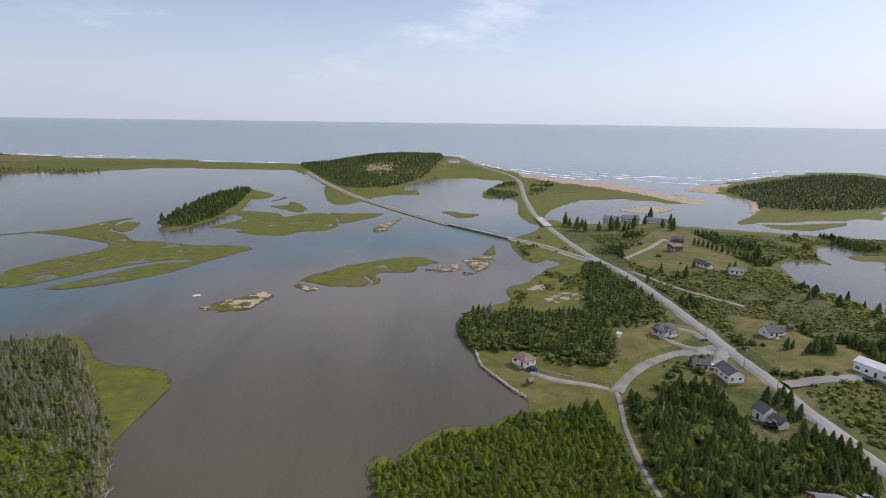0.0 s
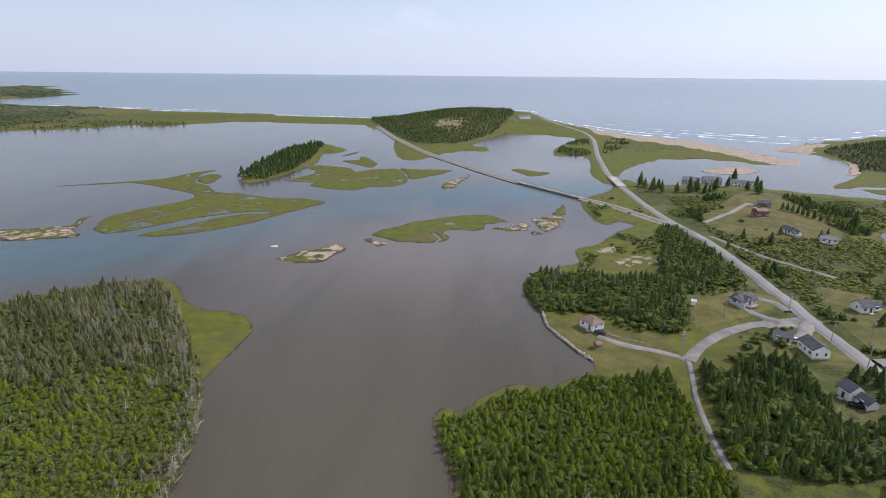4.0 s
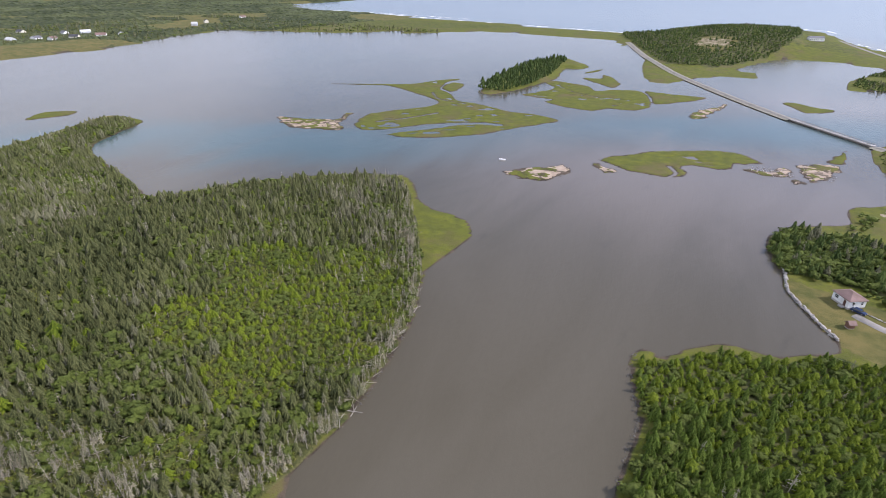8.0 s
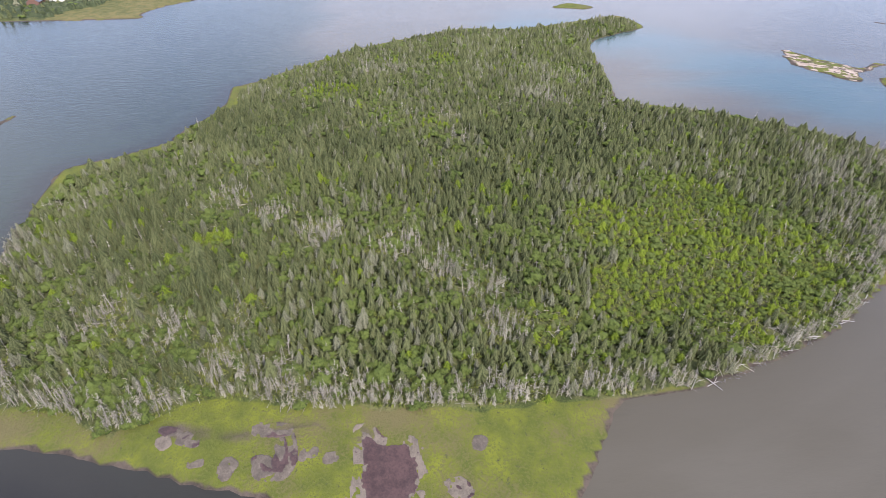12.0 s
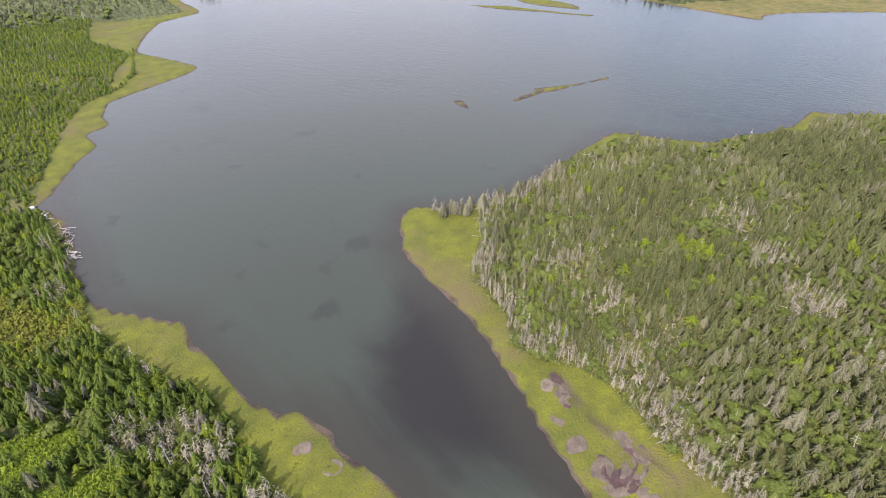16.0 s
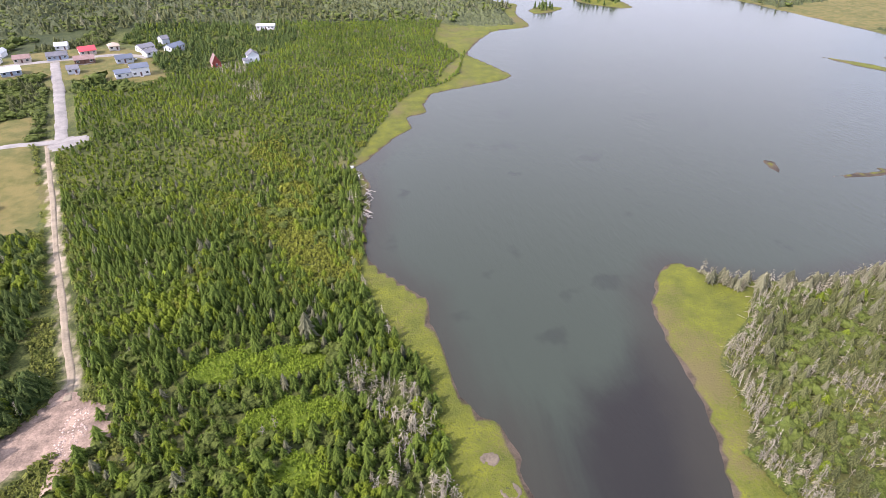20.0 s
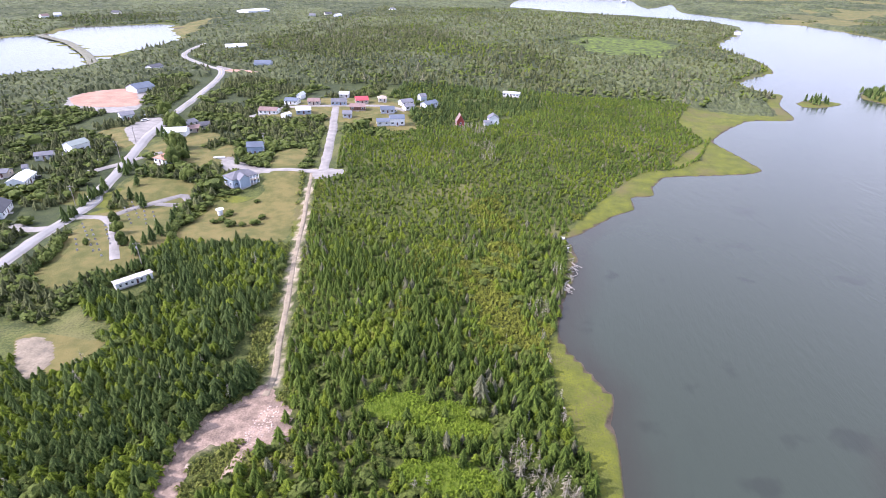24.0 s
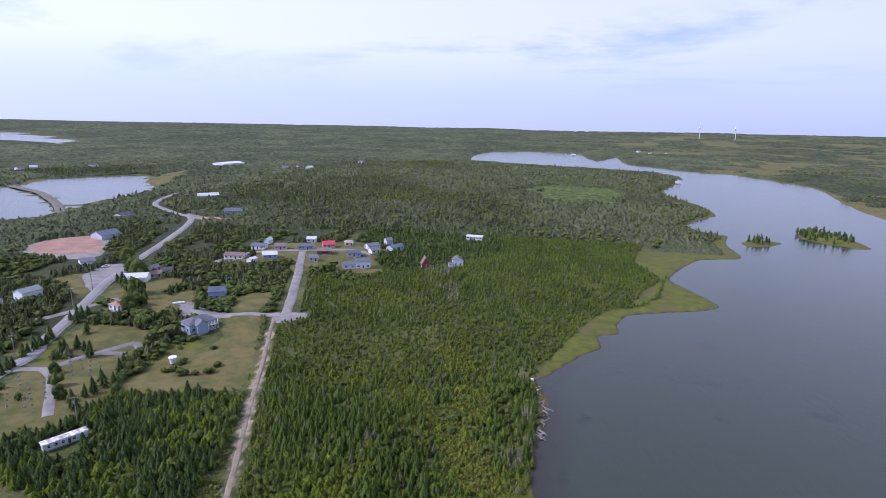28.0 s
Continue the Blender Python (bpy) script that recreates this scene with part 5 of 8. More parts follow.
# low green growth between the trees
x, y, r = scatter(-200, -60, -125, 240, 1.7, 16, WOOD_PEN, 0.5)
k = (spots(x, y, DEAD_PATCHES) * (0.6 + 0.9 * fbm(x, y, 9, 21)) > 0.30) | (spots(x, y, GREEN_PATCHES) > 0.45) | (fbm(x, y, 15, 28) > 0.58)
x, y, n = x[k], y[k], int(k.sum())
wood_mesh("undergrowth", FRONDS, x, y, at(height, x, y), r.uniform(0.7, 1.3, n), np.full(n, 1.2), np.clip(fbm(x, y, 9, 29) + 0.3 * r.rand(n) - 0.1, 0, 1), [SCRUB], "yellow-green undergrowth between dead trees", "bushes")

# the row of grey spruces at the end of the hook
r = np.random.RandomState(15)
q = rounded([(-114, -115), (-120, -111), (-130, -108), (-142, -106), (-150, -105), (-170, -107)], 14, closed=False)
x, y = q[:, 0] + r.normal(0, 1.3, len(q)), q[:, 1] + r.normal(0, 1.3, len(q))
k = at(land, x, y) > 0
x, y, n = x[k], y[k], int(k.sum())
wood_mesh("dying_spruces", THIN_SPRUCES, x[::2], y[::2], at(height, x[::2], y[::2]), r.uniform(4.2, 7, len(x[::2])), np.full(len(x[::2]), 1.0), r.rand(len(x[::2])), [GHOST, BARK], "row of pale grey spruces at the end of the marsh hook")
wood_mesh("weathered_spruce_wood", FINE_SPRUCES, x[1::2], y[1::2], at(height, x[1::2], y[1::2]), r.uniform(4, 6.5, len(x[1::2])), np.full(len(x[1::2]), 1.0), r.rand(len(x[1::2])), [GREY_SPRUCE, BARK], "grey-green spruces at the end of the marsh hook")

# the spit below the shore house
x, y, r = scatter(-30, 75, 0, 185, 1.9, 2, WOOD_SPIT, 0.5)
n = len(x)
dk = smooth(fbm(x, y, 26, 34), 0.45, 0.6)
stand("on the spit", x, y, r, 3.0 + 1.0 * dk, rich=True, young=0.8 - 0.6 * dk, bush=np.full(n, 0.20), dead=np.full(n, 0.008), needles=FIR)

# the long wood on the east shore
E_GREEN = [(44, -130, 9), (52, -126, 6), (36, -140, 6), (6, -196, 9), (8, -182, 9), (11, -168, 8), (3, -152, 8), (-2, -142, 6), (32, -193, 12), (60, -205, 14), (90, -230, 14), (40, -240, 18), (70, -290, 20), (20, -270, 16), (100, -330, 22), (50, -320, 14)]
E_DEAD = [(-6, -96, 5), (-12, -90, 6), (-17, -80, 6), (-12, -72, 6), (-11, -134, 3), (-16, -122, 3), (-17, -112, 3), (13, -84, 2.5), (-19, -62, 6), (-8, -160, 4), (-14, -186, 4), (60, -372, 12), (42, -352, 10), (30, -318, 8), (26, -300, 6), (-16, -50, 8)]
E_DARK = [(20, -128, 13), (0, -124, 11), (-4, -114, 7), (58, -165, 14), (38, -160, 12), (70, -178, 10), (25, -150, 8), (60, -115, 9)]
x, y, r = scatter(-120, 140, -480, 45, 1.9, 3, WOOD_E, 0.5)
wob = 0.6 + 0.9 * fbm(x, y, 9, 41)
near = smooth(y, -150, -105)
lush = smooth(spots(x, y, E_GREEN) * wob, 0.30, 0.60)
rows = smooth(fbm(x * 0.35, y, 9, 42), 0.46, 0.58)
young = np.clip(0.20 + 0.70 * lush + 0.60 * smooth(-y, 185, 225) * rows, 0, 0.92)
gone = smooth(spots(x, y, E_DEAD) * wob, 0.25, 0.60)
deep = smooth(spots(x, y, E_DARK) * wob, 0.30, 0.60)
yellow = smooth(spots(x, y, E_YELLOW) * wob, 0.30, 0.60)
dead = np.clip(0.008 + 0.42 * gone, 0, 0.5)
glade = spots(x, y, E_OPEN) * wob > 0.42
thin = np.where(glade, r.rand(len(x)) < 0.05, r.rand(len(x)) < np.where(y < -215, 0.85, 0.95) - 0.75 * yellow)
x, y, young, dead, near, gone, deep = (v[thin] for v in (x, y, young, dead, near, gone, deep))
tall = 2.8 - 0.4 * (y < -215) + 0.7 * smooth(fbm(x, y, 35, 43), 0.42, 0.62) * (y > -215) + 1.2 * deep + 0.7 * near + 0.8 * gone
for lo, hi, fine_one, where in ((-215, 100, True, "along the east shore"), (-500, -215, False, "below the subdivision")):
    k = (y > lo) & (y <= hi)
    stand(where, x[k], y[k], r, tall[k], rich=fine_one, young=young[k], bush=np.clip(0.08 + 0.25 * smooth(fbm(x[k], y[k], 25, 44), 0.52, 0.64) - 0.2 * deep[k], 0.01, 1), dead=dead[k], grey=np.full(k.sum(), 0.05), ghost=np.clip(0.5 * gone[k], 0, 0.5), needles=FIR, bias=-0.12 * deep[k])
x, y, r = scatter(60, 160, -185, -60, 1.9, 4, WOOD_P, 0.5)
n = len(x)
stand("beside the dirt track", x, y, r, 3.4 + 1.4 * fbm(x, y, 20, 45), rich=True, young=0.15 + 0.5 * smooth(fbm(x, y, 24, 46), 0.5, 0.6), bush=np.full(n, 0.12), dead=np.full(n, 0.008))
x, y, r = scatter(55, 210, -130, 40, 1.9, 14, WOODS["pit"], 0.5)
n = len(x)
stand("beside the dirt pit", x, y, r, 3.6 + 1.4 * fbm(x, y, 20, 47), rich=True, young=0.15 + 0.4 * smooth(fbm(x, y, 24, 48), 0.5, 0.6), bush=np.full(n, 0.14), dead=np.full(n, 0.015))
x, y, r = scatter(0, 130, 200, 390, 2.3, 5, WOOD_C, 0.5)
n = len(x)
stand("behind the shore house", x, y, r, np.full(n, 4.6), rich=True, bush=np.full(n, 0.6), dead=np.full(n, 0.02), grey=np.full(n, 0.15))
x, y, r = scatter(50, 140, 100, 195, 2.2, 6, WOOD_SE, 0.5)
n = len(x)
stand("beside the gravel road", x, y, r, np.full(n, 4.8), rich=True, bush=np.full(n, 0.25), dead=np.full(n, 0.02), young=np.full(n, 0.15))
x, y, r = scatter(-330, 20, 740, 1480, 5.0, 7, WOOD_HILL, 0.5)
clearing = np.hypot((x + 112) / 36, (y - 955) / 56) + 2.4 * (fbm(x, y, 16, 4) - 0.5) > 0.85
stand("on the headland hill", x[clearing], y[clearing], r, np.full(clearing.sum(), 4.6), True, bush=np.full(clearing.sum(), 0.45), grey=np.full(clearing.sum(), 0.2), bias=-0.12)
x, y, r = scatter(40, 130, 690, 900, 4.4, 17, [(58, 728), (66, 790), (80, 842), (110, 887), (120, 830), (108, 760), (100, 728), (76, 704)], 0.5)
thick = fbm(x, y, 30, 6) > 0.46
n = thick.sum()
stand("beside the headland road", x[thick], y[thick], r, np.full(n, 4.2), True, grey=np.full(n, 0.2), bush=np.full(n, 0.45), bias=-0.1)
x, y, r = scatter(100, 190, 720, 920, 4.4, 18, [(116, 740), (130, 820), (142, 890), (170, 905), (168, 845), (128, 742)], 0.5)
thick = fbm(x, y, 30, 6) > 0.42
n = thick.sum()
stand("beyond the headland road", x[thick], y[thick], r, np.full(n, 4.2), True, grey=np.full(n, 0.2), bush=np.full(n, 0.45), bias=-0.1)
x, y, r = scatter(360, 850, 600, 1120, 5.6, 8, WOOD_FARE, 0.5)
stand("beyond the inlet", x, y, r, np.full(len(x), 4.4), True, grey=np.full(len(x), 0.45), bush=np.full(len(x), 0.25), bias=-0.1)
# wooded island
x, y, r = scatter(-310, -200, 470, 780, 3.2, 9, [(-262, 492), (-236, 492), (-228, 540), (-232, 600), (-248, 680), (-262, 745), (-278, 750), (-290, 690), (-282, 590), (-270, 530)], fields=False)
n = len(x)
wood_mesh("spruce_wood", FAR_SPRUCES, x, y, np.full(n, 1.6), 4.8 * np.exp(r.normal(0, 0.28, n)), np.full(n, 1.15), 0.5 * r.rand(n), [SPRUCE, BARK], "dark spruces crowding the lagoon island")
# the south: woods to the hills
x, y, r = scatter(-320, 420, -1400, -480, 6.4, 10, None, 6)
far = np.ones(len(x), bool)
far &= ~((at(wood, x, y) < -10) & (y > -520))
x, y = x[far], y[far]
b = fbm(x, y, 120, 50)
meadow = (np.hypot((x + 95) / 95, (y + 860) / 140) < 0.35 + 1.1 * fbm(x, y, 50, 53))
stand("on the low hills", x[~meadow], y[~meadow], r, np.full((~meadow).sum(), 5.6), True, young=0.5 * smooth(b[~meadow], 0.5, 0.65), bush=np.full((~meadow).sum(), 0.35), grey=0.08 + 0.3 * smooth(fbm(x[~meadow], y[~meadow], 90, 52), 0.5, 0.62), needles=OLIVE)
# the east side of the road in the south, and the far west shore
x, y, r = scatter(150, 900, -1200, -200, 7.0, 11, None, 5)
keep = ~((x < 345) & (y > -480))
x, y = x[keep], y[keep]
stand("round the village", x, y, r, np.full(len(x), 4.6), True, bush=np.full(len(x), 0.5), grey=np.full(len(x), 0.15), needles=OLIVE)
x, y, r = scatter(-1300, -440, -1500, 1000, 10.0, 12, None, 3)
keep = (fbm(x, y, 160, 66) > 0.38) & ((x > -760) | (r.rand(len(x)) < 0.6)) & ((y > -300) | (fbm(x, y, 70, 67) > 0.55))
x, y = x[keep], y[keep]
stand("on the far shore", x, y, r, np.full(len(x), 6.5), True, bush=np.full(len(x), 0.3), grey=np.full(len(x), 0.3), needles=OLIVE)
# far woods: one uneven sheet of crowns, finer towards the viewer's hill
ca, cr = np.radians(np.arange(88, 327, 0.22)), 470 * np.exp(np.arange(0, math.log(4950 / 470), 0.0072))
CA, CR = np.meshgrid(ca, cr)
r = np.random.RandomState(77)
CA = CA + r.uniform(-0.4, 0.4, CA.shape) * radians(0.22)
CR = CR * (1 + r.uniform(-0.4, 0.4, CR.shape) * 0.0072)
cx, cy = CR * np.cos(CA), CR * np.sin(CA)
cl = at(land, cx, cy)
open_ground = np.maximum(at(masks["lawn"], cx, cy) > 0.6, at(dirt, cx, cy) > -3) | ((cy > 600) & (cx > -900)) | ((cx > 120) & (cx < 345) & (cy > -480))
grown_up = smooth(cl, 6, 16) * smooth(CR, 470, 540) * ~open_ground * smooth(fbm(cx, cy, 220, 71) + 0.25 * fbm(cx, cy, 40, 72), 0.38, 0.50) * clear_of_roads(cx.ravel(), cy.ravel(), [(ROAD_MAIN_S, 10)]).reshape(cx.shape)
grown_up *= np.hypot((cx + 95) / 95, (cy + 860) / 140) > 0.35 + 1.1 * fbm(cx, cy, 50, 53)
tops = (2.5 + 1.5 * fbm(cx, cy, 60, 73)) * (0.35 + 1.1 * r.rand(*cx.shape)) * (1 + 0.5 * smooth(CR, 800, 3000))
cz = at(height, cx, cy) - 0.6 + grown_up * tops
idx = np.arange(cx.size).reshape(cx.shape)
quads = np.stack([idx[:-1, :-1], idx[1:, :-1], idx[1:, 1:], idx[:-1, 1:]], -1).reshape(-1, 4)
quads = quads[(grown_up.ravel()[quads] > 0.15).any(1)]
used, back_to = np.unique(quads, return_inverse=True)
me = bpy.data.meshes.new("distant_woods")
fill_mesh(me, np.stack([cx, cy, cz], -1).reshape(-1, 3)[used], back_to.reshape(-1, 4), False)
a = me.attributes.new("shade", "FLOAT", "POINT")
tone = 0.10 + 0.75 * (fbm(cx, cy, 130, 74) - 0.5) + 0.5 * (fbm(cx, cy, 30, 75) - 0.5) + 0.5 * r.rand(*cx.shape)
a.data.foreach_set("value", tone.ravel()[used].astype(np.float32))
me.materials.append(HEATH)
tagged(new("distant_woods", me), "mixed woods covering the low hills to the horizon", "woods", kind="stuff")

x, y, r = scatter(-10, 125, -490, -325, 3.0, 13, None, 6)
k = (at(wood, x, y) < 1) & (fbm(x, y, 30, 63) > 0.40)
x, y = x[k], y[k]
stand("round the subdivision", x, y, r, np.full(len(x), 4.0), bush=np.full(len(x), 0.4), young=np.full(len(x), 0.2))


# ---- building things ----
def part(name, bm, mat, parent=None, label=""):
    """Links a bmesh as one mesh object, under a thing or a part when one is given."""
    me = bpy.data.meshes.new(name)
    bm.to_mesh(me)
    bm.free()
    me.materials.append(mat)
    ob = new(name, me)
    if parent:
        ob.parent = parent
    if label:
        ob["label"] = label
    return ob


def share(name, me, parent, m):
    ob = new(name, me)
    ob.parent = parent
    ob.matrix_local = m
    return ob


def box(bm, c, s, turn=0.0, taper=1.0):
    """A box of size s round c, turned about z; taper narrows its top."""
    vs = []
    for dz in (-0.5, 0.5):
        k = taper if dz > 0 else 1.0
        for dx, dy in ((-0.5, -0.5), (0.5, -0.5), (0.5, 0.5), (-0.5, 0.5)):
            x, y = dx * s[0] * k, dy * s[1] * k
            vs.append(bm.verts.new((c[0] + x * math.cos(turn) - y * math.sin(turn), c[1] + x * math.sin(turn) + y * math.cos(turn), c[2] + dz * s[2])))
    for f in ((3, 2, 1, 0), (4, 5, 6, 7), (0, 1, 5, 4), (1, 2, 6, 5), (2, 3, 7, 6), (3, 0, 4, 7)):
        bm.faces.new([vs[i] for i in f])
    return vs


def prism(bm, outline, z0, z1):
    """An upright prism over a flat outline of (x, y)."""
    lo = [bm.verts.new((x, y, z0)) for x, y in outline]
    hi = [bm.verts.new((x, y, z1)) for x, y in outline]
    n = len(lo)
    bm.faces.new(lo[::-1])
    bm.faces.new(hi)
    for k in range(n):
        bm.faces.new((lo[k], lo[(k + 1) % n], hi[(k + 1) % n], hi[k]))


def rod(bm, a, b, r0, r1, n=6):
    """A tapered round bar from a to b."""
    a, b = Vector(a), Vector(b)
    q = (b - a).to_track_quat("Z", "Y")
    ra, rb = [], []
    for k in range(n):
        d = Vector((math.cos(6.2832 * k / n), math.sin(6.2832 * k / n), 0))
        ra.append(bm.verts.new(a + q @ (d * r0)))
        rb.append(bm.verts.new(b + q @ (d * r1)))
    for k in range(n):
        bm.faces.new((ra[k], ra[(k + 1) % n], rb[(k + 1) % n], rb[k]))
    bm.faces.new(ra[::-1])
    bm.faces.new(rb)


def bevelled(bm, width, seg=1):
    bmesh.ops.bevel(bm, geom=list(bm.edges), offset=width, segments=seg, affect="EDGES", clamp_overlap=True)
    return bm


def thing(name, x, y, yaw=0.0, z=None, label="", category="", group=""):
    e = new(name)
    e.empty_display_size = 0.5
    e.matrix_basis = pose(x, y, ground_z(x, y) if z is None else z, 0, 0, yaw)
    return tagged(e, label, category, group)


def siding(name, colour):
    """Painted clapboards: level boards of 12 cm with a shadow gap."""
    m = material(name, colour, 0.65, spread=0.10, grain=3.0, stain=3.0)
    t = m.node_tree
    g = t.nodes.new("ShaderNodeNewGeometry")
    w = node(t, "ShaderNodeTexWave", Scale=1.3)
    w.bands_direction = "Z"
    w.wave_profile = "SAW"
    t.links.new(g.outputs["Position"], w.inputs["Vector"])
    b = node(t, "ShaderNodeBump", Strength=0.5, Distance=0.03)
    t.links.new(w.outputs[0], b.inputs["Height"])
    t.links.new(b.outputs[0], t.nodes["Principled BSDF"].inputs["Normal"])
    return m


WALLS = {"white": siding("white_clapboard", (0.74, 0.74, 0.72)), "grey": siding("pale_grey_clapboard", (0.48, 0.50, 0.53)), "blue": siding("grey_blue_clapboard", (0.33, 0.39, 0.46)),
         "brown": siding("brown_shingles", (0.16, 0.085, 0.055)), "red": siding("red_barn_boards", (0.33, 0.065, 0.045)), "tan": siding("tan_clapboard", (0.50, 0.42, 0.33)), "cream": siding("cream_clapboard", (0.64, 0.60, 0.50))}
ROOFS = {"dark": material("charcoal_shingles", (0.075, 0.075, 0.082), 0.85, spread=0.25, grain=4, stain=2.5, bump=0.02), "grey": material("grey_shingles", (0.145, 0.145, 0.155), 0.85, spread=0.2, grain=4, stain=2.5, bump=0.02),
         "brown": material("brown_shingles_roof", (0.20, 0.135, 0.115), 0.85, spread=0.2, grain=4, stain=2.5, bump=0.02), "orange": material("faded_orange_shingles", (0.45, 0.25, 0.17), 0.85, spread=0.15, grain=4),
         "red": material("red_metal_roof", (0.50, 0.06, 0.07), 0.5, spread=0.12, grain=2), "white": material("white_metal_roof", (0.58, 0.58, 0.57), 0.45, spread=0.12, grain=1, stain=3),
         "green": material("grey_green_shingles", (0.22, 0.25, 0.22), 0.85, spread=0.2, grain=4), "blue": material("slate_blue_shingles", (0.105, 0.125, 0.155), 0.85, spread=0.2, grain=4), "tan": material("tan_shingles", (0.36, 0.29, 0.22), 0.85, spread=0.15, grain=4)}
TRIM = material("white_trim_paint", (0.78, 0.78, 0.76), 0.5, spread=0.06, grain=3)
DOORS = material("dark_door_paint", (0.10, 0.045, 0.035), 0.5, spread=0.1, grain=3)
GLASS = material("dark_window_glass", (0.025, 0.03, 0.035), 0.06, spread=0.2, grain=0.6, spec=0.8)
DECK = material("weathered_deck_boards", (0.34, 0.27, 0.20), 0.85, spread=0.25, grain=5)
BRICK = material("chimney_brick", (0.28, 0.12, 0.085), 0.9, spread=0.25, grain=6)
STEEL = material("dull_steel", (0.42, 0.42, 0.43), 0.45, 0.7, spread=0.15, grain=3)
RUBBER = material("black_rubber", (0.02, 0.02, 0.02), 0.8, spread=0.2, grain=6)
POLE_WOOD = material("weathered_pole_wood", (0.27, 0.23, 0.19), 0.9, spread=0.25, grain=5)

WINDOW_SIZES = {}


def window_meshes(w, h):
    if (w, h) not in WINDOW_SIZES:
        bm = bmesh.new()
        for dx, dz, sx, sz in ((-w / 2, 0, 0.1, h + 0.1), (w / 2, 0, 0.1, h + 0.1), (0, h / 2, w, 0.1), (0, -h / 2 - 0.02, w + 0.24, 0.1), (0, 0, w, 0.05)):
            box(bm, (dx, -0.05, dz), (sx, 0.14, sz))
        a = bpy.data.meshes.new("window")
        bm.to_mesh(a)
        bm.free()
        a.materials.append(TRIM)
        bm = bmesh.new()
        box(bm, (0, -0.01, 0), (w - 0.04, 0.05, h - 0.04))
        b = bpy.data.meshes.new("pane")
        bm.to_mesh(b)
        bm.free()
        b.materials.append(GLASS)
        WINDOW_SIZES[w, h] = a, b
    return WINDOW_SIZES[w, h]


def add_window(parent, x, y, z, turn, w=1.1, h=1.2):
    a, b = window_meshes(w, h)
    win = share("window", a, parent, pose(x, y, z, 0, 0, turn))
    share("pane", b, win, Matrix.Identity(4))


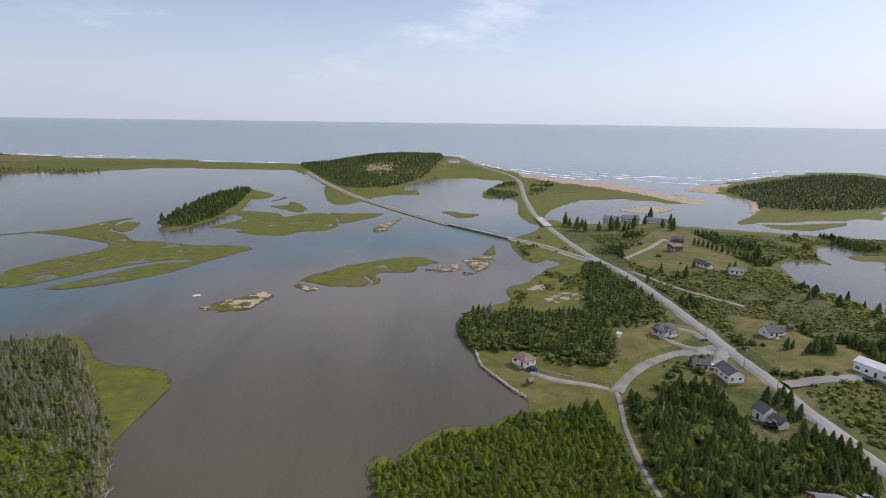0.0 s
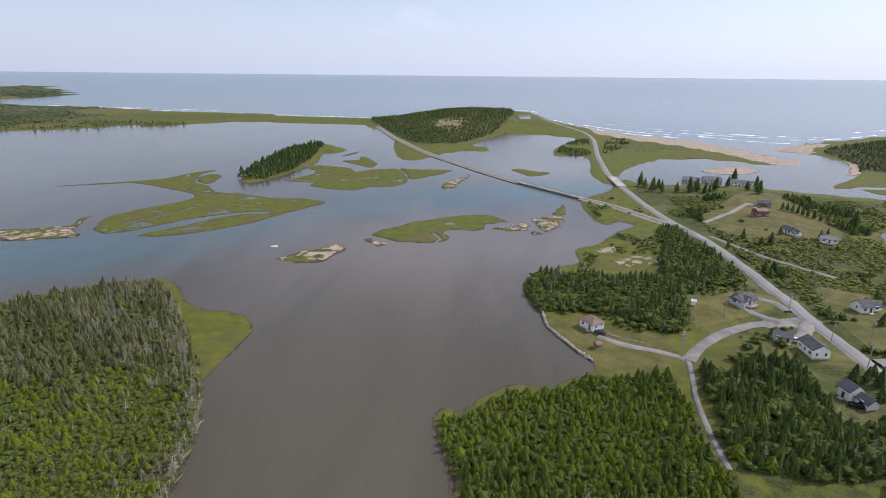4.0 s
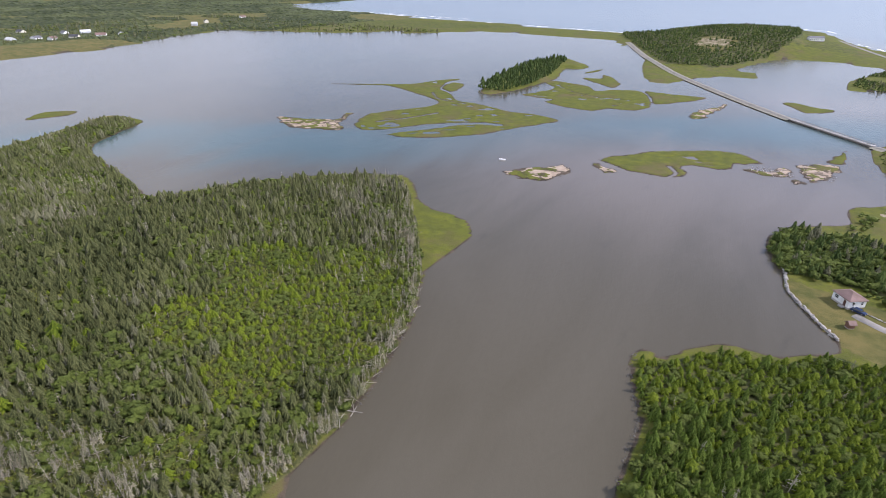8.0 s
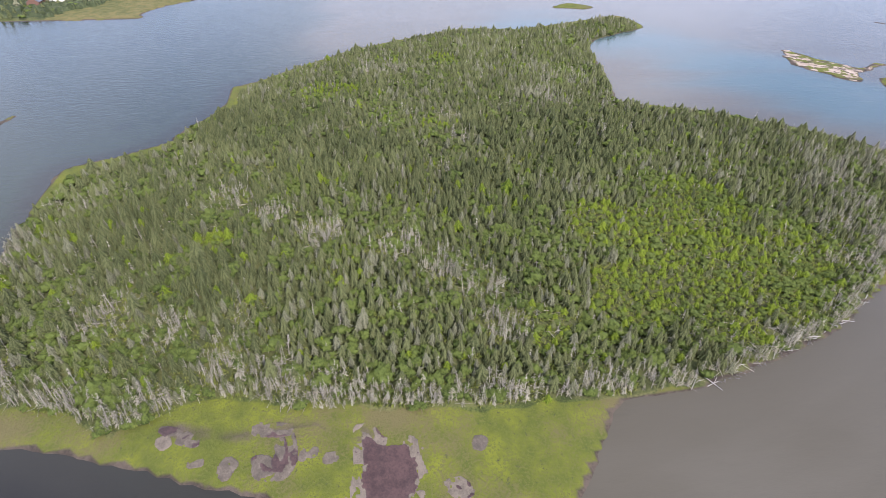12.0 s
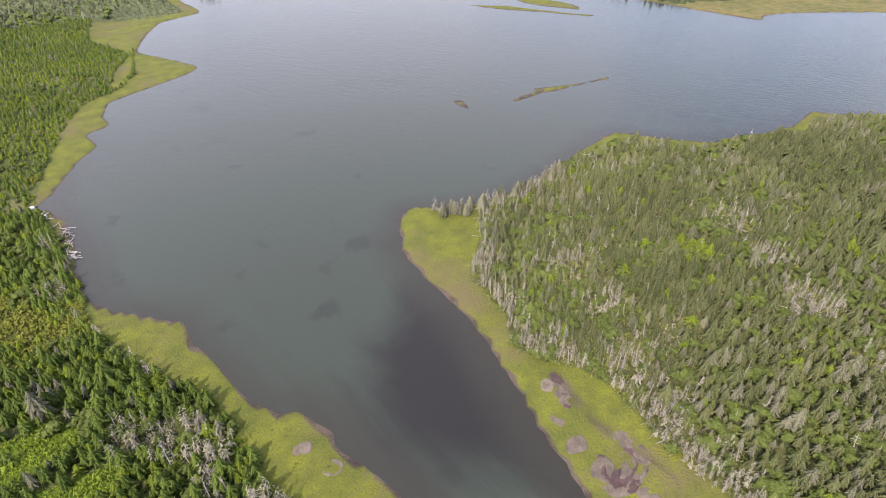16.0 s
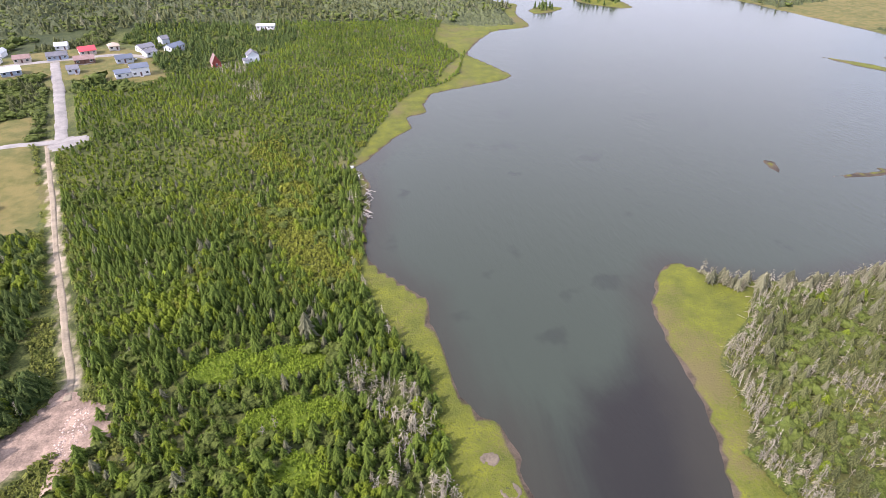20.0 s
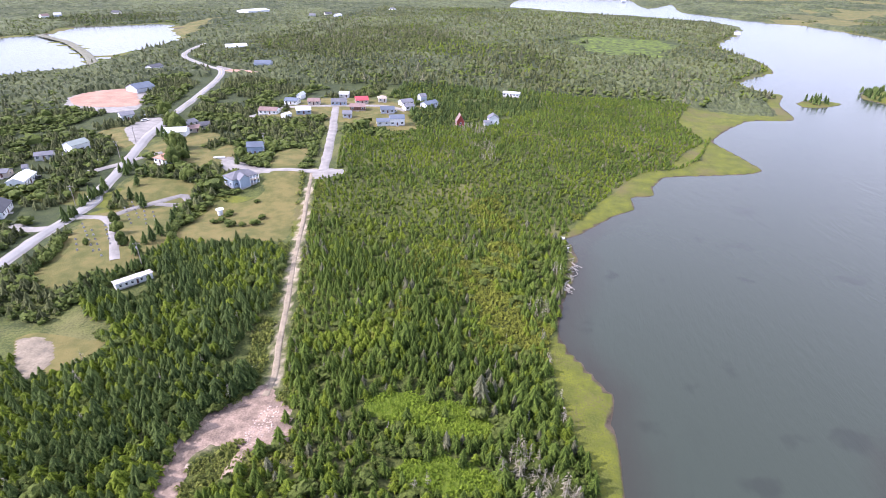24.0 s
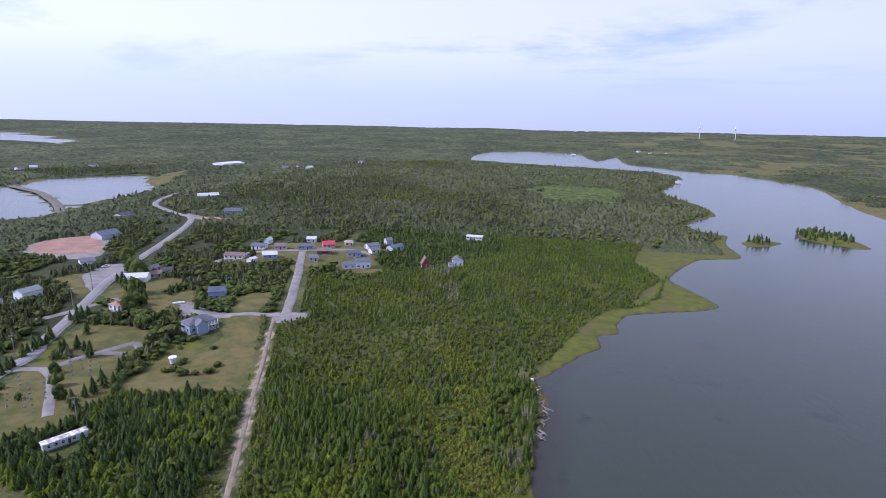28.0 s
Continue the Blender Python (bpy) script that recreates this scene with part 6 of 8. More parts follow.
def block(owner, L, W, wall_h, roof_h, wall, roof, cx=0.0, cy=0.0, hip=False, across=False, windows=True, door=True, base=0.35, over=0.4, sides="FBLR"):
    """One roofed block of a house, its ridge along x (or along y), centred at cx, cy in the house's frame."""
    if across:
        L, W = W, L
    hold = Matrix.Translation((cx, cy, 0)) @ pose(0, 0, 0, 0, 0, 90 if across else 0)
    bm = bmesh.new()
    box(bm, (0, 0, base / 2 - 0.6), (L - 0.1, W - 0.1, base + 1.2))
    f = part("foundation", bm, CONCRETE, owner)
    f.matrix_local = hold
    bm = bmesh.new()
    h = base + wall_h
    t = 0.15
    if hip:
        box(bm, (0, 0, base + wall_h / 2), (L, W, wall_h))
    else:
        ring = [(-W / 2, base), (W / 2, base), (W / 2, h), (0, h + roof_h), (-W / 2, h)]
        a = [bm.verts.new((-L / 2, p, q)) for p, q in ring]
        b = [bm.verts.new((L / 2, p, q)) for p, q in ring]
        bm.faces.new(a[::-1])
        bm.faces.new(b)
        for k in range(5):
            bm.faces.new((a[k], a[(k + 1) % 5], b[(k + 1) % 5], b[k]))
        bm.normal_update()
        bmesh.ops.recalc_face_normals(bm, faces=bm.faces)
    part("wall", bm, wall, owner).matrix_local = hold
    bm = bmesh.new()
    run = W / 2 + over
    drop = roof_h * over / (W / 2)
    if hip:
        inset = min(W / 2, L / 2 - 0.4)
        lo = [bm.verts.new((sx * (L / 2 + over), sy * run, h - drop + dz)) for dz in (0.02, 0.2) for sx, sy in ((-1, -1), (1, -1), (1, 1), (-1, 1))]
        r1, r2 = bm.verts.new((-L / 2 + inset, 0, h + roof_h)), bm.verts.new((L / 2 - inset, 0, h + roof_h))
        bm.faces.new(lo[3::-1])
        for k in range(4):
            bm.faces.new((lo[k], lo[(k + 1) % 4], lo[4 + (k + 1) % 4], lo[4 + k]))
        bm.faces.new((lo[4], lo[5], r2, r1))
        bm.faces.new((lo[5], lo[6], r2))
        bm.faces.new((lo[6], lo[7], r1, r2))
        bm.faces.new((lo[7], lo[4], r1))
    else:
        ring = [(-run, h - drop + 0.02), (0, h + roof_h + 0.02), (run, h - drop + 0.02), (run, h - drop + 0.22), (0, h + roof_h + 0.24), (-run, h - drop + 0.22)]
        a = [bm.verts.new((-L / 2 - over * 0.8, p, q)) for p, q in ring]
        b = [bm.verts.new((L / 2 + over * 0.8, p, q)) for p, q in ring]
        bm.faces.new((a[0], a[1], a[4], a[5]))
        bm.faces.new((a[1], a[2], a[3], a[4]))
        bm.faces.new((b[5], b[4], b[1], b[0]))
        bm.faces.new((b[4], b[3], b[2], b[1]))
        for k in range(6):
            bm.faces.new((a[k], b[k], b[(k + 1) % 6], a[(k + 1) % 6]))
        bmesh.ops.recalc_face_normals(bm, faces=bm.faces)
    part("roof", bm, roof, owner).matrix_local = hold
    if not windows:
        return
    zs = [base + 1.55] + ([base + 4.2] if wall_h > 4.6 else [])
    for s, turn in (("F", 0), ("B", 180)):
        if s not in sides:
            continue
        n = max(int(L / 2.7), 1)
        for k in range(n):
            x = (k + 0.5) / n * L - L / 2
            sgn = -1 if s == "F" else 1
            for j, z in enumerate(zs):
                if door and s == "F" and j == 0 and k == n // 2:
                    bm = bmesh.new()
                    box(bm, (0, -0.04, base + 1.02), (0.95, 0.1, 2.04))
                    d = part("door", bm, DOORS, owner, "dark front door")
                    d.matrix_local = hold @ pose(x, sgn * W / 2, 0, 0, 0, turn)
                    bm = bmesh.new()
                    box(bm, (0, -0.75, base / 2 - 0.1), (1.8, 1.4, base + 0.1))
                    part("step", bm, CONCRETE, owner).matrix_local = hold @ pose(x, sgn * W / 2, 0, 0, 0, turn)
                else:
                    m = hold @ pose(x, sgn * W / 2, z, 0, 0, turn)
                    a, b2 = window_meshes(1.2 if k % 2 else 1.6, 1.2)
                    win = share("window", a, owner, m)
                    share("pane", b2, win, Matrix.Identity(4))
    for s, turn in (("L", -90), ("R", 90)):
        if s not in sides:
            continue
        for y in ((-W / 4, W / 4) if W > 6 else (0,)):
            for z in zs:
                a, b2 = window_meshes(1.0, 1.2)
                win = share("window", a, owner, hold @ pose((-1 if s == "L" else 1) * L / 2, y, z, 0, 0, turn))
                share("pane", b2, win, Matrix.Identity(4))


def chimney(owner, x, y, top, mat=None):
    bm = bmesh.new()
    box(bm, (x, y, top - 1.4), (0.8, 0.8, 3.0))
    box(bm, (x, y, top + 0.15), (0.95, 0.95, 0.2))
    part("chimney", bm, mat or BRICK, owner)


def deck(owner, x, y, sx, sy, z, rail=True):
    bm = bmesh.new()
    n = int(sx / 0.3)
    for k in range(n):
        box(bm, (x - sx / 2 + (k + 0.5) * sx / n, y, z), (sx / n - 0.03, sy, 0.06))
    for px in (-sx / 2 + 0.15, 0, sx / 2 - 0.15):
        box(bm, (x + px, y - sy / 2 + 0.15, z / 2 - 0.3), (0.14, 0.14, z + 0.6))
    part("deck", bm, DECK, owner, "grey weathered wooden deck")
    if rail:
        bm = bmesh.new()
        y0 = y - sy / 2 + 0.08
        box(bm, (x, y0, z + 0.95), (sx, 0.08, 0.08))
        for k in range(int(sx / 0.35) + 1):
            box(bm, (x - sx / 2 + k * 0.35, y0, z + 0.5), (0.05, 0.05, 0.9))
        part("railing", bm, TRIM, owner, "white railing")


def house(x, y, yaw, L, W, wall_h=2.7, roof_h=1.9, wall="white", roof="dark", label="", hip=False, across=False, stack=False, porch=False, wing=None, group="houses", category="house", name="house", veranda=False, windows=True, sides="FBLR", z=None):
    """A house with its front along the local -y. wing: (dx, dy, length, depth, wall height) of a lower block."""
    zs = [ground_z(x + dx, y + dy) for dx, dy in ((0, 0), (-3, 0), (3, 0), (0, -3), (0, 3))]
    h = thing(name, x, y, yaw, z=max(zs) - 0.05 if z is None else z, label=label, category=category, group=group)
    block(h, L, W, wall_h, roof_h, WALLS[wall], ROOFS[roof], hip=hip, across=across, windows=windows, sides=sides)
    if wing:
        dx, dy, l, w, wh = wing
        block(h, l, w, wh, 1.4, WALLS[wall], ROOFS[roof], dx, dy, door=False, sides="FB")
    if stack:
        chimney(h, L * 0.22, W * 0.1, 0.35 + wall_h + roof_h + 0.7)
    if veranda:
        # two white storeys of posts and rails along the front and a cross gable over the middle
        block(h, 5.0, 4.0, wall_h, 2.0, WALLS[wall], ROOFS[roof], -1.5, -W / 2 - 0.6, across=True, door=False, sides="R")
        for zz in (0.5, 2.9):
            deck(h, L * 0.22, -W / 2 - 1.2, L * 0.5, 2.4, zz)
        for k in range(5):
            bm = bmesh.new()
            box(bm, (L * 0.22 - L * 0.24 + k * L * 0.12, -W / 2 - 2.3, 2.45), (0.22, 0.22, 4.9))
            part("veranda_post", bm, TRIM, h, "white veranda post")
    if porch:
        deck(h, 0, -W / 2 - 1.3, L * 0.55, 2.4, 0.7)
    return h


PAINTS = {"white": (0.75, 0.75, 0.75), "black": (0.015, 0.016, 0.02), "navy": (0.02, 0.035, 0.09), "silver": (0.45, 0.46, 0.48), "red": (0.35, 0.03, 0.03), "grey": (0.16, 0.17, 0.18)}
PAINTS = {k: material(k + "_car_paint", v, 0.25, 0.1, spread=0.05, grain=2, spec=0.6) for k, v in PAINTS.items()}
CAR_PARTS = {}


def car(x, y, yaw, paint="white", truck=False, z=None):
    c = thing("pickup_truck" if truck else "car", x, y, yaw, z=ground_z(x, y) + 0.2 if z is None else z, label=paint + (" pickup truck parked by the house" if truck else " car parked on the gravel drive"), category="truck" if truck else "car", group="parked vehicles")
    L, W = (5.4, 1.95) if truck else (4.6, 1.8)
    bm = bmesh.new()
    box(bm, (0, 0, 0.62), (L, W, 0.62))
    bevelled(bm, 0.12, 2)
    part("body", bm, PAINTS[paint], c)
    bm = bmesh.new()
    cx = 0.35 if truck else -0.2
    box(bm, (cx, 0, 1.2), (2.1 if truck else 2.7, W - 0.15, 0.6), taper=0.78)
    bevelled(bm, 0.06)
    part("cabin_glass", bm, GLASS, c, "dark tinted windows")
    bm = bmesh.new()
    box(bm, (cx, 0, 1.53), (1.7 if truck else 2.15, W - 0.5, 0.08))
    bevelled(bm, 0.03)
    part("car_roof", bm, PAINTS[paint], c)
    if truck:
        bm = bmesh.new()
        for sy in (-W / 2 + 0.08, W / 2 - 0.08):
            box(bm, (-1.65, sy, 1.05), (1.9, 0.1, 0.35))
        box(bm, (-2.6, 0, 1.05), (0.1, W - 0.1, 0.35))
        part("truck_bed", bm, PAINTS[paint], c)
    if "wheel" not in CAR_PARTS:
        bm = bmesh.new()
        rod(bm, (0, -0.11, 0), (0, 0.11, 0), 0.34, 0.34, 12)
        bevelled(bm, 0.03)
        w = bpy.data.meshes.new("wheel")
        bm.to_mesh(w)
        bm.free()
        w.materials.append(RUBBER)
        bm = bmesh.new()
        rod(bm, (0, -0.13, 0), (0, 0.13, 0), 0.2, 0.2, 10)
        q = bpy.data.meshes.new("rim")
        bm.to_mesh(q)
        bm.free()
        q.materials.append(STEEL)
        bm = bmesh.new()
        box(bm, (0, 0, 0), (0.08, 0.34, 0.14))
        l = bpy.data.meshes.new("headlight")
        bm.to_mesh(l)
        bm.free()
        l.materials.append(TRIM)
        CAR_PARTS["wheel"], CAR_PARTS["rim"], CAR_PARTS["headlight"] = w, q, l
    for sx in (-L * 0.31, L * 0.31):
        for sy in (-W / 2 + 0.08, W / 2 - 0.08):
            w = share("wheel", CAR_PARTS["wheel"], c, pose(sx, sy, 0.34))
            share("rim", CAR_PARTS["rim"], w, Matrix.Identity(4))
    for sy in (-W / 2 + 0.3, W / 2 - 0.3):
        share("headlight", CAR_PARTS["headlight"], c, pose(L / 2 - 0.02, sy, 0.72))
    return c


def pole(x, y, yaw, tall=10.0, lamp=False):
    p = thing("utility_pole", x, y, yaw, label="weathered wooden utility pole with a crossarm" + (" and a street lamp" if lamp else ""), category="pole", group="utility poles")
    bm = bmesh.new()
    rod(bm, (0, 0, -0.5), (0, 0, tall), 0.17, 0.11, 7)
    part("shaft", bm, POLE_WOOD, p)
    bm = bmesh.new()
    box(bm, (0, 0.14, tall - 0.6), (2.4, 0.12, 0.14))
    part("crossarm", bm, POLE_WOOD, p)
    for dx in (-1.05, -0.35, 0.35, 1.05):
        bm = bmesh.new()
        rod(bm, (dx, 0.14, tall - 0.53), (dx, 0.14, tall - 0.3), 0.05, 0.04, 6)
        part("insulator", bm, TRIM, p)
    bm = bmesh.new()
    rod(bm, (0.3, -0.05, tall - 2.6), (0.3, -0.05, tall - 1.7), 0.24, 0.24, 8)
    part("transformer", bm, STEEL, p)
    if lamp:
        bm = bmesh.new()
        rod(bm, (0, 0, tall - 1.8), (1.6, 0, tall - 1.4), 0.04, 0.03, 5)
        box(bm, (1.8, 0, tall - 1.42), (0.6, 0.22, 0.12))
        part("street_lamp", bm, STEEL, p)
    return p


LONE = {}


def tree(x, y, kind="spruce", tall=7.0, wide=1.0, z=None):
    """A tree that stands alone: trunk and crown."""
    r = np.random.RandomState(int(abs(x * 13 + y * 7)) % 1000)
    key = (kind, int(r.randint(0, 4)))
    if key not in LONE:
        if kind == "spruce":
            co, tri, slot, tone = spruce_form(100 + key[1], 9, 7, 0.25)
        elif kind == "bush":
            co, tri, slot, tone = leaf_form(120 + key[1], 5, 60, 0.08, 0.75)
        else:
            co, tri, slot, tone = leaf_form(140 + key[1], 9, 160, 0.05, 1.0)
        out = []
        for s, m in ((1, BARK), (0, {"spruce": SPRUCE, "bush": LEAF}.get(kind, LEAF))):
            me = bpy.data.meshes.new("trunk" if s else "crown")
            used, faces = np.unique(tri[slot == s], return_inverse=True)
            fill_mesh(me, co[used], faces.reshape(-1, 3), False)
            a = me.attributes.new("shade", "FLOAT", "POINT")
            # own shade of the tree plus the form's painted light and dark
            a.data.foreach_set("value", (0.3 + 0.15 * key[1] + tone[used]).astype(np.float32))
            me.materials.append(m)
            out.append(me)
        LONE[key] = out
    words = {"spruce": ("spruce_tree", "dark green spruce standing in the open", "tree", "lone spruces"), "bush": ("bush", "round green bush on the grass", "bush", "garden bushes"), "leaf": ("broadleaf_tree", "leafy light green broadleaf tree", "tree", "broadleaf trees")}[kind]
    t = thing(words[0], x, y, 0, z=ground_z(x, y) - 0.05 if z is None else z, label=words[1], category=words[2], group=words[3])
    t.matrix_basis = t.matrix_basis @ pose(0, 0, 0, 0, 0, r.uniform(0, 360)) @ Matrix.Diagonal((tall * wide, tall * wide, tall, 1))
    share("trunk", LONE[key][0], t, Matrix.Identity(4))
    share("crown", LONE[key][1], t, Matrix.Identity(4))
    return t


def along(points, step):
    """Even places along a line, with its heading."""
    p = np.array(points, float)
    s = np.r_[0, np.cumsum(np.hypot(*np.diff(p, axis=0).T))]
    for d in np.arange(step / 2, s[-1], step):
        x, y = np.interp(d, s, p[:, 0]), np.interp(d, s, p[:, 1])
        k = min(np.searchsorted(s, d), len(p) - 1)
        yield x, y, math.degrees(math.atan2(p[k][1] - p[k - 1][1], p[k][0] - p[k - 1][0]))


# ---- graves ----
GRANITE = material("grave_granite", (0.34, 0.33, 0.32), 0.6, spread=0.25, grain=5)
GRAVE = []


def gravestone(x, y, yaw):
    if not GRAVE:
        bm = bmesh.new()
        prism(bm, [(-0.32, -0.08), (0.32, -0.08), (0.32, 0.08), (-0.32, 0.08)], 0.15, 0.65)
        box(bm, (0, 0, 0.7), (0.45, 0.16, 0.14), taper=0.8)
        bevelled(bm, 0.02)
        a = bpy.data.meshes.new("headstone")
        bm.to_mesh(a)
        bm.free()
        bm = bmesh.new()
        box(bm, (0, 0, 0.05), (0.8, 0.35, 0.26))
        b = bpy.data.meshes.new("plinth")
        bm.to_mesh(b)
        bm.free()
        for m in (a, b):
            m.materials.append(GRANITE)
            GRAVE.append(m)
    g = thing("gravestone", x, y, yaw + 90, label="pale granite gravestone on the mown grass", category="gravestone", group="gravestones")
    share("headstone", GRAVE[0], g, Matrix.Identity(4))
    share("plinth", GRAVE[1], g, Matrix.Identity(4))


# houses by the north shore and along the road
house(102.7, 237.5, 32, 8.8, 6.7, label='pale grey bungalow with a charcoal gabled roof', wall='grey', roof='dark', wall_h=2.56, roof_h=2.03, porch=True)
house(101.5, 236.5, -48, 6.1, 5.9, label='pale grey wing of the roadside bungalow', wall='grey', roof='dark', wall_h=2.4, roof_h=1.87)
house(34.2, 209.7, -52, 7.3, 6.3, label='white shore house with a brown hipped roof', wall='white', roof='brown', hip=True, wall_h=2.72, roof_h=1.72, stack=False)
house(110.6, 193.5, 6, 6.3, 8.9, label='white gabled house with a charcoal roof', wall='white', roof='dark', across=True, wall_h=3.2, roof_h=1.72)
house(104.2, 203.1, -16, 5.9, 4.8, label='small grey cottage with a dark roof', wall='grey', roof='dark', wall_h=2.0, roof_h=1.25)
house(108.7, 166.2, -75, 4.4, 5.2, label='white house half hidden by spruces', wall='white', roof='dark', wall_h=3.2, roof_h=1.87, wing=(5.32, 0.76, 4.56, 3.8, 1.98))
house(151.0, 236.8, 12, 5.4, 5.9, label='white farmhouse with a charcoal roof', wall='white', roof='dark', wall_h=2.56, roof_h=2.18, stack=True, wing=(5.32, 0.76, 4.56, 4.56, 1.9))
house(166.1, 245.5, -20, 2.3, 3.7, label='dark weathered garden shed in the meadow', wall='brown', roof='dark', wall_h=1.76, roof_h=0.94, category='shed', name='shed', windows=False)
house(171.7, 197.0, -65, 16.2, 7.0, label='long white house with a pale roof', wall='white', roof='white', wall_h=3.84, roof_h=1.25)
house(191.7, 437.3, -21, 9.5, 6.7, label='brown cedar house with a dark roof', wall='brown', roof='dark', wall_h=2.8, roof_h=1.72)
house(176.4, 405.0, 12, 8.6, 7.4, label='two-storey brown cedar house with decks', wall='brown', roof='brown', wall_h=4.16, roof_h=1.25)
house(176.8, 361.4, -73, 8.7, 5.5, label='white cottage with a charcoal roof', wall='white', roof='dark', wall_h=2.24, roof_h=1.72, wing=(6.08, 0.0, 4.56, 3.8, 1.75))
house(194.2, 349.5, -15, 8.6, 6.7, label='white bungalow with a grey roof', wall='white', roof='grey', wall_h=2.24, roof_h=1.56)
house(173.9, 555.6, -24, 16.5, 10.4, label='long inn building with grey roofs', wall='grey', roof='grey', wall_h=2.56, roof_h=2.65, category='inn')
house(194.4, 561.1, -6, 16.3, 11.1, label='middle block of the grey-roofed inn', wall='grey', roof='grey', wall_h=2.56, roof_h=2.81, category='inn')
house(216.6, 548.1, -34, 21.2, 9.6, label='white-walled end block of the inn', wall='white', roof='grey', wall_h=2.56, roof_h=2.34, category='inn')
house(18.5, 1102.3, 32, 24.2, 8.1, label='white house on the bare headland', wall='white', roof='grey', wall_h=4.16, roof_h=2.34)
house(99.2, 120.5, -8, 7.2, 7.4, label='red-walled house with a grey roof by the road', wall='red', roof='grey', wall_h=2.24, roof_h=1.87)
house(80.7, 233.1, -19, 1.8, 2.2, label='small white utility shed in the scrub', wall='white', roof='white', wall_h=1.76, roof_h=0.47, category='shed', name='shed', windows=False)
house(34.1, 192.5, 34, 2.0, 1.8, label='little brown garden shed on the lawn', wall='brown', roof='brown', wall_h=1.52, roof_h=0.7, category='shed', name='shed', windows=False)

# the village in the south
house(141.3, -239.8, -122, 13.0, 8.9, label='large grey-blue house with white verandas', wall='blue', roof='grey', wall_h=4.23, roof_h=2.38, hip=True, porch=False, veranda=True)
house(155.1, -281.0, -160, 8.4, 6.8, label='grey-blue garage house with a slate roof', wall='blue', roof='blue', wall_h=4.6, roof_h=1.87)
house(191.2, -253.1, 168, 8.4, 8.5, label='white bungalow with a faded orange roof', wall='white', roof='orange', wall_h=2.76, roof_h=1.7, hip=True)
house(216.1, -298.0, -159, 13.0, 8.5, label='long white arched storage hall', wall='white', roof='white', wall_h=2.76, roof_h=1.87, windows=False, category='hall', name='hall')
house(255.7, -263.9, -103, 10.7, 7.6, label='white house with a grey-green roof', wall='white', roof='green', wall_h=4.42, roof_h=1.7)
house(265.2, -251.0, -142, 8.7, 6.8, label='long low house with a grey roof', wall='cream', roof='grey', wall_h=2.39, roof_h=1.19)
house(246.2, -217.7, -67, 14.0, 7.6, label='white house with a pale grey roof', wall='white', roof='white', wall_h=2.94, roof_h=1.7)
house(258.6, -232.1, -143, 2.2, 4.2, label='small grey shed behind a house', wall='grey', roof='grey', wall_h=2.21, roof_h=1.19, windows=False, category='shed', name='shed')
house(263.1, -224.1, -159, 5.2, 6.0, label='low tan house with a grey roof', wall='tan', roof='grey', wall_h=2.3, roof_h=1.19)
house(224.4, -184.4, -58, 13.9, 6.8, label='white roadside house with a dark grey roof', wall='white', roof='dark', wall_h=2.94, roof_h=1.87)
house(226.4, -325.1, -101, 9.9, 6.8, label='white bungalow with a grey roof among trees', wall='white', roof='grey', wall_h=2.58, roof_h=1.7)
house(212.8, -321.7, -143, 6.7, 6.8, label='white bungalow with a dark roof', wall='cream', roof='dark', wall_h=2.58, roof_h=1.53)
house(213.0, -310.2, -138, 7.7, 6.8, label='low house with a brown roof', wall='tan', roof='brown', wall_h=2.39, roof_h=1.36)
house(183.8, -390.4, -179, 9.9, 6.8, label='white bungalow with a slate roof', group='houses of the subdivision', wall='white', roof='blue', roof_h=1.61, wall_h=2.48)
house(187.6, -413.9, -178, 3.6, 9.3, label='white arched garage with a wide door', group='houses of the subdivision', wall='white', roof='white', across=True, wall_h=2.94, windows=False, category='garage', name='garage', roof_h=1.61)
house(166.6, -390.5, -165, 8.6, 6.8, label='tan bungalow with a brown roof', group='houses of the subdivision', wall='tan', roof='brown', roof_h=1.61, wall_h=2.48)
house(148.5, -394.0, -164, 11.0, 6.8, label='blue bungalow with a pale roof', group='houses of the subdivision', wall='blue', roof='grey', roof_h=1.61, wall_h=2.48)
house(155.0, -422.7, -170, 7.3, 6.0, label='white house behind the street', group='houses of the subdivision', wall='white', roof='white', roof_h=1.61, wall_h=2.48)
house(134.3, -403.3, -155, 9.2, 7.6, label='bungalow with a bright red metal roof', group='houses of the subdivision', wall='tan', roof='red', roof_h=2.04, wall_h=2.48)
house(121.4, -413.4, -159, 6.1, 7.6, label='cream bungalow with a tan roof', group='houses of the subdivision', wall='cream', roof='tan', hip=True, roof_h=1.61, wall_h=2.48)
house(100.9, -406.4, -137, 9.6, 6.8, label='white bungalow with a pale roof', group='houses of the subdivision', wall='white', roof='grey', porch=True, roof_h=1.61, wall_h=2.48)
house(83.7, -409.1, -123, 11.8, 6.8, label='grey-blue bungalow with a slate roof', group='houses of the subdivision', wall='grey', roof='blue', roof_h=1.61, wall_h=2.48)
house(93.7, -428.8, -145, 5.0, 6.8, label='grey two-storey house behind the street', group='houses of the subdivision', wall='grey', roof='grey', wall_h=4.6, roof_h=1.61)
house(187.2, -360.7, -174, 12.8, 7.6, label='long bungalow with a brown roof', group='houses of the subdivision', wall='white', roof='brown', roof_h=1.61, wall_h=2.48)
house(163.4, -364.3, -153, 9.8, 7.6, label='grey bungalow with a pale roof', group='houses of the subdivision', wall='blue', roof='white', roof_h=1.61, wall_h=2.48)
house(170.0, -351.0, -111, 5.8, 4.2, label='white garden shed behind the house', group='houses of the subdivision', wall='white', roof='white', wall_h=2.02, roof_h=0.85, windows=False, category='shed', name='shed')
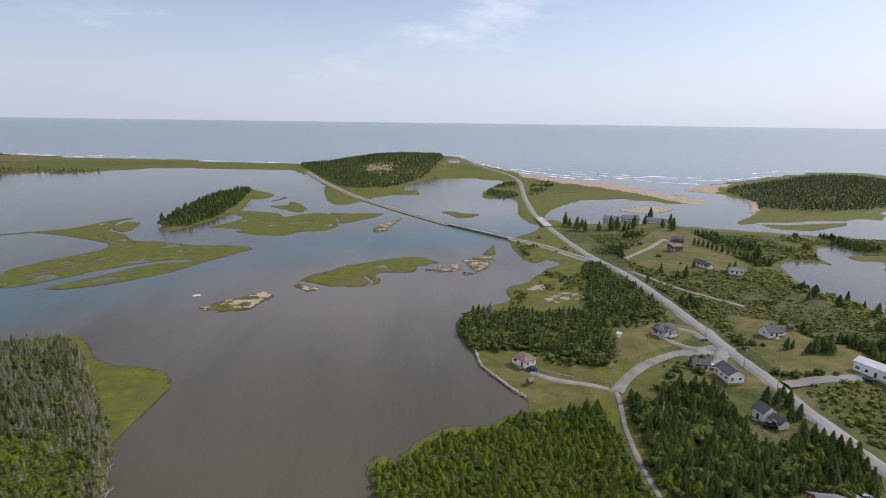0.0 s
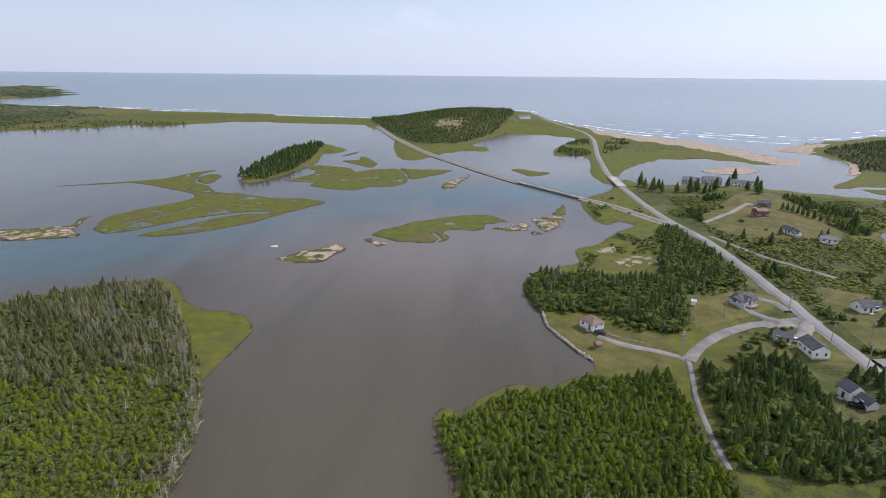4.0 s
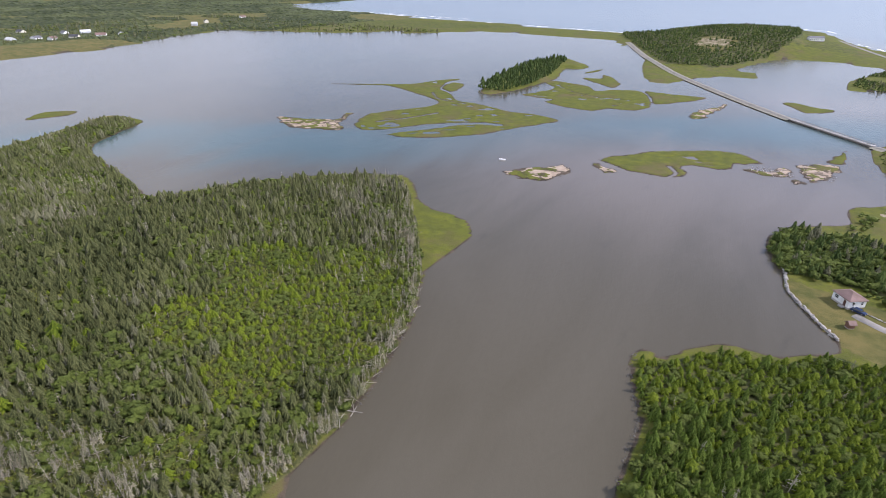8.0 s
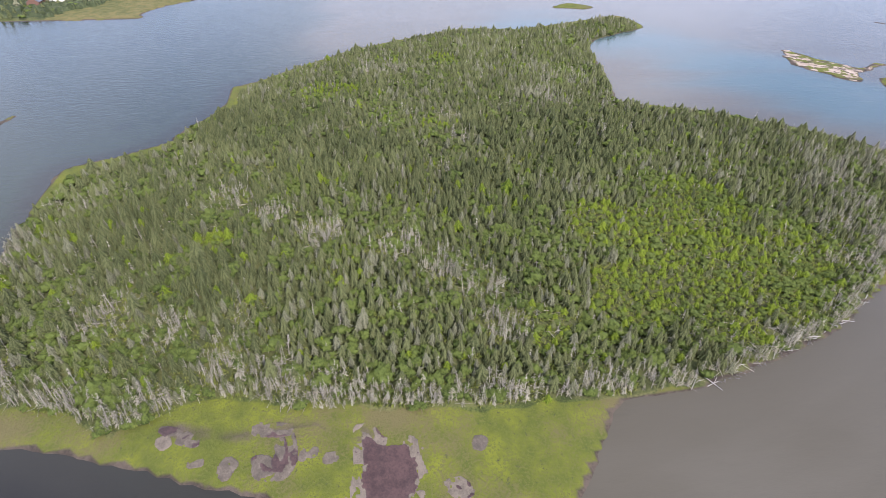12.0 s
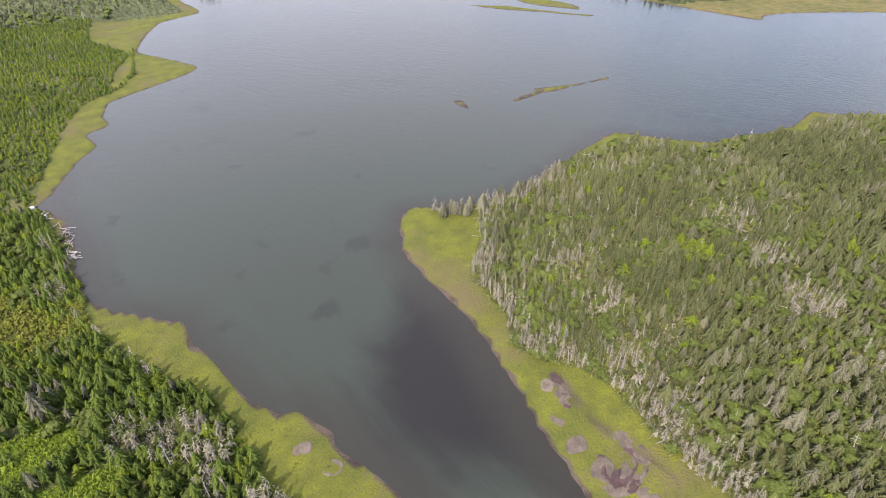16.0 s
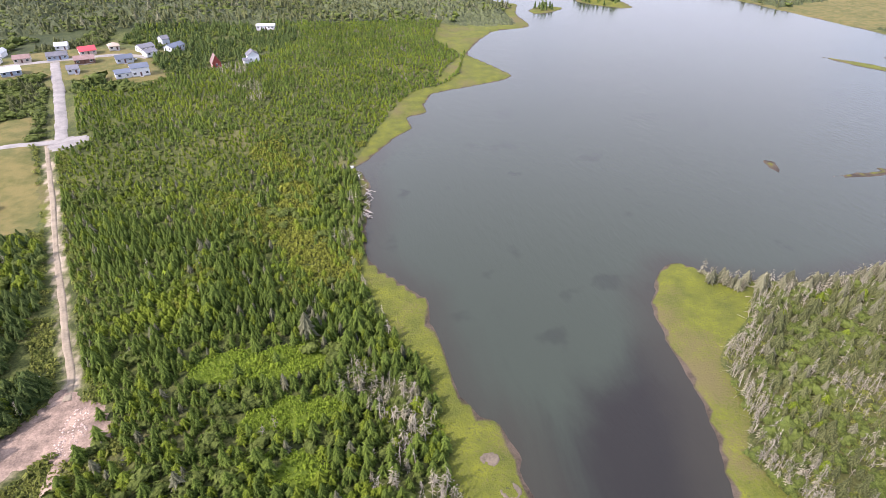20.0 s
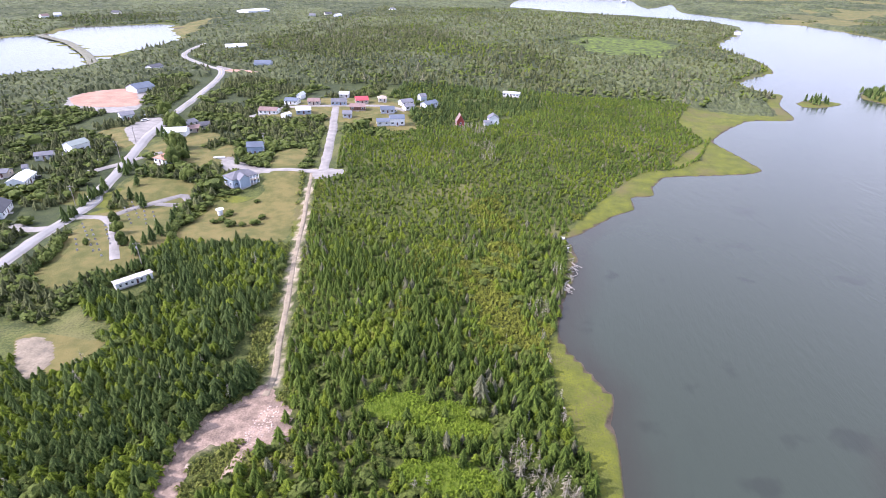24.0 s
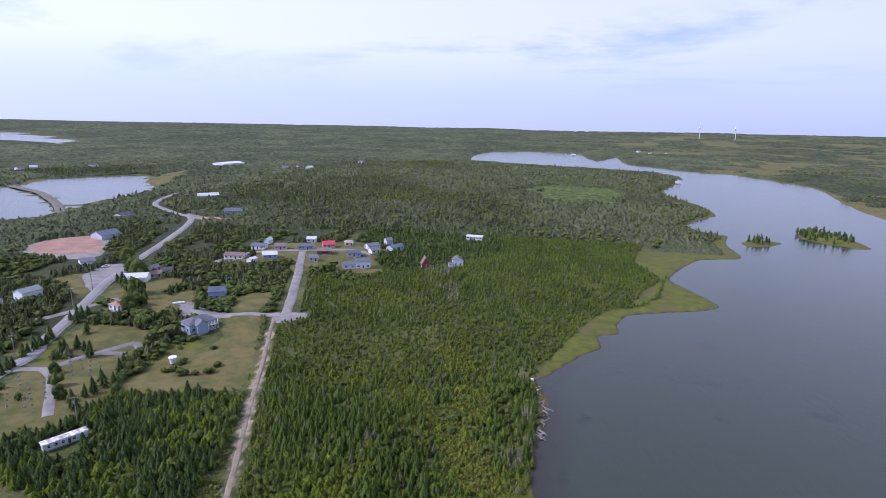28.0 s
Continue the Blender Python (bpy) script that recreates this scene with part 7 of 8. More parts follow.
house(130.3, -361.8, -166, 5.8, 6.0, label='small grey cottage with a grey roof', group='houses of the subdivision', wall='grey', roof='grey', roof_h=1.61, wall_h=2.48)
house(130.1, -382.6, -164, 10.7, 6.8, label='long bungalow with a brown tiled roof', group='houses of the subdivision', wall='brown', roof='brown', roof_h=1.61, wall_h=2.48)
house(107.4, -380.0, -160, 9.4, 6.8, label='pale grey bungalow with a blue roof', group='houses of the subdivision', wall='grey', roof='blue', roof_h=1.61, wall_h=2.48)
house(92.8, -351.9, -159, 9.4, 7.6, label='white and blue two-storey house', group='houses of the subdivision', wall='white', roof='blue', wall_h=4.42, wing=(-9, 0, 8, 7, 2.6), roof_h=1.61)
house(95.6, -393.0, -140, 7.3, 6.0, label='small white bungalow with a grey roof', group='houses of the subdivision', wall='white', roof='grey', roof_h=1.61, wall_h=2.48)
house(52.7, -362.6, -162, 5.0, 6.0, label='red wooden chalet with a steep roof', group='houses of the subdivision', wall='red', roof='brown', wall_h=2.76, roof_h=4.25, across=True)
house(31.8, -372.0, -166, 6.8, 6.8, label='white gabled house among the trees', group='houses of the subdivision', wall='white', roof='grey', wall_h=3.86, roof_h=2.38, across=True)
house(35.7, -365.9, -165, 2.8, 4.2, label='white garden shed behind the house', group='houses of the subdivision', wall='white', roof='grey', wall_h=2.02, roof_h=1.02, windows=False, category='shed', name='shed')
house(27.8, -472.2, 173, 13.5, 6.8, label='long white house on cleared ground', group='houses of the subdivision', wall='white', roof='white', wall_h=2.58, roof_h=0.85)
house(326.9, -410.9, -108, 16.4, 14.4, label='large community hall with a slate roof', wall='grey', roof='blue', wall_h=3.13, roof_h=3.06, windows=False, category='hall', name='hall')
house(289.4, -548.7, -165, 16.6, 12.8, label='grey school building with a slate roof', wall='grey', roof='blue', wall_h=3.13, roof_h=2.38, category='school')
house(382.8, -658.3, -138, 24.8, 10.2, label='white-roofed church hall in the woods', wall='white', roof='white', wall_h=2.94, roof_h=2.89, category='hall', name='hall', windows=False)
house(379.4, -499.9, -97, 14.6, 8.5, label='white house with a dark roof near the pond', wall='white', roof='dark', wall_h=3.31, roof_h=1.87)
house(277.2, -331.4, -128, 8.6, 8.5, label='white roadside store with a grey roof', wall='white', roof='grey', wall_h=3.31, roof_h=1.7)
house(615.0, -1134.1, -110, 56.9, 34.0, label='long low white warehouse far off', wall='white', roof='white', wall_h=5.52, roof_h=2.55, windows=False, category='hall', name='hall')

# small houses far off along the shores
house(-1095, 522, 0, 12, 9, 4.2, 2.8, wall='white', roof='grey', label='white house far off on the shore', group="far houses", sides="F")
house(-1012, 496, 37, 14, 9, 4.2, 2.8, wall='cream', roof='dark', label='cream house far off on the shore', group="far houses", sides="F")
house(-1086, 553, 74, 16, 9, 4.2, 2.8, wall='grey', roof='white', label='grey house far off among trees', group="far houses", sides="F")
house(-1006, 460, 111, 12, 9, 4.2, 2.8, wall='white', roof='brown', label='white house far off on the shore', group="far houses", sides="F")
house(-1007, 571, 148, 14, 9, 4.2, 2.8, wall='white', roof='grey', label='white house far off on the shore', group="far houses", sides="F")
house(-1165, 485, 5, 16, 9, 4.2, 2.8, wall='cream', roof='dark', label='cream house far off on the shore', group="far houses", sides="F")
house(-1096, 782, 42, 12, 9, 4.2, 2.8, wall='grey', roof='white', label='grey house far off among trees', group="far houses", sides="F")
house(-1178, 978, 79, 14, 9, 4.2, 2.8, wall='white', roof='brown', label='white house far off on the shore', group="far houses", sides="F")
house(-1039, 451, 116, 16, 9, 4.2, 2.8, wall='white', roof='grey', label='white house far off on the shore', group="far houses", sides="F")
house(-1138, 843, 153, 12, 9, 4.2, 2.8, wall='cream', roof='dark', label='cream house far off on the shore', group="far houses", sides="F")
house(-1044, 417, 10, 14, 9, 4.2, 2.8, wall='grey', roof='white', label='grey house far off among trees', group="far houses", sides="F")
house(-1015, 541, 47, 16, 9, 4.2, 2.8, wall='white', roof='brown', label='white house far off on the shore', group="far houses", sides="F")
house(467, -1089, 0, 12, 9, 4.2, 2.8, wall='white', roof='grey', label='white house far off on the shore', group="far houses", sides="F")
house(454, -1137, 37, 14, 9, 4.2, 2.8, wall='cream', roof='dark', label='cream house far off on the shore', group="far houses", sides="F")
house(422, -1107, 74, 16, 9, 4.2, 2.8, wall='grey', roof='white', label='grey house far off among trees', group="far houses", sides="F")
house(608, -1157, 111, 12, 9, 4.2, 2.8, wall='white', roof='brown', label='white house far off on the shore', group="far houses", sides="F")
house(366, -1301, 148, 14, 9, 4.2, 2.8, wall='white', roof='grey', label='white house far off on the shore', group="far houses", sides="F")
house(833, -1007, 5, 16, 9, 4.2, 2.8, wall='cream', roof='dark', label='cream house far off on the shore', group="far houses", sides="F")
house(890, -928, 42, 12, 9, 4.2, 2.8, wall='grey', roof='white', label='grey house far off among trees', group="far houses", sides="F")
house(891, -900, 79, 14, 9, 4.2, 2.8, wall='white', roof='brown', label='white house far off on the shore', group="far houses", sides="F")
house(-460, -2207, 116, 16, 9, 4.2, 2.8, wall='white', roof='grey', label='white house far off on the shore', group="far houses", sides="F")
house(-488, -2143, 153, 12, 9, 4.2, 2.8, wall='cream', roof='dark', label='cream house far off on the shore', group="far houses", sides="F")
house(-204, -2052, 10, 14, 9, 4.2, 2.8, wall='grey', roof='white', label='grey house far off among trees', group="far houses", sides="F")
house(-537, -2098, 47, 16, 9, 4.2, 2.8, wall='white', roof='brown', label='white house far off on the shore', group="far houses", sides="F")
house(-309, -1100, 84, 12, 9, 4.2, 2.8, wall='white', roof='grey', label='white house far off on the shore', group="far houses", sides="F")
house(-528, -237, 0, 12, 9, 4.2, 2.8, wall='brown', roof='grey', label='brown house on the far shore', group="far houses", sides="F")
house(-540, -227, 37, 14, 9, 4.2, 2.8, wall='cream', roof='dark', label='cream house far off on the shore', group="far houses", sides="F")
house(-549, -212, 74, 16, 9, 4.2, 2.8, wall='grey', roof='white', label='grey house far off among trees', group="far houses", sides="F")

# parked vehicles
car(36.9, 203.8, -27, 'navy')
car(108.7, 201.5, -28, 'white')
car(108.3, 160.5, -16, 'black', True)
car(111.7, 125.5, -5, 'white', True)
car(165.1, 193.7, -44, 'black')
car(126.2, -297.3, -79, 'grey')
car(161.0, -244.8, -141, 'white')
car(160.2, -247.0, -154, 'grey')
car(150.3, -291.7, -144, 'black')
car(257.9, -257.6, -120, 'silver')
car(256.9, -260.1, -94, 'navy')
car(259.3, -258.5, -117, 'grey')
car(256.9, -259.7, -92, 'silver')
car(244.6, -224.8, -79, 'black')
car(133.0, -404.0, -106, 'red')
car(103.0, -381.6, -130, 'silver')
car(262.3, -329.6, -127, 'white')
car(269.4, -340.0, -119, 'silver')
car(231.2, -250.2, -101, 'white')
car(274.3, -354.4, -119, 'white', True)

# poles
pole(119.0, 231.3, 20)
pole(121.5, 203.0, 20)
pole(124.7, 185.6, 20)
pole(138.9, 242.6, 20)
pole(89.3, 221.5, 20)
pole(137.1, 205.9, 20)
pole(63.3, 186.9, 20)
pole(63.3, 187.9, 60, 10.5, True)
pole(200.2, -199.7, 20)
pole(223.2, -257.2, 20)
pole(228.9, -278.1, 20)
pole(155.1, -291.2, 20)
pole(129.6, -152.2, 20)

# lone trees and bushes
tree(221.0, -306.0, "leaf", 14.5, 0.80)
tree(230.0, -316.0, "leaf", 12.0, 0.80)
tree(197.0, -274.0, "leaf", 10.5, 0.75)
tree(189.0, -268.0, "spruce", 7.0, 1.10)
tree(192.0, -238.0, "spruce", 6.5, 1.25)
tree(184.0, -241.0, "spruce", 5.8, 1.25)
tree(189.0, -226.0, "spruce", 6.8, 1.20)
tree(186.0, -210.0, "spruce", 6.2, 1.30)
tree(84.8, 182.9, "spruce", 5.0, 1.00)
tree(88.1, 184.0, "spruce", 8.2, 1.36)
tree(93.3, 184.5, "spruce", 6.8, 1.12)
tree(124.0, 180.7, "spruce", 5.5, 1.48)
tree(114.6, 176.1, "spruce", 8.6, 1.24)
tree(119.3, 177.2, "spruce", 7.2, 1.00)
tree(157.5, 218.7, "spruce", 5.9, 1.36)
tree(160.0, 218.8, "spruce", 9.1, 1.12)
tree(164.6, 220.1, "spruce", 7.7, 1.48)
tree(150.0, 222.2, "spruce", 6.3, 1.24)
tree(152.8, 222.4, "spruce", 5.0, 1.00)
tree(166.7, 218.0, "spruce", 8.2, 1.36)
tree(144.7, 349.0, "spruce", 6.8, 1.12)
tree(151.5, 339.7, "spruce", 5.5, 1.48)
tree(157.3, 340.5, "spruce", 8.6, 1.24)
tree(127.4, 326.0, "spruce", 7.2, 1.00)
tree(210.4, 299.6, "spruce", 5.9, 1.36)
tree(216.4, 303.8, "spruce", 9.1, 1.12)
tree(221.2, 290.0, "spruce", 7.7, 1.48)
tree(234.1, 300.9, "spruce", 6.3, 1.24)
tree(233.8, 287.4, "spruce", 5.0, 1.00)
tree(230.6, 274.3, "spruce", 8.2, 1.36)
tree(228.0, 541.0, "spruce", 11.6, 1.12)
tree(210.4, 516.3, "spruce", 9.3, 1.48)
tree(217.1, 566.9, "spruce", 14.6, 1.24)
tree(218.1, 516.6, "spruce", 12.3, 1.00)
tree(144.6, 498.2, "spruce", 10.0, 1.36)
tree(156.5, 499.3, "spruce", 15.4, 1.12)
tree(163.6, 505.3, "spruce", 13.1, 1.48)
tree(166.6, 494.5, "spruce", 10.8, 1.24)
tree(172.4, 499.5, "spruce", 8.5, 1.00)
tree(180.3, 510.7, "spruce", 13.9, 1.36)
tree(198.0, 530.3, "spruce", 11.6, 1.12)
tree(132.6, 513.5, "spruce", 9.3, 1.48)
tree(123.3, 496.9, "spruce", 14.6, 1.24)
tree(130.5, 492.2, "spruce", 12.3, 1.00)
tree(120.7, 513.4, "spruce", 10.0, 1.36)
tree(117.6, 518.9, "spruce", 15.4, 1.12)
tree(208.4, 487.9, "spruce", 13.1, 1.48)
tree(170.1, 357.7, "spruce", 6.3, 1.24)
tree(203.1, 367.7, "spruce", 5.0, 1.00)
tree(230.8, 390.3, "spruce", 13.9, 1.36)
tree(192.2, 354.1, "spruce", 6.8, 1.12)
for x, y, a in along([(201, 431), (211, 410), (223, 398), (225, 377)], 4.2):
    tree(x, y, "spruce", 6.0 + 1.5 * vnoise(x, y, 5), 1.1)
tree(115.3, 156.1, "spruce", 6.0, 1.25)
tree(116.3, 152.2, "spruce", 6.4, 1.25)
tree(116.5, 148.6, "spruce", 6.8, 1.25)
tree(118.0, 147.0, "spruce", 7.2, 1.25)
tree(118.5, 144.1, "spruce", 7.6, 1.25)
tree(119.2, 141.6, "spruce", 8.0, 1.25)
tree(119.7, 138.8, "spruce", 8.4, 1.25)
tree(120.0, 135.9, "spruce", 6.0, 1.25)
tree(117.3, 165.0, "spruce", 6.4, 1.25)
tree(120.2, 166.1, "spruce", 6.8, 1.25)
tree(123.1, 175.8, "spruce", 7.2, 1.25)
tree(134.7, 235.3, "bush", 2.0, 1.2)
tree(134.0, 232.9, "bush", 3.0, 1.2)
tree(102.0, 198.1, "bush", 4.0, 1.2)
tree(135.5, 198.1, "bush", 2.8, 1.2)
tree(138.9, 196.5, "bush", 3.8, 1.2)
tree(143.7, 197.2, "bush", 2.5, 1.2)
tree(148.3, 198.2, "bush", 3.5, 1.2)
tree(155.0, 197.6, "bush", 2.2, 1.2)
tree(132.6, 200.0, "bush", 3.2, 1.2)
tree(164.8, 365.9, "bush", 2.0, 1.2)
tree(156.6, 385.7, "bush", 3.0, 1.2)
tree(143.8, 415.4, "bush", 4.0, 1.2)
tree(150.7, 422.9, "bush", 2.8, 1.2)
tree(157.3, 426.4, "bush", 3.8, 1.2)
tree(136.4, 406.1, "bush", 2.5, 1.2)
tree(146.4, 278.4, "bush", 3.5, 1.2)
tree(135.1, 246.5, "bush", 2.2, 1.2)
tree(80.5, 185.2, "bush", 3.2, 1.2)
tree(83.9, 188.6, "bush", 2.0, 1.2)
tree(88.4, 194.1, "bush", 3.0, 1.2)
tree(94.2, 200.5, "bush", 4.0, 1.2)
tree(99.3, 205.1, "bush", 2.8, 1.2)
tree(104.7, 210.0, "bush", 3.8, 1.2)
tree(109.6, 213.5, "bush", 2.5, 1.2)
tree(138.2, 227.7, "bush", 3.5, 1.2)
tree(142.1, 225.7, "bush", 2.2, 1.2)
tree(123.7, -221.7, "bush", 2.4, 1.2)
tree(112.9, -206.4, "bush", 3.2, 1.2)
tree(121.9, -195.5, "bush", 4.0, 1.2)
tree(117.0, -196.8, "bush", 3.0, 1.2)
tree(113.1, -199.9, "bush", 3.8, 1.2)
tree(130.1, -196.5, "bush", 2.8, 1.2)
tree(127.9, -199.4, "bush", 3.6, 1.2)
tree(129.2, -205.3, "bush", 2.6, 1.2)
tree(128.6, -207.1, "bush", 3.4, 1.2)
tree(200.6, -273.9, "leaf", 12.0, 0.8)
tree(186.6, -251.5, "leaf", 11.0, 0.8)
tree(186.4, -258.4, "leaf", 9.0, 0.8)
tree(158.6, -176.0, "leaf", 6.0, 0.8)
tree(169.6, -186.9, "leaf", 5.5, 0.8)
tree(149.2, -166.8, "leaf", 6.0, 0.8)
tree(168.4, -235.8, "leaf", 8.0, 0.8)
tree(162.1, -163.4, "leaf", 3.0, 0.8)
tree(259.4, -346.0, "leaf", 12.0, 0.8)
tree(237.0, -321.3, "leaf", 11.0, 0.8)
tree(198.5, -204.3, "spruce", 5.0, 1.2)
tree(198.7, -207.8, "spruce", 7.8, 1.2)
tree(199.1, -211.5, "spruce", 6.6, 1.2)
tree(198.8, -214.0, "spruce", 5.4, 1.2)
tree(200.9, -218.7, "spruce", 8.2, 1.2)
tree(196.8, -199.9, "spruce", 7.0, 1.2)
tree(209.3, -239.8, "spruce", 5.8, 1.2)
tree(203.5, -237.0, "spruce", 8.6, 1.2)
tree(206.0, -242.9, "spruce", 7.4, 1.2)
tree(203.2, -244.9, "spruce", 6.2, 1.2)
tree(216.4, -251.2, "spruce", 5.0, 1.2)
tree(189.2, -182.7, "spruce", 7.8, 1.2)
tree(190.9, -187.3, "spruce", 6.6, 1.2)
tree(191.3, -190.0, "spruce", 5.4, 1.2)
tree(170.0, -204.8, "spruce", 8.2, 1.2)
tree(182.3, -212.5, "spruce", 7.0, 1.2)
tree(176.9, -210.3, "spruce", 5.8, 1.2)
tree(221.5, -292.0, "spruce", 8.6, 1.2)
tree(215.6, -287.8, "spruce", 7.4, 1.2)
tree(227.8, -296.7, "spruce", 6.2, 1.2)
tree(237.5, -246.2, "spruce", 5.0, 1.2)
tree(237.8, -253.6, "spruce", 7.8, 1.2)
tree(243.3, -235.7, "spruce", 6.6, 1.2)
tree(140.8, -182.3, "spruce", 5.4, 1.2)
tree(141.3, -178.1, "spruce", 8.2, 1.2)
tree(140.5, -172.4, "spruce", 7.0, 1.2)
tree(141.3, -169.0, "spruce", 5.8, 1.2)
tree(138.1, -160.7, "spruce", 8.6, 1.2)
tree(144.9, -191.1, "spruce", 7.4, 1.2)
tree(150.0, -199.7, "spruce", 6.2, 1.2)
tree(146.2, -288.2, "spruce", 5.0, 1.2)
tree(162.2, -285.9, "spruce", 7.8, 1.2)
tree(155.4, -261.3, "spruce", 6.6, 1.2)
for x, y, a in along([(135, -175), (149, -204), (152, -216), (160, -237), (166, -255)], 2.6):
    tree(x, y, "bush" if vnoise(x, y, 4) > 0.35 else "spruce", 3.2 + 2.5 * vnoise(x, y, 6), 1.1)
for x, y, a in along([(163, -139), (167, -153), (175, -166)], 2.6):
    tree(x, y, "bush" if vnoise(x, y, 4) > 0.35 else "spruce", 3.2 + 2.5 * vnoise(x, y, 6), 1.1)

# the graveyard
for row in [[(183, -208), (161, -186)], [(181, -211), (160, -190)], [(175, -211), (153, -185)], [(164, -203), (146, -183)], [(182, -183), (153, -157)], [(172, -177), (148, -155)], [(171, -168), (158, -155)], [(171, -183), (152, -164)]]:
    for x, y, a in along(row, 5.5):
        gravestone(x, y, a)

# ---- lanes, yards and drives ----
for line, w, label in ([CEM_LANE, 2.8, "gravel lane through the graveyard"], [CEM_LANE2, 3.2, "gravel lane along the graveyard"], [DRIVE_A, 3.4, "gravel drive looping past the bungalow"], [DRIVE_C, 4.5, "short gravel drive between the cottages"],
                       [DRIVE_G, 3.0, "gravel drive up to the cedar houses"], [DRIVE_H, 2.6, "narrow lane across the meadow"], [DRIVE_Q, 3.5, "gravel drive beside the long hall"], [DRIVE_R, 4.0, "gravel drive to the roadside houses"]):
    ribbon("driveway", line, w, GRAVEL, label, 0.14)
ribbon("driveway", DRIVE_E, 4.0, ASPHALT, "dark asphalt drive to the long white house", 0.14)
ribbon("dirt_track", [(54.0, -86.8), (54.4, -81.4), (53.7, -76.2), (52.6, -69.6), (51.9, -67.1)], 1.5, DIRT, "narrow dirt track past the rubble", 0.14)
ribbon("causeway", DAM, 9.0, BANK, "curved grassy causeway across the pond", 1.6, "causeway", level=0.3)


def yard(name, outline, mat, label, over=0.12):
    """A flat gravelled place laid on the ground."""
    p = rounded(outline, 4)
    lo, hi = p.min(0) - 2, p.max(0) + 2
    xs, ys = np.arange(lo[0], hi[0], 1.2), np.arange(lo[1], hi[1], 1.2)
    gx, gy = np.meshgrid(xs, ys)
    d = signed(p, xs, ys, 20) + (fbm(gx, gy, 5, 4) - 0.5) * 1.6
    ob = grid_mesh(name, xs, ys, at(height, gx, gy) + over * smooth(d, -1.2, 0.3) - 0.3 * smooth(-d, 0.3, 1.5), mat, keep=d > -0.6)
    return tagged(ob, label, "yard", kind="structure")


yard("dirt_pit", DIRTS["pit"], DIRT, "pinkish dirt pit with a flared haul road", 0.2)
yard("clay_field", DIRTS["field_red"], CLAY, "red clay ball field beside the hall", 0.3)
yard("clay_field", DIRTS["field_red2"], CLAY, "red clay yard beside the school", 0.3)
yard("gravel_yard", YARD_P, GRAVEL, "grey gravel yard beside the large house")
yard("gravel_yard", YARD_J, GRAVEL, "wide gravel junction at the main road")
yard("gravel_yard", YARD_X, GRAVEL, "gravel turning place at the crossroads")
yard("gravel_yard", YARD_S, GRAVEL, "gravel parking place by the store")
yard("gravel_yard", YARD_T, TRACK_DIRT, "pale gravel clearing in the woods")
yard("gravel_yard", YARD_BALL, GRAVEL, "gravel apron round the clay ball field", 0.15)
yard("gravel_yard", YARD_SCH, GRAVEL, "gravel forecourt of the school")


# ---- muddy pans in the marsh ----
PAN_DRY = material("dried_pale_mud", (0.26, 0.215, 0.15), 0.9, spread=0.35, grain=2.5, stain=2)
PAN_RIM = material("drying_pan_mud", (0.115, 0.092, 0.062), 0.9, spread=0.35, grain=2.5, stain=2)
PAN_WET = material("wet_reddish_pan", (0.062, 0.036, 0.028), 0.35, spread=0.35, grain=2, stain=2)


def pan(outline, ragged, k, rim=PAN_RIM, dry=False):
    """A ragged bare pan in the marsh: a pale drying rim round a wet reddish middle."""
    p = rounded(outline, 5)
    (x0, y0), (x1, y1) = p.min(0) - 3, p.max(0) + 3
    xs, ys = np.arange(x0, x1, 0.25), np.arange(y0, y1, 0.25)
    gx, gy = np.meshgrid(xs, ys)
    d = signed(p, xs, ys, 8) + (fbm(gx, gy, 2.6, 4 + k) - 0.5) * ragged
    wet = d - ragged * (0.06 + 0.30 * vnoise(gx, gy, 3.0, 6 + k))
    for name, v, mat, over, label in (("mud_pan", d, rim, 0.10, "pale drying mud pan in the salt marsh"), ("pan_water", wet, PAN_WET, 0.14, "wet reddish middle of a marsh pan")):
        if (v > 0).sum() > 12 and not (dry and mat == PAN_WET):
            ob = grid_mesh(name, xs, ys, at(height, gx, gy) + over * smooth(v, -0.25, 0.1) - 0.25 * smooth(-v, 0.1, 0.4), mat, keep=v > -0.2)
            tagged(ob, label, "mud", kind="structure")


pan(POOL, 3.2, 40)
pan([(-73, -26), (-73, -24), (-71.5, -22), (-74, -21.2), (-78, -21.5), (-78.5, -19.5), (-75, -18.5), (-71, -18.5), (-68.5, -20.5), (-69.5, -25)], 1.6, 41)
pan([(-84, -46), (-82, -41), (-79, -38.5), (-80.5, -42)], 1.4, 42)
pan([(-81.5, -26), (-80, -20), (-78.5, -20), (-79.5, -26)], 1.4, 43)
for k, (px, py, pr) in enumerate(POOLS):
    pan([(px + pr * (0.9 + 0.35 * math.sin(2.1 * q + k)) * math.cos(1.05 * q), py + pr * (0.9 + 0.35 * math.cos(1.7 * q + k)) * math.sin(1.05 * q)) for q in range(6)], 0.9 * pr, k)
# the dry, broken pan in the marsh behind the shore house
for k, (px, py, pr) in enumerate([(60, 295, 2.4), (65, 301, 2.8), (71, 306, 2.4), (70, 296, 2.2), (76, 301, 2.6), (81, 295, 1.8), (65, 292, 1.6), (75, 293, 1.5)]):
    pan([(px + pr * (0.9 + 0.35 * math.sin(2.1 * q + k)) * math.cos(1.05 * q), py + pr * (0.9 + 0.35 * math.cos(1.7 * q + k)) * math.sin(1.05 * q)) for q in range(6)], 1.3 * pr, 60 + k, PAN_DRY, True)
pan([(52, 313), (54, 319), (62, 322), (61, 315)], 3, 53, PAN_DRY, True)

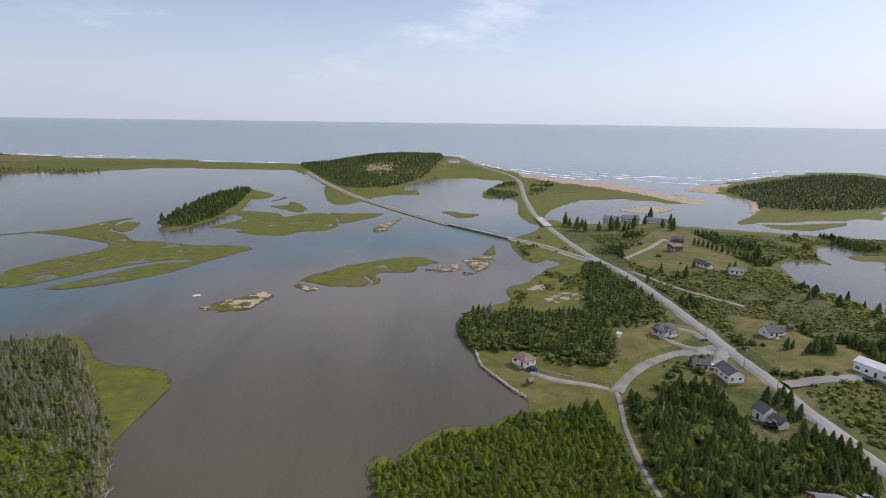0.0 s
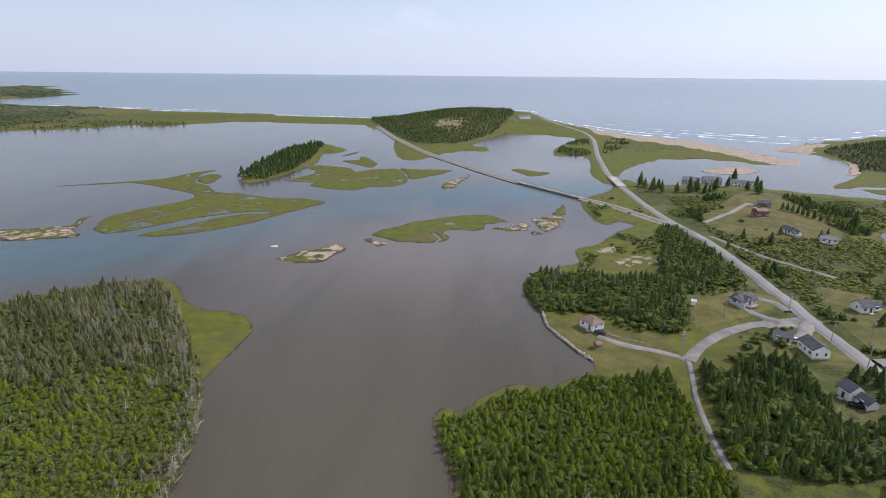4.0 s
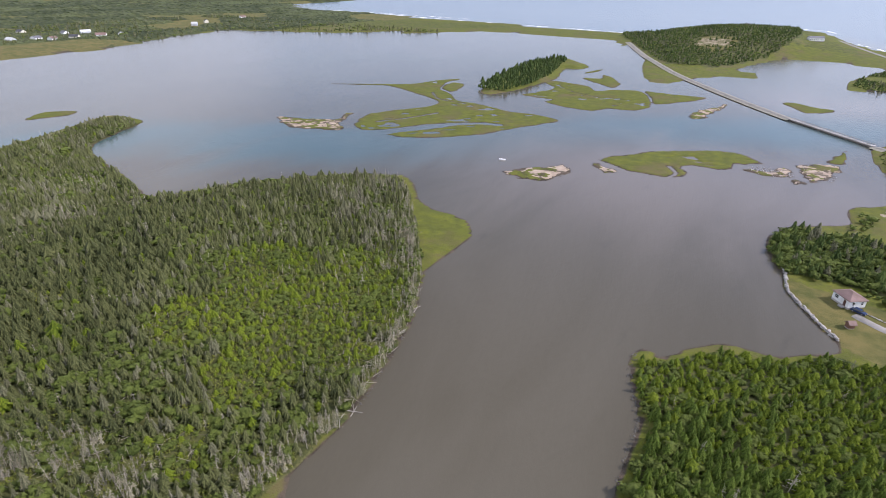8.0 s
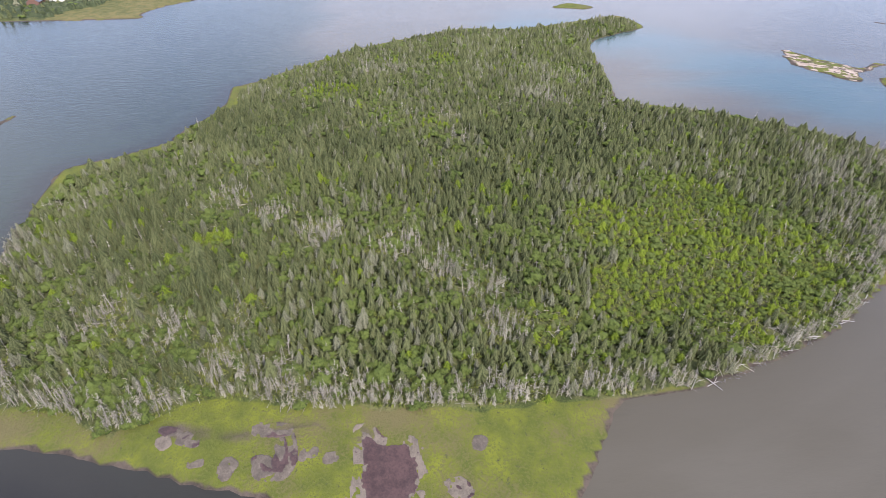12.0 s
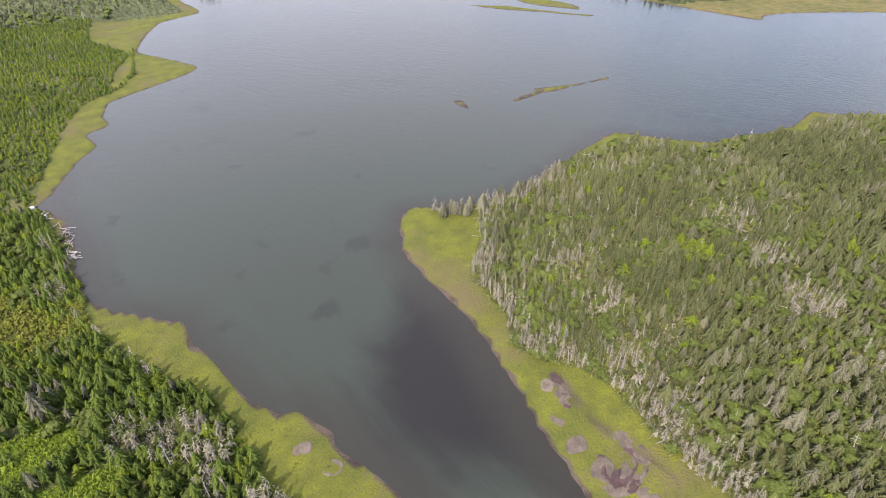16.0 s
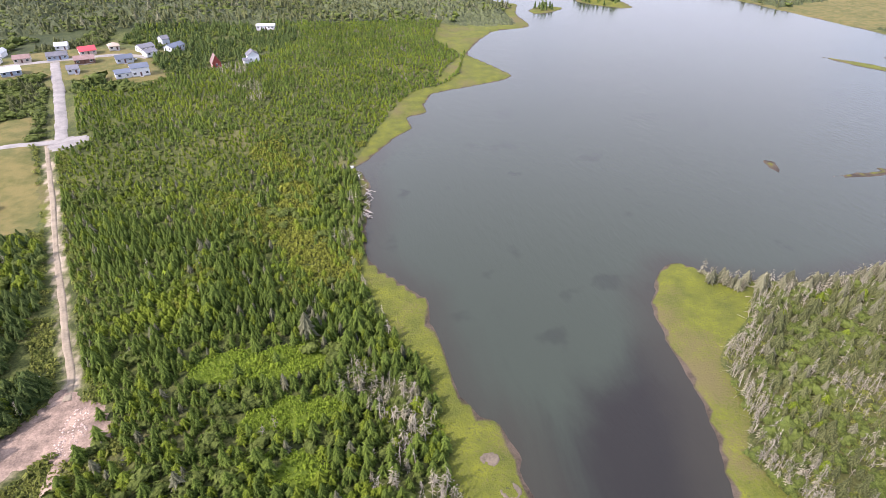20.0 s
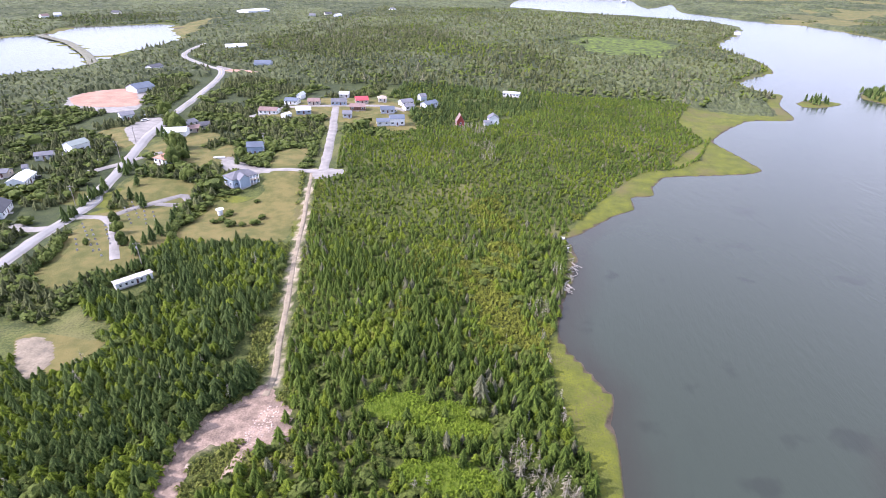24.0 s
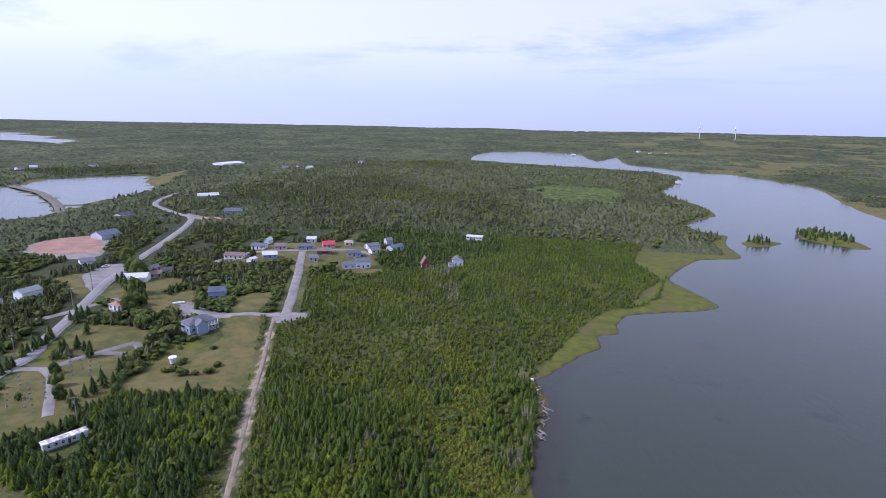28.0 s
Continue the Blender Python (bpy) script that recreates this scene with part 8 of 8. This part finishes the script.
# ---- the bridges ----
def bridge(a, b, z, width, label, rails=True):
    a, b = Vector((*a, z)), Vector((*b, z))
    L = (b - a).length
    yaw = math.degrees(math.atan2(b.y - a.y, b.x - a.x))
    m = (a + b) / 2
    t = thing("bridge", m.x, m.y, yaw, z=0.0, label=label, category="bridge")
    bm = bmesh.new()
    box(bm, (0, 0, z), (L + 2, width, 0.3))
    part("bridge_deck", bm, CONCRETE, t)
    for s in (-1, 1):
        bm = bmesh.new()
        box(bm, (0, s * (width / 2 - 0.3), z - 0.6), (L, 0.3, 0.9))
        part("girder", bm, POLE_WOOD, t)
        bm = bmesh.new()
        for k in range(int(L / 2.5) + 1):
            box(bm, (-L / 2 + k * 2.5, s * (width / 2 - 0.1), z + 0.65), (0.12, 0.12, 1.0))
        for zz in (0.65, 1.1):
            box(bm, (0, s * (width / 2 - 0.1), z + zz), (L, 0.08, 0.12))
        part("railing", bm, POLE_WOOD, t)
    n = max(int(L / 5.0), 2)
    for k in range(n + 1):
        bm = bmesh.new()
        x = -L / 2 + k * L / n
        for s in (-1, 0, 1):
            rod(bm, (x, s * width * 0.36, -1.0), (x, s * width * 0.33, z - 0.9), 0.2, 0.2, 7)
        box(bm, (x, 0, z - 1.1), (0.4, width, 0.35))
        part("pier", bm, POLE_WOOD, t)
    return t


bridge((57, 458), (7, 517), 1.35, 3.8, "old timber rail bridge on dark piles")
bridge((100, 512), (98.6, 560), 1.6, 8.6, "road bridge over the tidal channel")


# ---- shore: sea wall, rocks, driftwood ----
STONES = []
for k in range(6):
    bm = bmesh.new()
    bmesh.ops.create_icosphere(bm, subdivisions=1, radius=0.5)
    rr = np.random.RandomState(k)
    for v in bm.verts:
        v.co = v.co * rr.uniform(0.75, 1.2)
        v.co.z *= 0.7
    me = bpy.data.meshes.new("stone")
    bm.to_mesh(me)
    bm.free()
    me.materials.append(ROCK)
    STONES.append(me)
wall = thing("sea_wall", 20, 203, z=0.0, label="dry stone sea wall along the lawn", category="wall")
rr = np.random.RandomState(3)
wall_line = rounded([(14, 230), (15, 224), (15.5, 216), (17, 208), (21, 200), (26, 190.6), (31, 183)], 6, closed=False)
for x, y, a in along(wall_line, 0.55):
    for lay in (0, 1):
        s = rr.uniform(0.8, 1.25)
        share("stone", STONES[rr.randint(6)], wall, pose(x - 20 + rr.normal(0, 0.25), y - 203 + rr.normal(0, 0.25), 0.15 + lay * 0.55, rr.uniform(0, 40), 0, rr.uniform(0, 360)) @ Matrix.Diagonal((s, s, s, 1)))
drive_wall = thing("stone_edging", 44, 198, z=0.0, label="low stone edging along the driveway", category="wall")
for x, y, a in along([(37, 206), (44, 201), (52, 197)], 0.8):
    s = rr.uniform(0.6, 0.9)
    share("stone", STONES[rr.randint(6)], drive_wall, pose(x - 44, y - 198, ground_z(x, y) + 0.15, 0, 0, rr.uniform(0, 360)) @ Matrix.Diagonal((s, s, s, 1)))
DRIFT = material("bleached_driftwood", (0.36, 0.33, 0.28), 0.85, spread=0.2, grain=6)
PALE_ROCK = material("white_quartz_rock", (0.72, 0.70, 0.67), 0.8, spread=0.15, grain=2)


def log(x, y, yaw, length, thick, z=0.35, root=False):
    t = thing("driftwood_log", x, y, yaw, z=z, label="bleached driftwood trunk lying on the shore", category="driftwood", group="driftwood")
    bm = bmesh.new()
    rod(bm, (-length / 2, 0, 0), (length / 2, 0, 0.15), thick, thick * 0.5, 7)
    part("stem", bm, DRIFT, t)
    for k in range(4 if root else 2):
        bm = bmesh.new()
        rod(bm, (-length * (0.45 if root else -0.1 * k), 0, 0.05), (-length * (0.5 if root else -0.1 * k - 0.1) - 0.2, rr.uniform(-0.9, 0.9), rr.uniform(0.1, 0.8)), thick * 0.5, thick * 0.15, 5)
        part("branch", bm, DRIFT, t)


for k in range(34):
    y = -174 - 40 * rr.rand()
    x = float(np.interp(y, [-216, -194, -174], [-15.5, -20, -17])) + rr.uniform(-1.0, 1.5)
    log(x, y, rr.uniform(30, 150), rr.uniform(2.0, 5.5), rr.uniform(0.08, 0.17), z=max(ground_z(x, y), 0) + 0.18, root=k % 3 == 0)
for k in range(26):
    y = 74 + 70 * rr.rand()
    x = float(np.interp(y, [71, 78, 99, 127, 150], [-76, -76, -81, -89, -101])) + rr.uniform(-1.5, 0.6)
    log(x, y, rr.uniform(60, 140), rr.uniform(1.5, 4.5), rr.uniform(0.07, 0.13), z=max(ground_z(x, y), 0) + 0.15)
log(-75.5, 79, 20, 4.5, 0.12, z=0.35, root=True)
for x, y, s in ((-15.4, -216.5, 1.9), (-16.6, -212.6, 1.2), (-17.4, -208.0, 0.9), (66.5, -112, 0.8), (65, -106, 0.6)):
    me = STONES[0].copy()
    me.name = "boulder"
    me.materials.clear()
    me.materials.append(PALE_ROCK)
    ob = tagged(new("boulder", me), "pale boulder by the edge of the scrub", "rock", "boulders")
    ob.matrix_basis = pose(x, y, max(ground_z(x, y), 0) + 0.3 * s, 0, 0, 40 * s) @ Matrix.Diagonal((s, s, s, 1))
# loose rubble on the bars and pit
PIT_STONE = material("pinkish_broken_stone", (0.40, 0.31, 0.25), 0.9, spread=0.35, grain=3)
for name, cx, cy, rx, ry, n, m, label in (("rubble", 47, -80, 7, 6, 90, ROCK, "scattered pale rubble on the cleared ground"), ("rubble", 54, -94, 3.0, 6.5, 420, PIT_STONE, "broken stones heaped in the dirt pit"),
                                          ("shell_bar_stones", 26, 373, 9, 18, 160, ROCK, "dark stones strewn on a mud flat"), ("shell_bar_stones", 2, 360, 12, 9, 120, ROCK, "dark stones strewn on a mud flat")):
    co, tri = [], []
    for k in range(n):
        a, q = rr.uniform(0, 6.28), math.sqrt(rr.rand())
        x, y, s = cx + rx * q * math.cos(a), cy + ry * q * math.sin(a), 0.16 + 0.5 * rr.rand() ** 3
        b = len(co)
        z = max(ground_z(x, y), 0.2)
        for d in ((1, 0, 0), (0, 1, 0), (-1, 0, 0), (0, -1, 0), (0, 0, 0.8), (0, 0, -0.6)):
            co.append((x + s * d[0] * rr.uniform(0.7, 1.2), y + s * d[1] * rr.uniform(0.7, 1.2), z + s * d[2]))
        tri += [(b, b + 1, b + 4), (b + 1, b + 2, b + 4), (b + 2, b + 3, b + 4), (b + 3, b, b + 4), (b + 1, b, b + 5), (b + 2, b + 1, b + 5), (b + 3, b + 2, b + 5), (b, b + 3, b + 5)]
    me = bpy.data.meshes.new(name)
    fill_mesh(me, np.array(co), np.array(tri), False)
    me.materials.append(m)
    tagged(new(name, me), label, "stones", kind="stuff")

# stones and sticks washed up along the shores
WET_ROCK = material("wet_shore_stone", (0.11, 0.098, 0.080), 0.6, spread=0.45, grain=3, stain=2)
for name, shore, n, big, m, label in (("shore_stones", [(-21, 143), (-20, 133), (-17, 125), (-15, 120), (-13, 112), (-13, 104), (-12, 92)], 260, 0.26, WET_ROCK, "dark stones and sticks along the shore of the spit"), ("shore_stones", [(-102, 150), (-93, 134), (-86, 117), (-82, 103), (-78, 90), (-76, 79)], 260, 0.24, WET_ROCK, "stones along the wooded shore of the peninsula")):
    q = rounded(shore, 40, closed=False)
    co, tri = [], []
    for k in range(n):
        x, y = q[rr.randint(len(q))] + rr.normal(0, 0.45, 2)
        s = big * (0.35 + rr.rand() ** 3)
        z = max(ground_z(x, y), 0.0)
        b = len(co)
        for d in ((1, 0, 0), (0, 1, 0), (-1, 0, 0), (0, -1, 0), (0, 0, 0.8), (0, 0, -0.6)):
            co.append((x + s * d[0] * rr.uniform(0.7, 1.4), y + s * d[1] * rr.uniform(0.7, 1.4), z + 0.1 + s * d[2]))
        tri += [(b, b + 1, b + 4), (b + 1, b + 2, b + 4), (b + 2, b + 3, b + 4), (b + 3, b, b + 4), (b + 1, b, b + 5), (b + 2, b + 1, b + 5), (b + 3, b + 2, b + 5), (b, b + 3, b + 5)]
    me = bpy.data.meshes.new(name)
    fill_mesh(me, np.array(co), np.array(tri), False)
    me.materials.append(m)
    tagged(new(name, me), label, "stones", kind="stuff")

# ---- the mobile home, tank and odd things ----
home = thing("mobile_home", 125.3, -142.4, math.degrees(math.atan2(-9.7, -6.5)), label="long white mobile home with a stained flat roof", category="mobile home")
home.matrix_basis = home.matrix_basis @ Matrix.Diagonal((0.72, 0.78, 0.8, 1))
bm = bmesh.new()
box(bm, (0, 0, 1.7), (16.0, 3.7, 2.6))
bevelled(bm, 0.08)
part("wall", bm, WALLS["white"], home)
STAINED = material("stained_white_roof", (0.34, 0.26, 0.22), 0.7, spread=0.3, grain=1.6, stain=1.2, tint=(0.88, 0.87, 0.85))
for k in range(13):
    bm = bmesh.new()
    box(bm, (-7.8 + k * 1.3, 0, 3.06), (1.26, 3.9, 0.12))
    part("roof_panel", bm, STAINED, home, "white roof panel with brown stains")
bm = bmesh.new()
box(bm, (0, 0, 0.15), (15.8, 3.5, 0.6))
part("skirting", bm, CONCRETE, home)
for x in (-6, -3.5, -1, 3, 5.5):
    add_window(home, x, -1.86, 1.9, 0)
for x in (-5, 0, 5):
    add_window(home, x, 1.86, 1.9, 180)
bm = bmesh.new()
box(bm, (1.2, -1.88, 1.45), (0.9, 0.08, 2.0))
part("door", bm, DOORS, home)
tank = thing("water_tank", 132.7, -206.1, label="squat white water tank with a domed lid", category="tank")
bm = bmesh.new()
rod(bm, (0, 0, -0.2), (0, 0, 2.6), 1.2, 1.2, 20)
part("drum", bm, TRIM, tank)
bm = bmesh.new()
rod(bm, (0, 0, 2.55), (0, 0, 2.75), 1.75, 1.7, 20)
rod(bm, (0, 0, 2.72), (0, 0, 3.0), 1.65, 0.3, 20)
part("lid", bm, TRIM, tank, "wide white lid")


def boat(x, y, yaw, length, z, label):
    t = thing("boat", x, y, yaw, z=z, label=label, category="boat", group="boats")
    bm = bmesh.new()
    prism(bm, [(-length / 2, -0.7), (length * 0.2, -0.75), (length / 2, 0), (length * 0.2, 0.75), (-length / 2, 0.7)], 0.0, 0.7)
    bevelled(bm, 0.06)
    part("hull", bm, TRIM, t)
    bm = bmesh.new()
    for k in (-0.25, 0.1):
        box(bm, (length * k, 0, 0.74), (0.3, 1.2, 0.08))
    part("bench", bm, DECK, t)


boat(168, -264.8, 20, 6.0, ground_z(168, -264.8) + 0.3, "white boat parked in the gravel yard")
boat(-139.3, 295.0, 20, 4.2, -0.15, "small white skiff on the lagoon")

# ---- wind turbines on the far hills ----
for x, y in ((-1080, -3540), (-1262, -3480)):
    z = ground_z(x, y)
    t = thing("wind_turbine", x, y, 60, z=z, label="white wind turbine on the hazy far hills", category="wind turbine", group="wind turbines")
    bm = bmesh.new()
    rod(bm, (0, 0, -2), (0, 0, 62), 2.0, 1.2, 12)
    part("tower", bm, TRIM, t)
    bm = bmesh.new()
    box(bm, (0, -1, 63), (3, 7, 3))
    part("nacelle", bm, TRIM, t)
    for k in range(3):
        a = radians(90 + 120 * k + 20)
        bm = bmesh.new()
        rod(bm, (0, -5, 63), (33 * math.cos(a), -5, 63 + 33 * math.sin(a)), 1.2, 0.3, 6)
        part("blade", bm, TRIM, t)

# ---- surf along the beaches ----
SURF = [([(-1340, 1388), (-1106, 1386), (-932, 1337), (-779, 1308), (-492, 1252), (-300, 1215)], 9), ([(-1300, 1425), (-1000, 1395), (-700, 1345)], 4), ([(60, 1500), (40, 1560), (-30, 1590)], 6),
        ([(85, 1265), (150, 1075), (215, 985), (270, 955)], 5), ([(140, 1150), (210, 1040), (290, 985), (360, 960)], 6), ([(230, 1080), (320, 1010), (420, 985)], 5), ([(310, 985), (370, 925), (420, 905)], 4),
        ([(330, 1050), (430, 1010), (520, 1010)], 5), ([(440, 960), (520, 985), (640, 1075)], 5), ([(190, 1180), (260, 1110), (350, 1060)], 4), ([(620, 1110), (720, 1180), (800, 1200)], 6), ([(-1590, 1560), (-1480, 1430), (-1340, 1395)], 9)]
for line, w in SURF:
    p = rounded(line, 8, closed=False)
    s = np.r_[0, np.cumsum(np.hypot(*np.diff(p, axis=0).T))]
    k = int(s[-1] / 3)
    q = np.stack([np.interp(np.linspace(0, s[-1], k), s, p[:, c]) for c in (0, 1)], 1)
    d = np.gradient(q, axis=0)
    d /= np.hypot(*d.T)[:, None]
    side = np.stack([d[:, 1], -d[:, 0]], 1)
    wid = w * np.clip(2.6 * vnoise(s[-1] * np.linspace(0, 1, k), q[:, 0], 15, 3) - 0.9, 0.01, 1.5)
    mid = (vnoise(q[:, 0], q[:, 1], 18, 5) - 0.5) * w
    co = np.concatenate([np.c_[q + side * (mid - wid / 2)[:, None], np.full(k, 0.05)], np.c_[q + side * mid[:, None], 0.05 + 0.6 * wid / w], np.c_[q + side * (mid + wid / 2)[:, None], np.full(k, 0.05)]])
    i = np.arange(k - 1)
    faces = np.concatenate([np.stack([r2 * k + i, r2 * k + i + 1, (r2 + 1) * k + i + 1, (r2 + 1) * k + i], -1) for r2 in (0, 1)])
    me = bpy.data.meshes.new("breaking_wave")
    fill_mesh(me, co + np.c_[np.zeros(len(co)), np.zeros(len(co)), lift(co[:, 0], co[:, 1])], faces[:, ::-1])
    me.materials.append(FOAM)
    tagged(new("breaking_wave", me), "white line of breaking surf off the beach", "surf", kind="stuff")

# ---- rough growth on the meadows ----
def scrub(name, x, y, r, tall, mat, label, forms=None):
    n = len(x)
    wood_mesh(name, forms or (FAR_BUSHES if name == "bracken" or tall < 2 else BUSHES), x, y, at(height, x, y), tall * np.exp(r.normal(0, 0.35, n)), np.full(n, 1.6), np.clip(0.5 * fbm(x, y, 20, 11) + 0.5 * r.rand(n), 0, 1), [mat, BARK], label, "bushes", 8)


x, y, r = scatter(131, 420, 150, 480, 3.0, 31, None, 3)
k = (fbm(x, y, 35, 81) > 0.36)
scrub("alder_thicket", x[k], y[k], r, 1.5, SCRUB, "rough alder scrub on the meadows east of the road")
k = (fbm(x, y, 30, 85) > 0.66)
wood_mesh("spruce_clump", SPRUCES, x[k], y[k], at(height, x[k], y[k]), r.uniform(3, 6.5, k.sum()), np.full(k.sum(), 1.1), r.rand(k.sum()), [SPRUCE, BARK], "scattered dark spruces in the meadow scrub", "trees")
x, y, r = scatter(40, 135, 170, 460, 3.2, 32, None, 3)
k = (fbm(x, y, 22, 82) > 0.56) & (at(wood, x, y) < 0) & (y > 205)
scrub("alder_thicket", x[k], y[k], r, 1.7, LEAF, "alder scrub between the lawns and the road")
x, y, r = scatter(138, 345, -480, -120, 3.3, 33, None, 4)
k = (fbm(x, y, 24, 83) > 0.40)
scrub("alder_thicket", x[k], y[k], r, 2.5, LEAF, "leafy scrub between the roadside lots", BUSHES)
k = (fbm(x, y, 26, 87) > 0.50)
wood_mesh("spruce_clump", SPRUCES, x[k], y[k], at(height, x[k], y[k]), r.uniform(2.8, 6.0, k.sum()), np.full(k.sum(), 1.0), r.rand(k.sum()), [OLIVE, BARK], "spruces growing between the roadside lots", "trees")
x, y, r = scatter(75, 200, -360, -255, 2.6, 34, None, 4)
k = (fbm(x, y, 20, 84) > 0.40) & (at(wood, x, y) < 0)
scrub("alder_thicket", x[k], y[k], r, 2.3, LEAF, "leafy scrub below the subdivision")
# low growth beside the dirt track
x, y, r = scatter(40, 125, -262, -40, 1.1, 35, None, 2)
near_track = ~clear_of_roads(x, y, [(TRACK_S, 7.5)]) & clear_of_roads(x, y, [(TRACK_S, 1.15)]) & (at(dirt, x, y) < -0.5) & (fbm(x, y, 7, 92) > 0.40)
near_track |= (y > -112) & (x > 42) & (x < 80) & (fbm(x, y, 12, 91) > 0.45) & (at(dirt, x, y) < -1)
scrub("bracken", x[near_track], y[near_track], r, 0.75, SCRUB, "rough brush and bracken beside the dirt track", FRONDS)
# bright bracken in the glades of the east wood
x, y, r = scatter(-30, 62, -150, 30, 0.95, 36, WOOD_E, 1)
k = spots(x, y, E_OPEN) * (0.6 + 0.9 * fbm(x, y, 9, 41)) > 0.36
k |= (fbm(x, y, 14, 88) > 0.64)
scrub("bracken", x[k], y[k], r, 0.55, BRACKEN, "bright green bracken filling the glades between trees", FRONDS)
# yellow-green growth along the shore of the east wood
x, y, r = scatter(-30, 40, -260, -130, 1.1, 37, WOOD_E, 1)
k = (spots(x, y, E_YELLOW) * (0.6 + 0.9 * fbm(x, y, 9, 41)) > 0.32) | (fbm(x, y, 22, 89) > 0.60)
scrub("bracken", x[k], y[k], r, 0.8, GALE, "yellowish sweet gale and bracken along the shore", FRONDS)
# small trees on the wooded islets in the south bay
for cx, cy, rx, ry, n in ((-300, -570, 20, 34, 90), (-226, -531, 9, 9, 16)):
    a, q = r.uniform(0, 6.28, n), np.sqrt(r.rand(n))
    x, y = cx + rx * q * np.cos(a), cy + ry * q * np.sin(a)
    wood_mesh("spruce_clump", FAR_SPRUCES, x, y, np.full(n, 0.5), r.uniform(5, 9, n), np.full(n, 1.0), r.rand(n), [SPRUCE, BARK], "spruces on a small rocky islet in the bay", "trees")
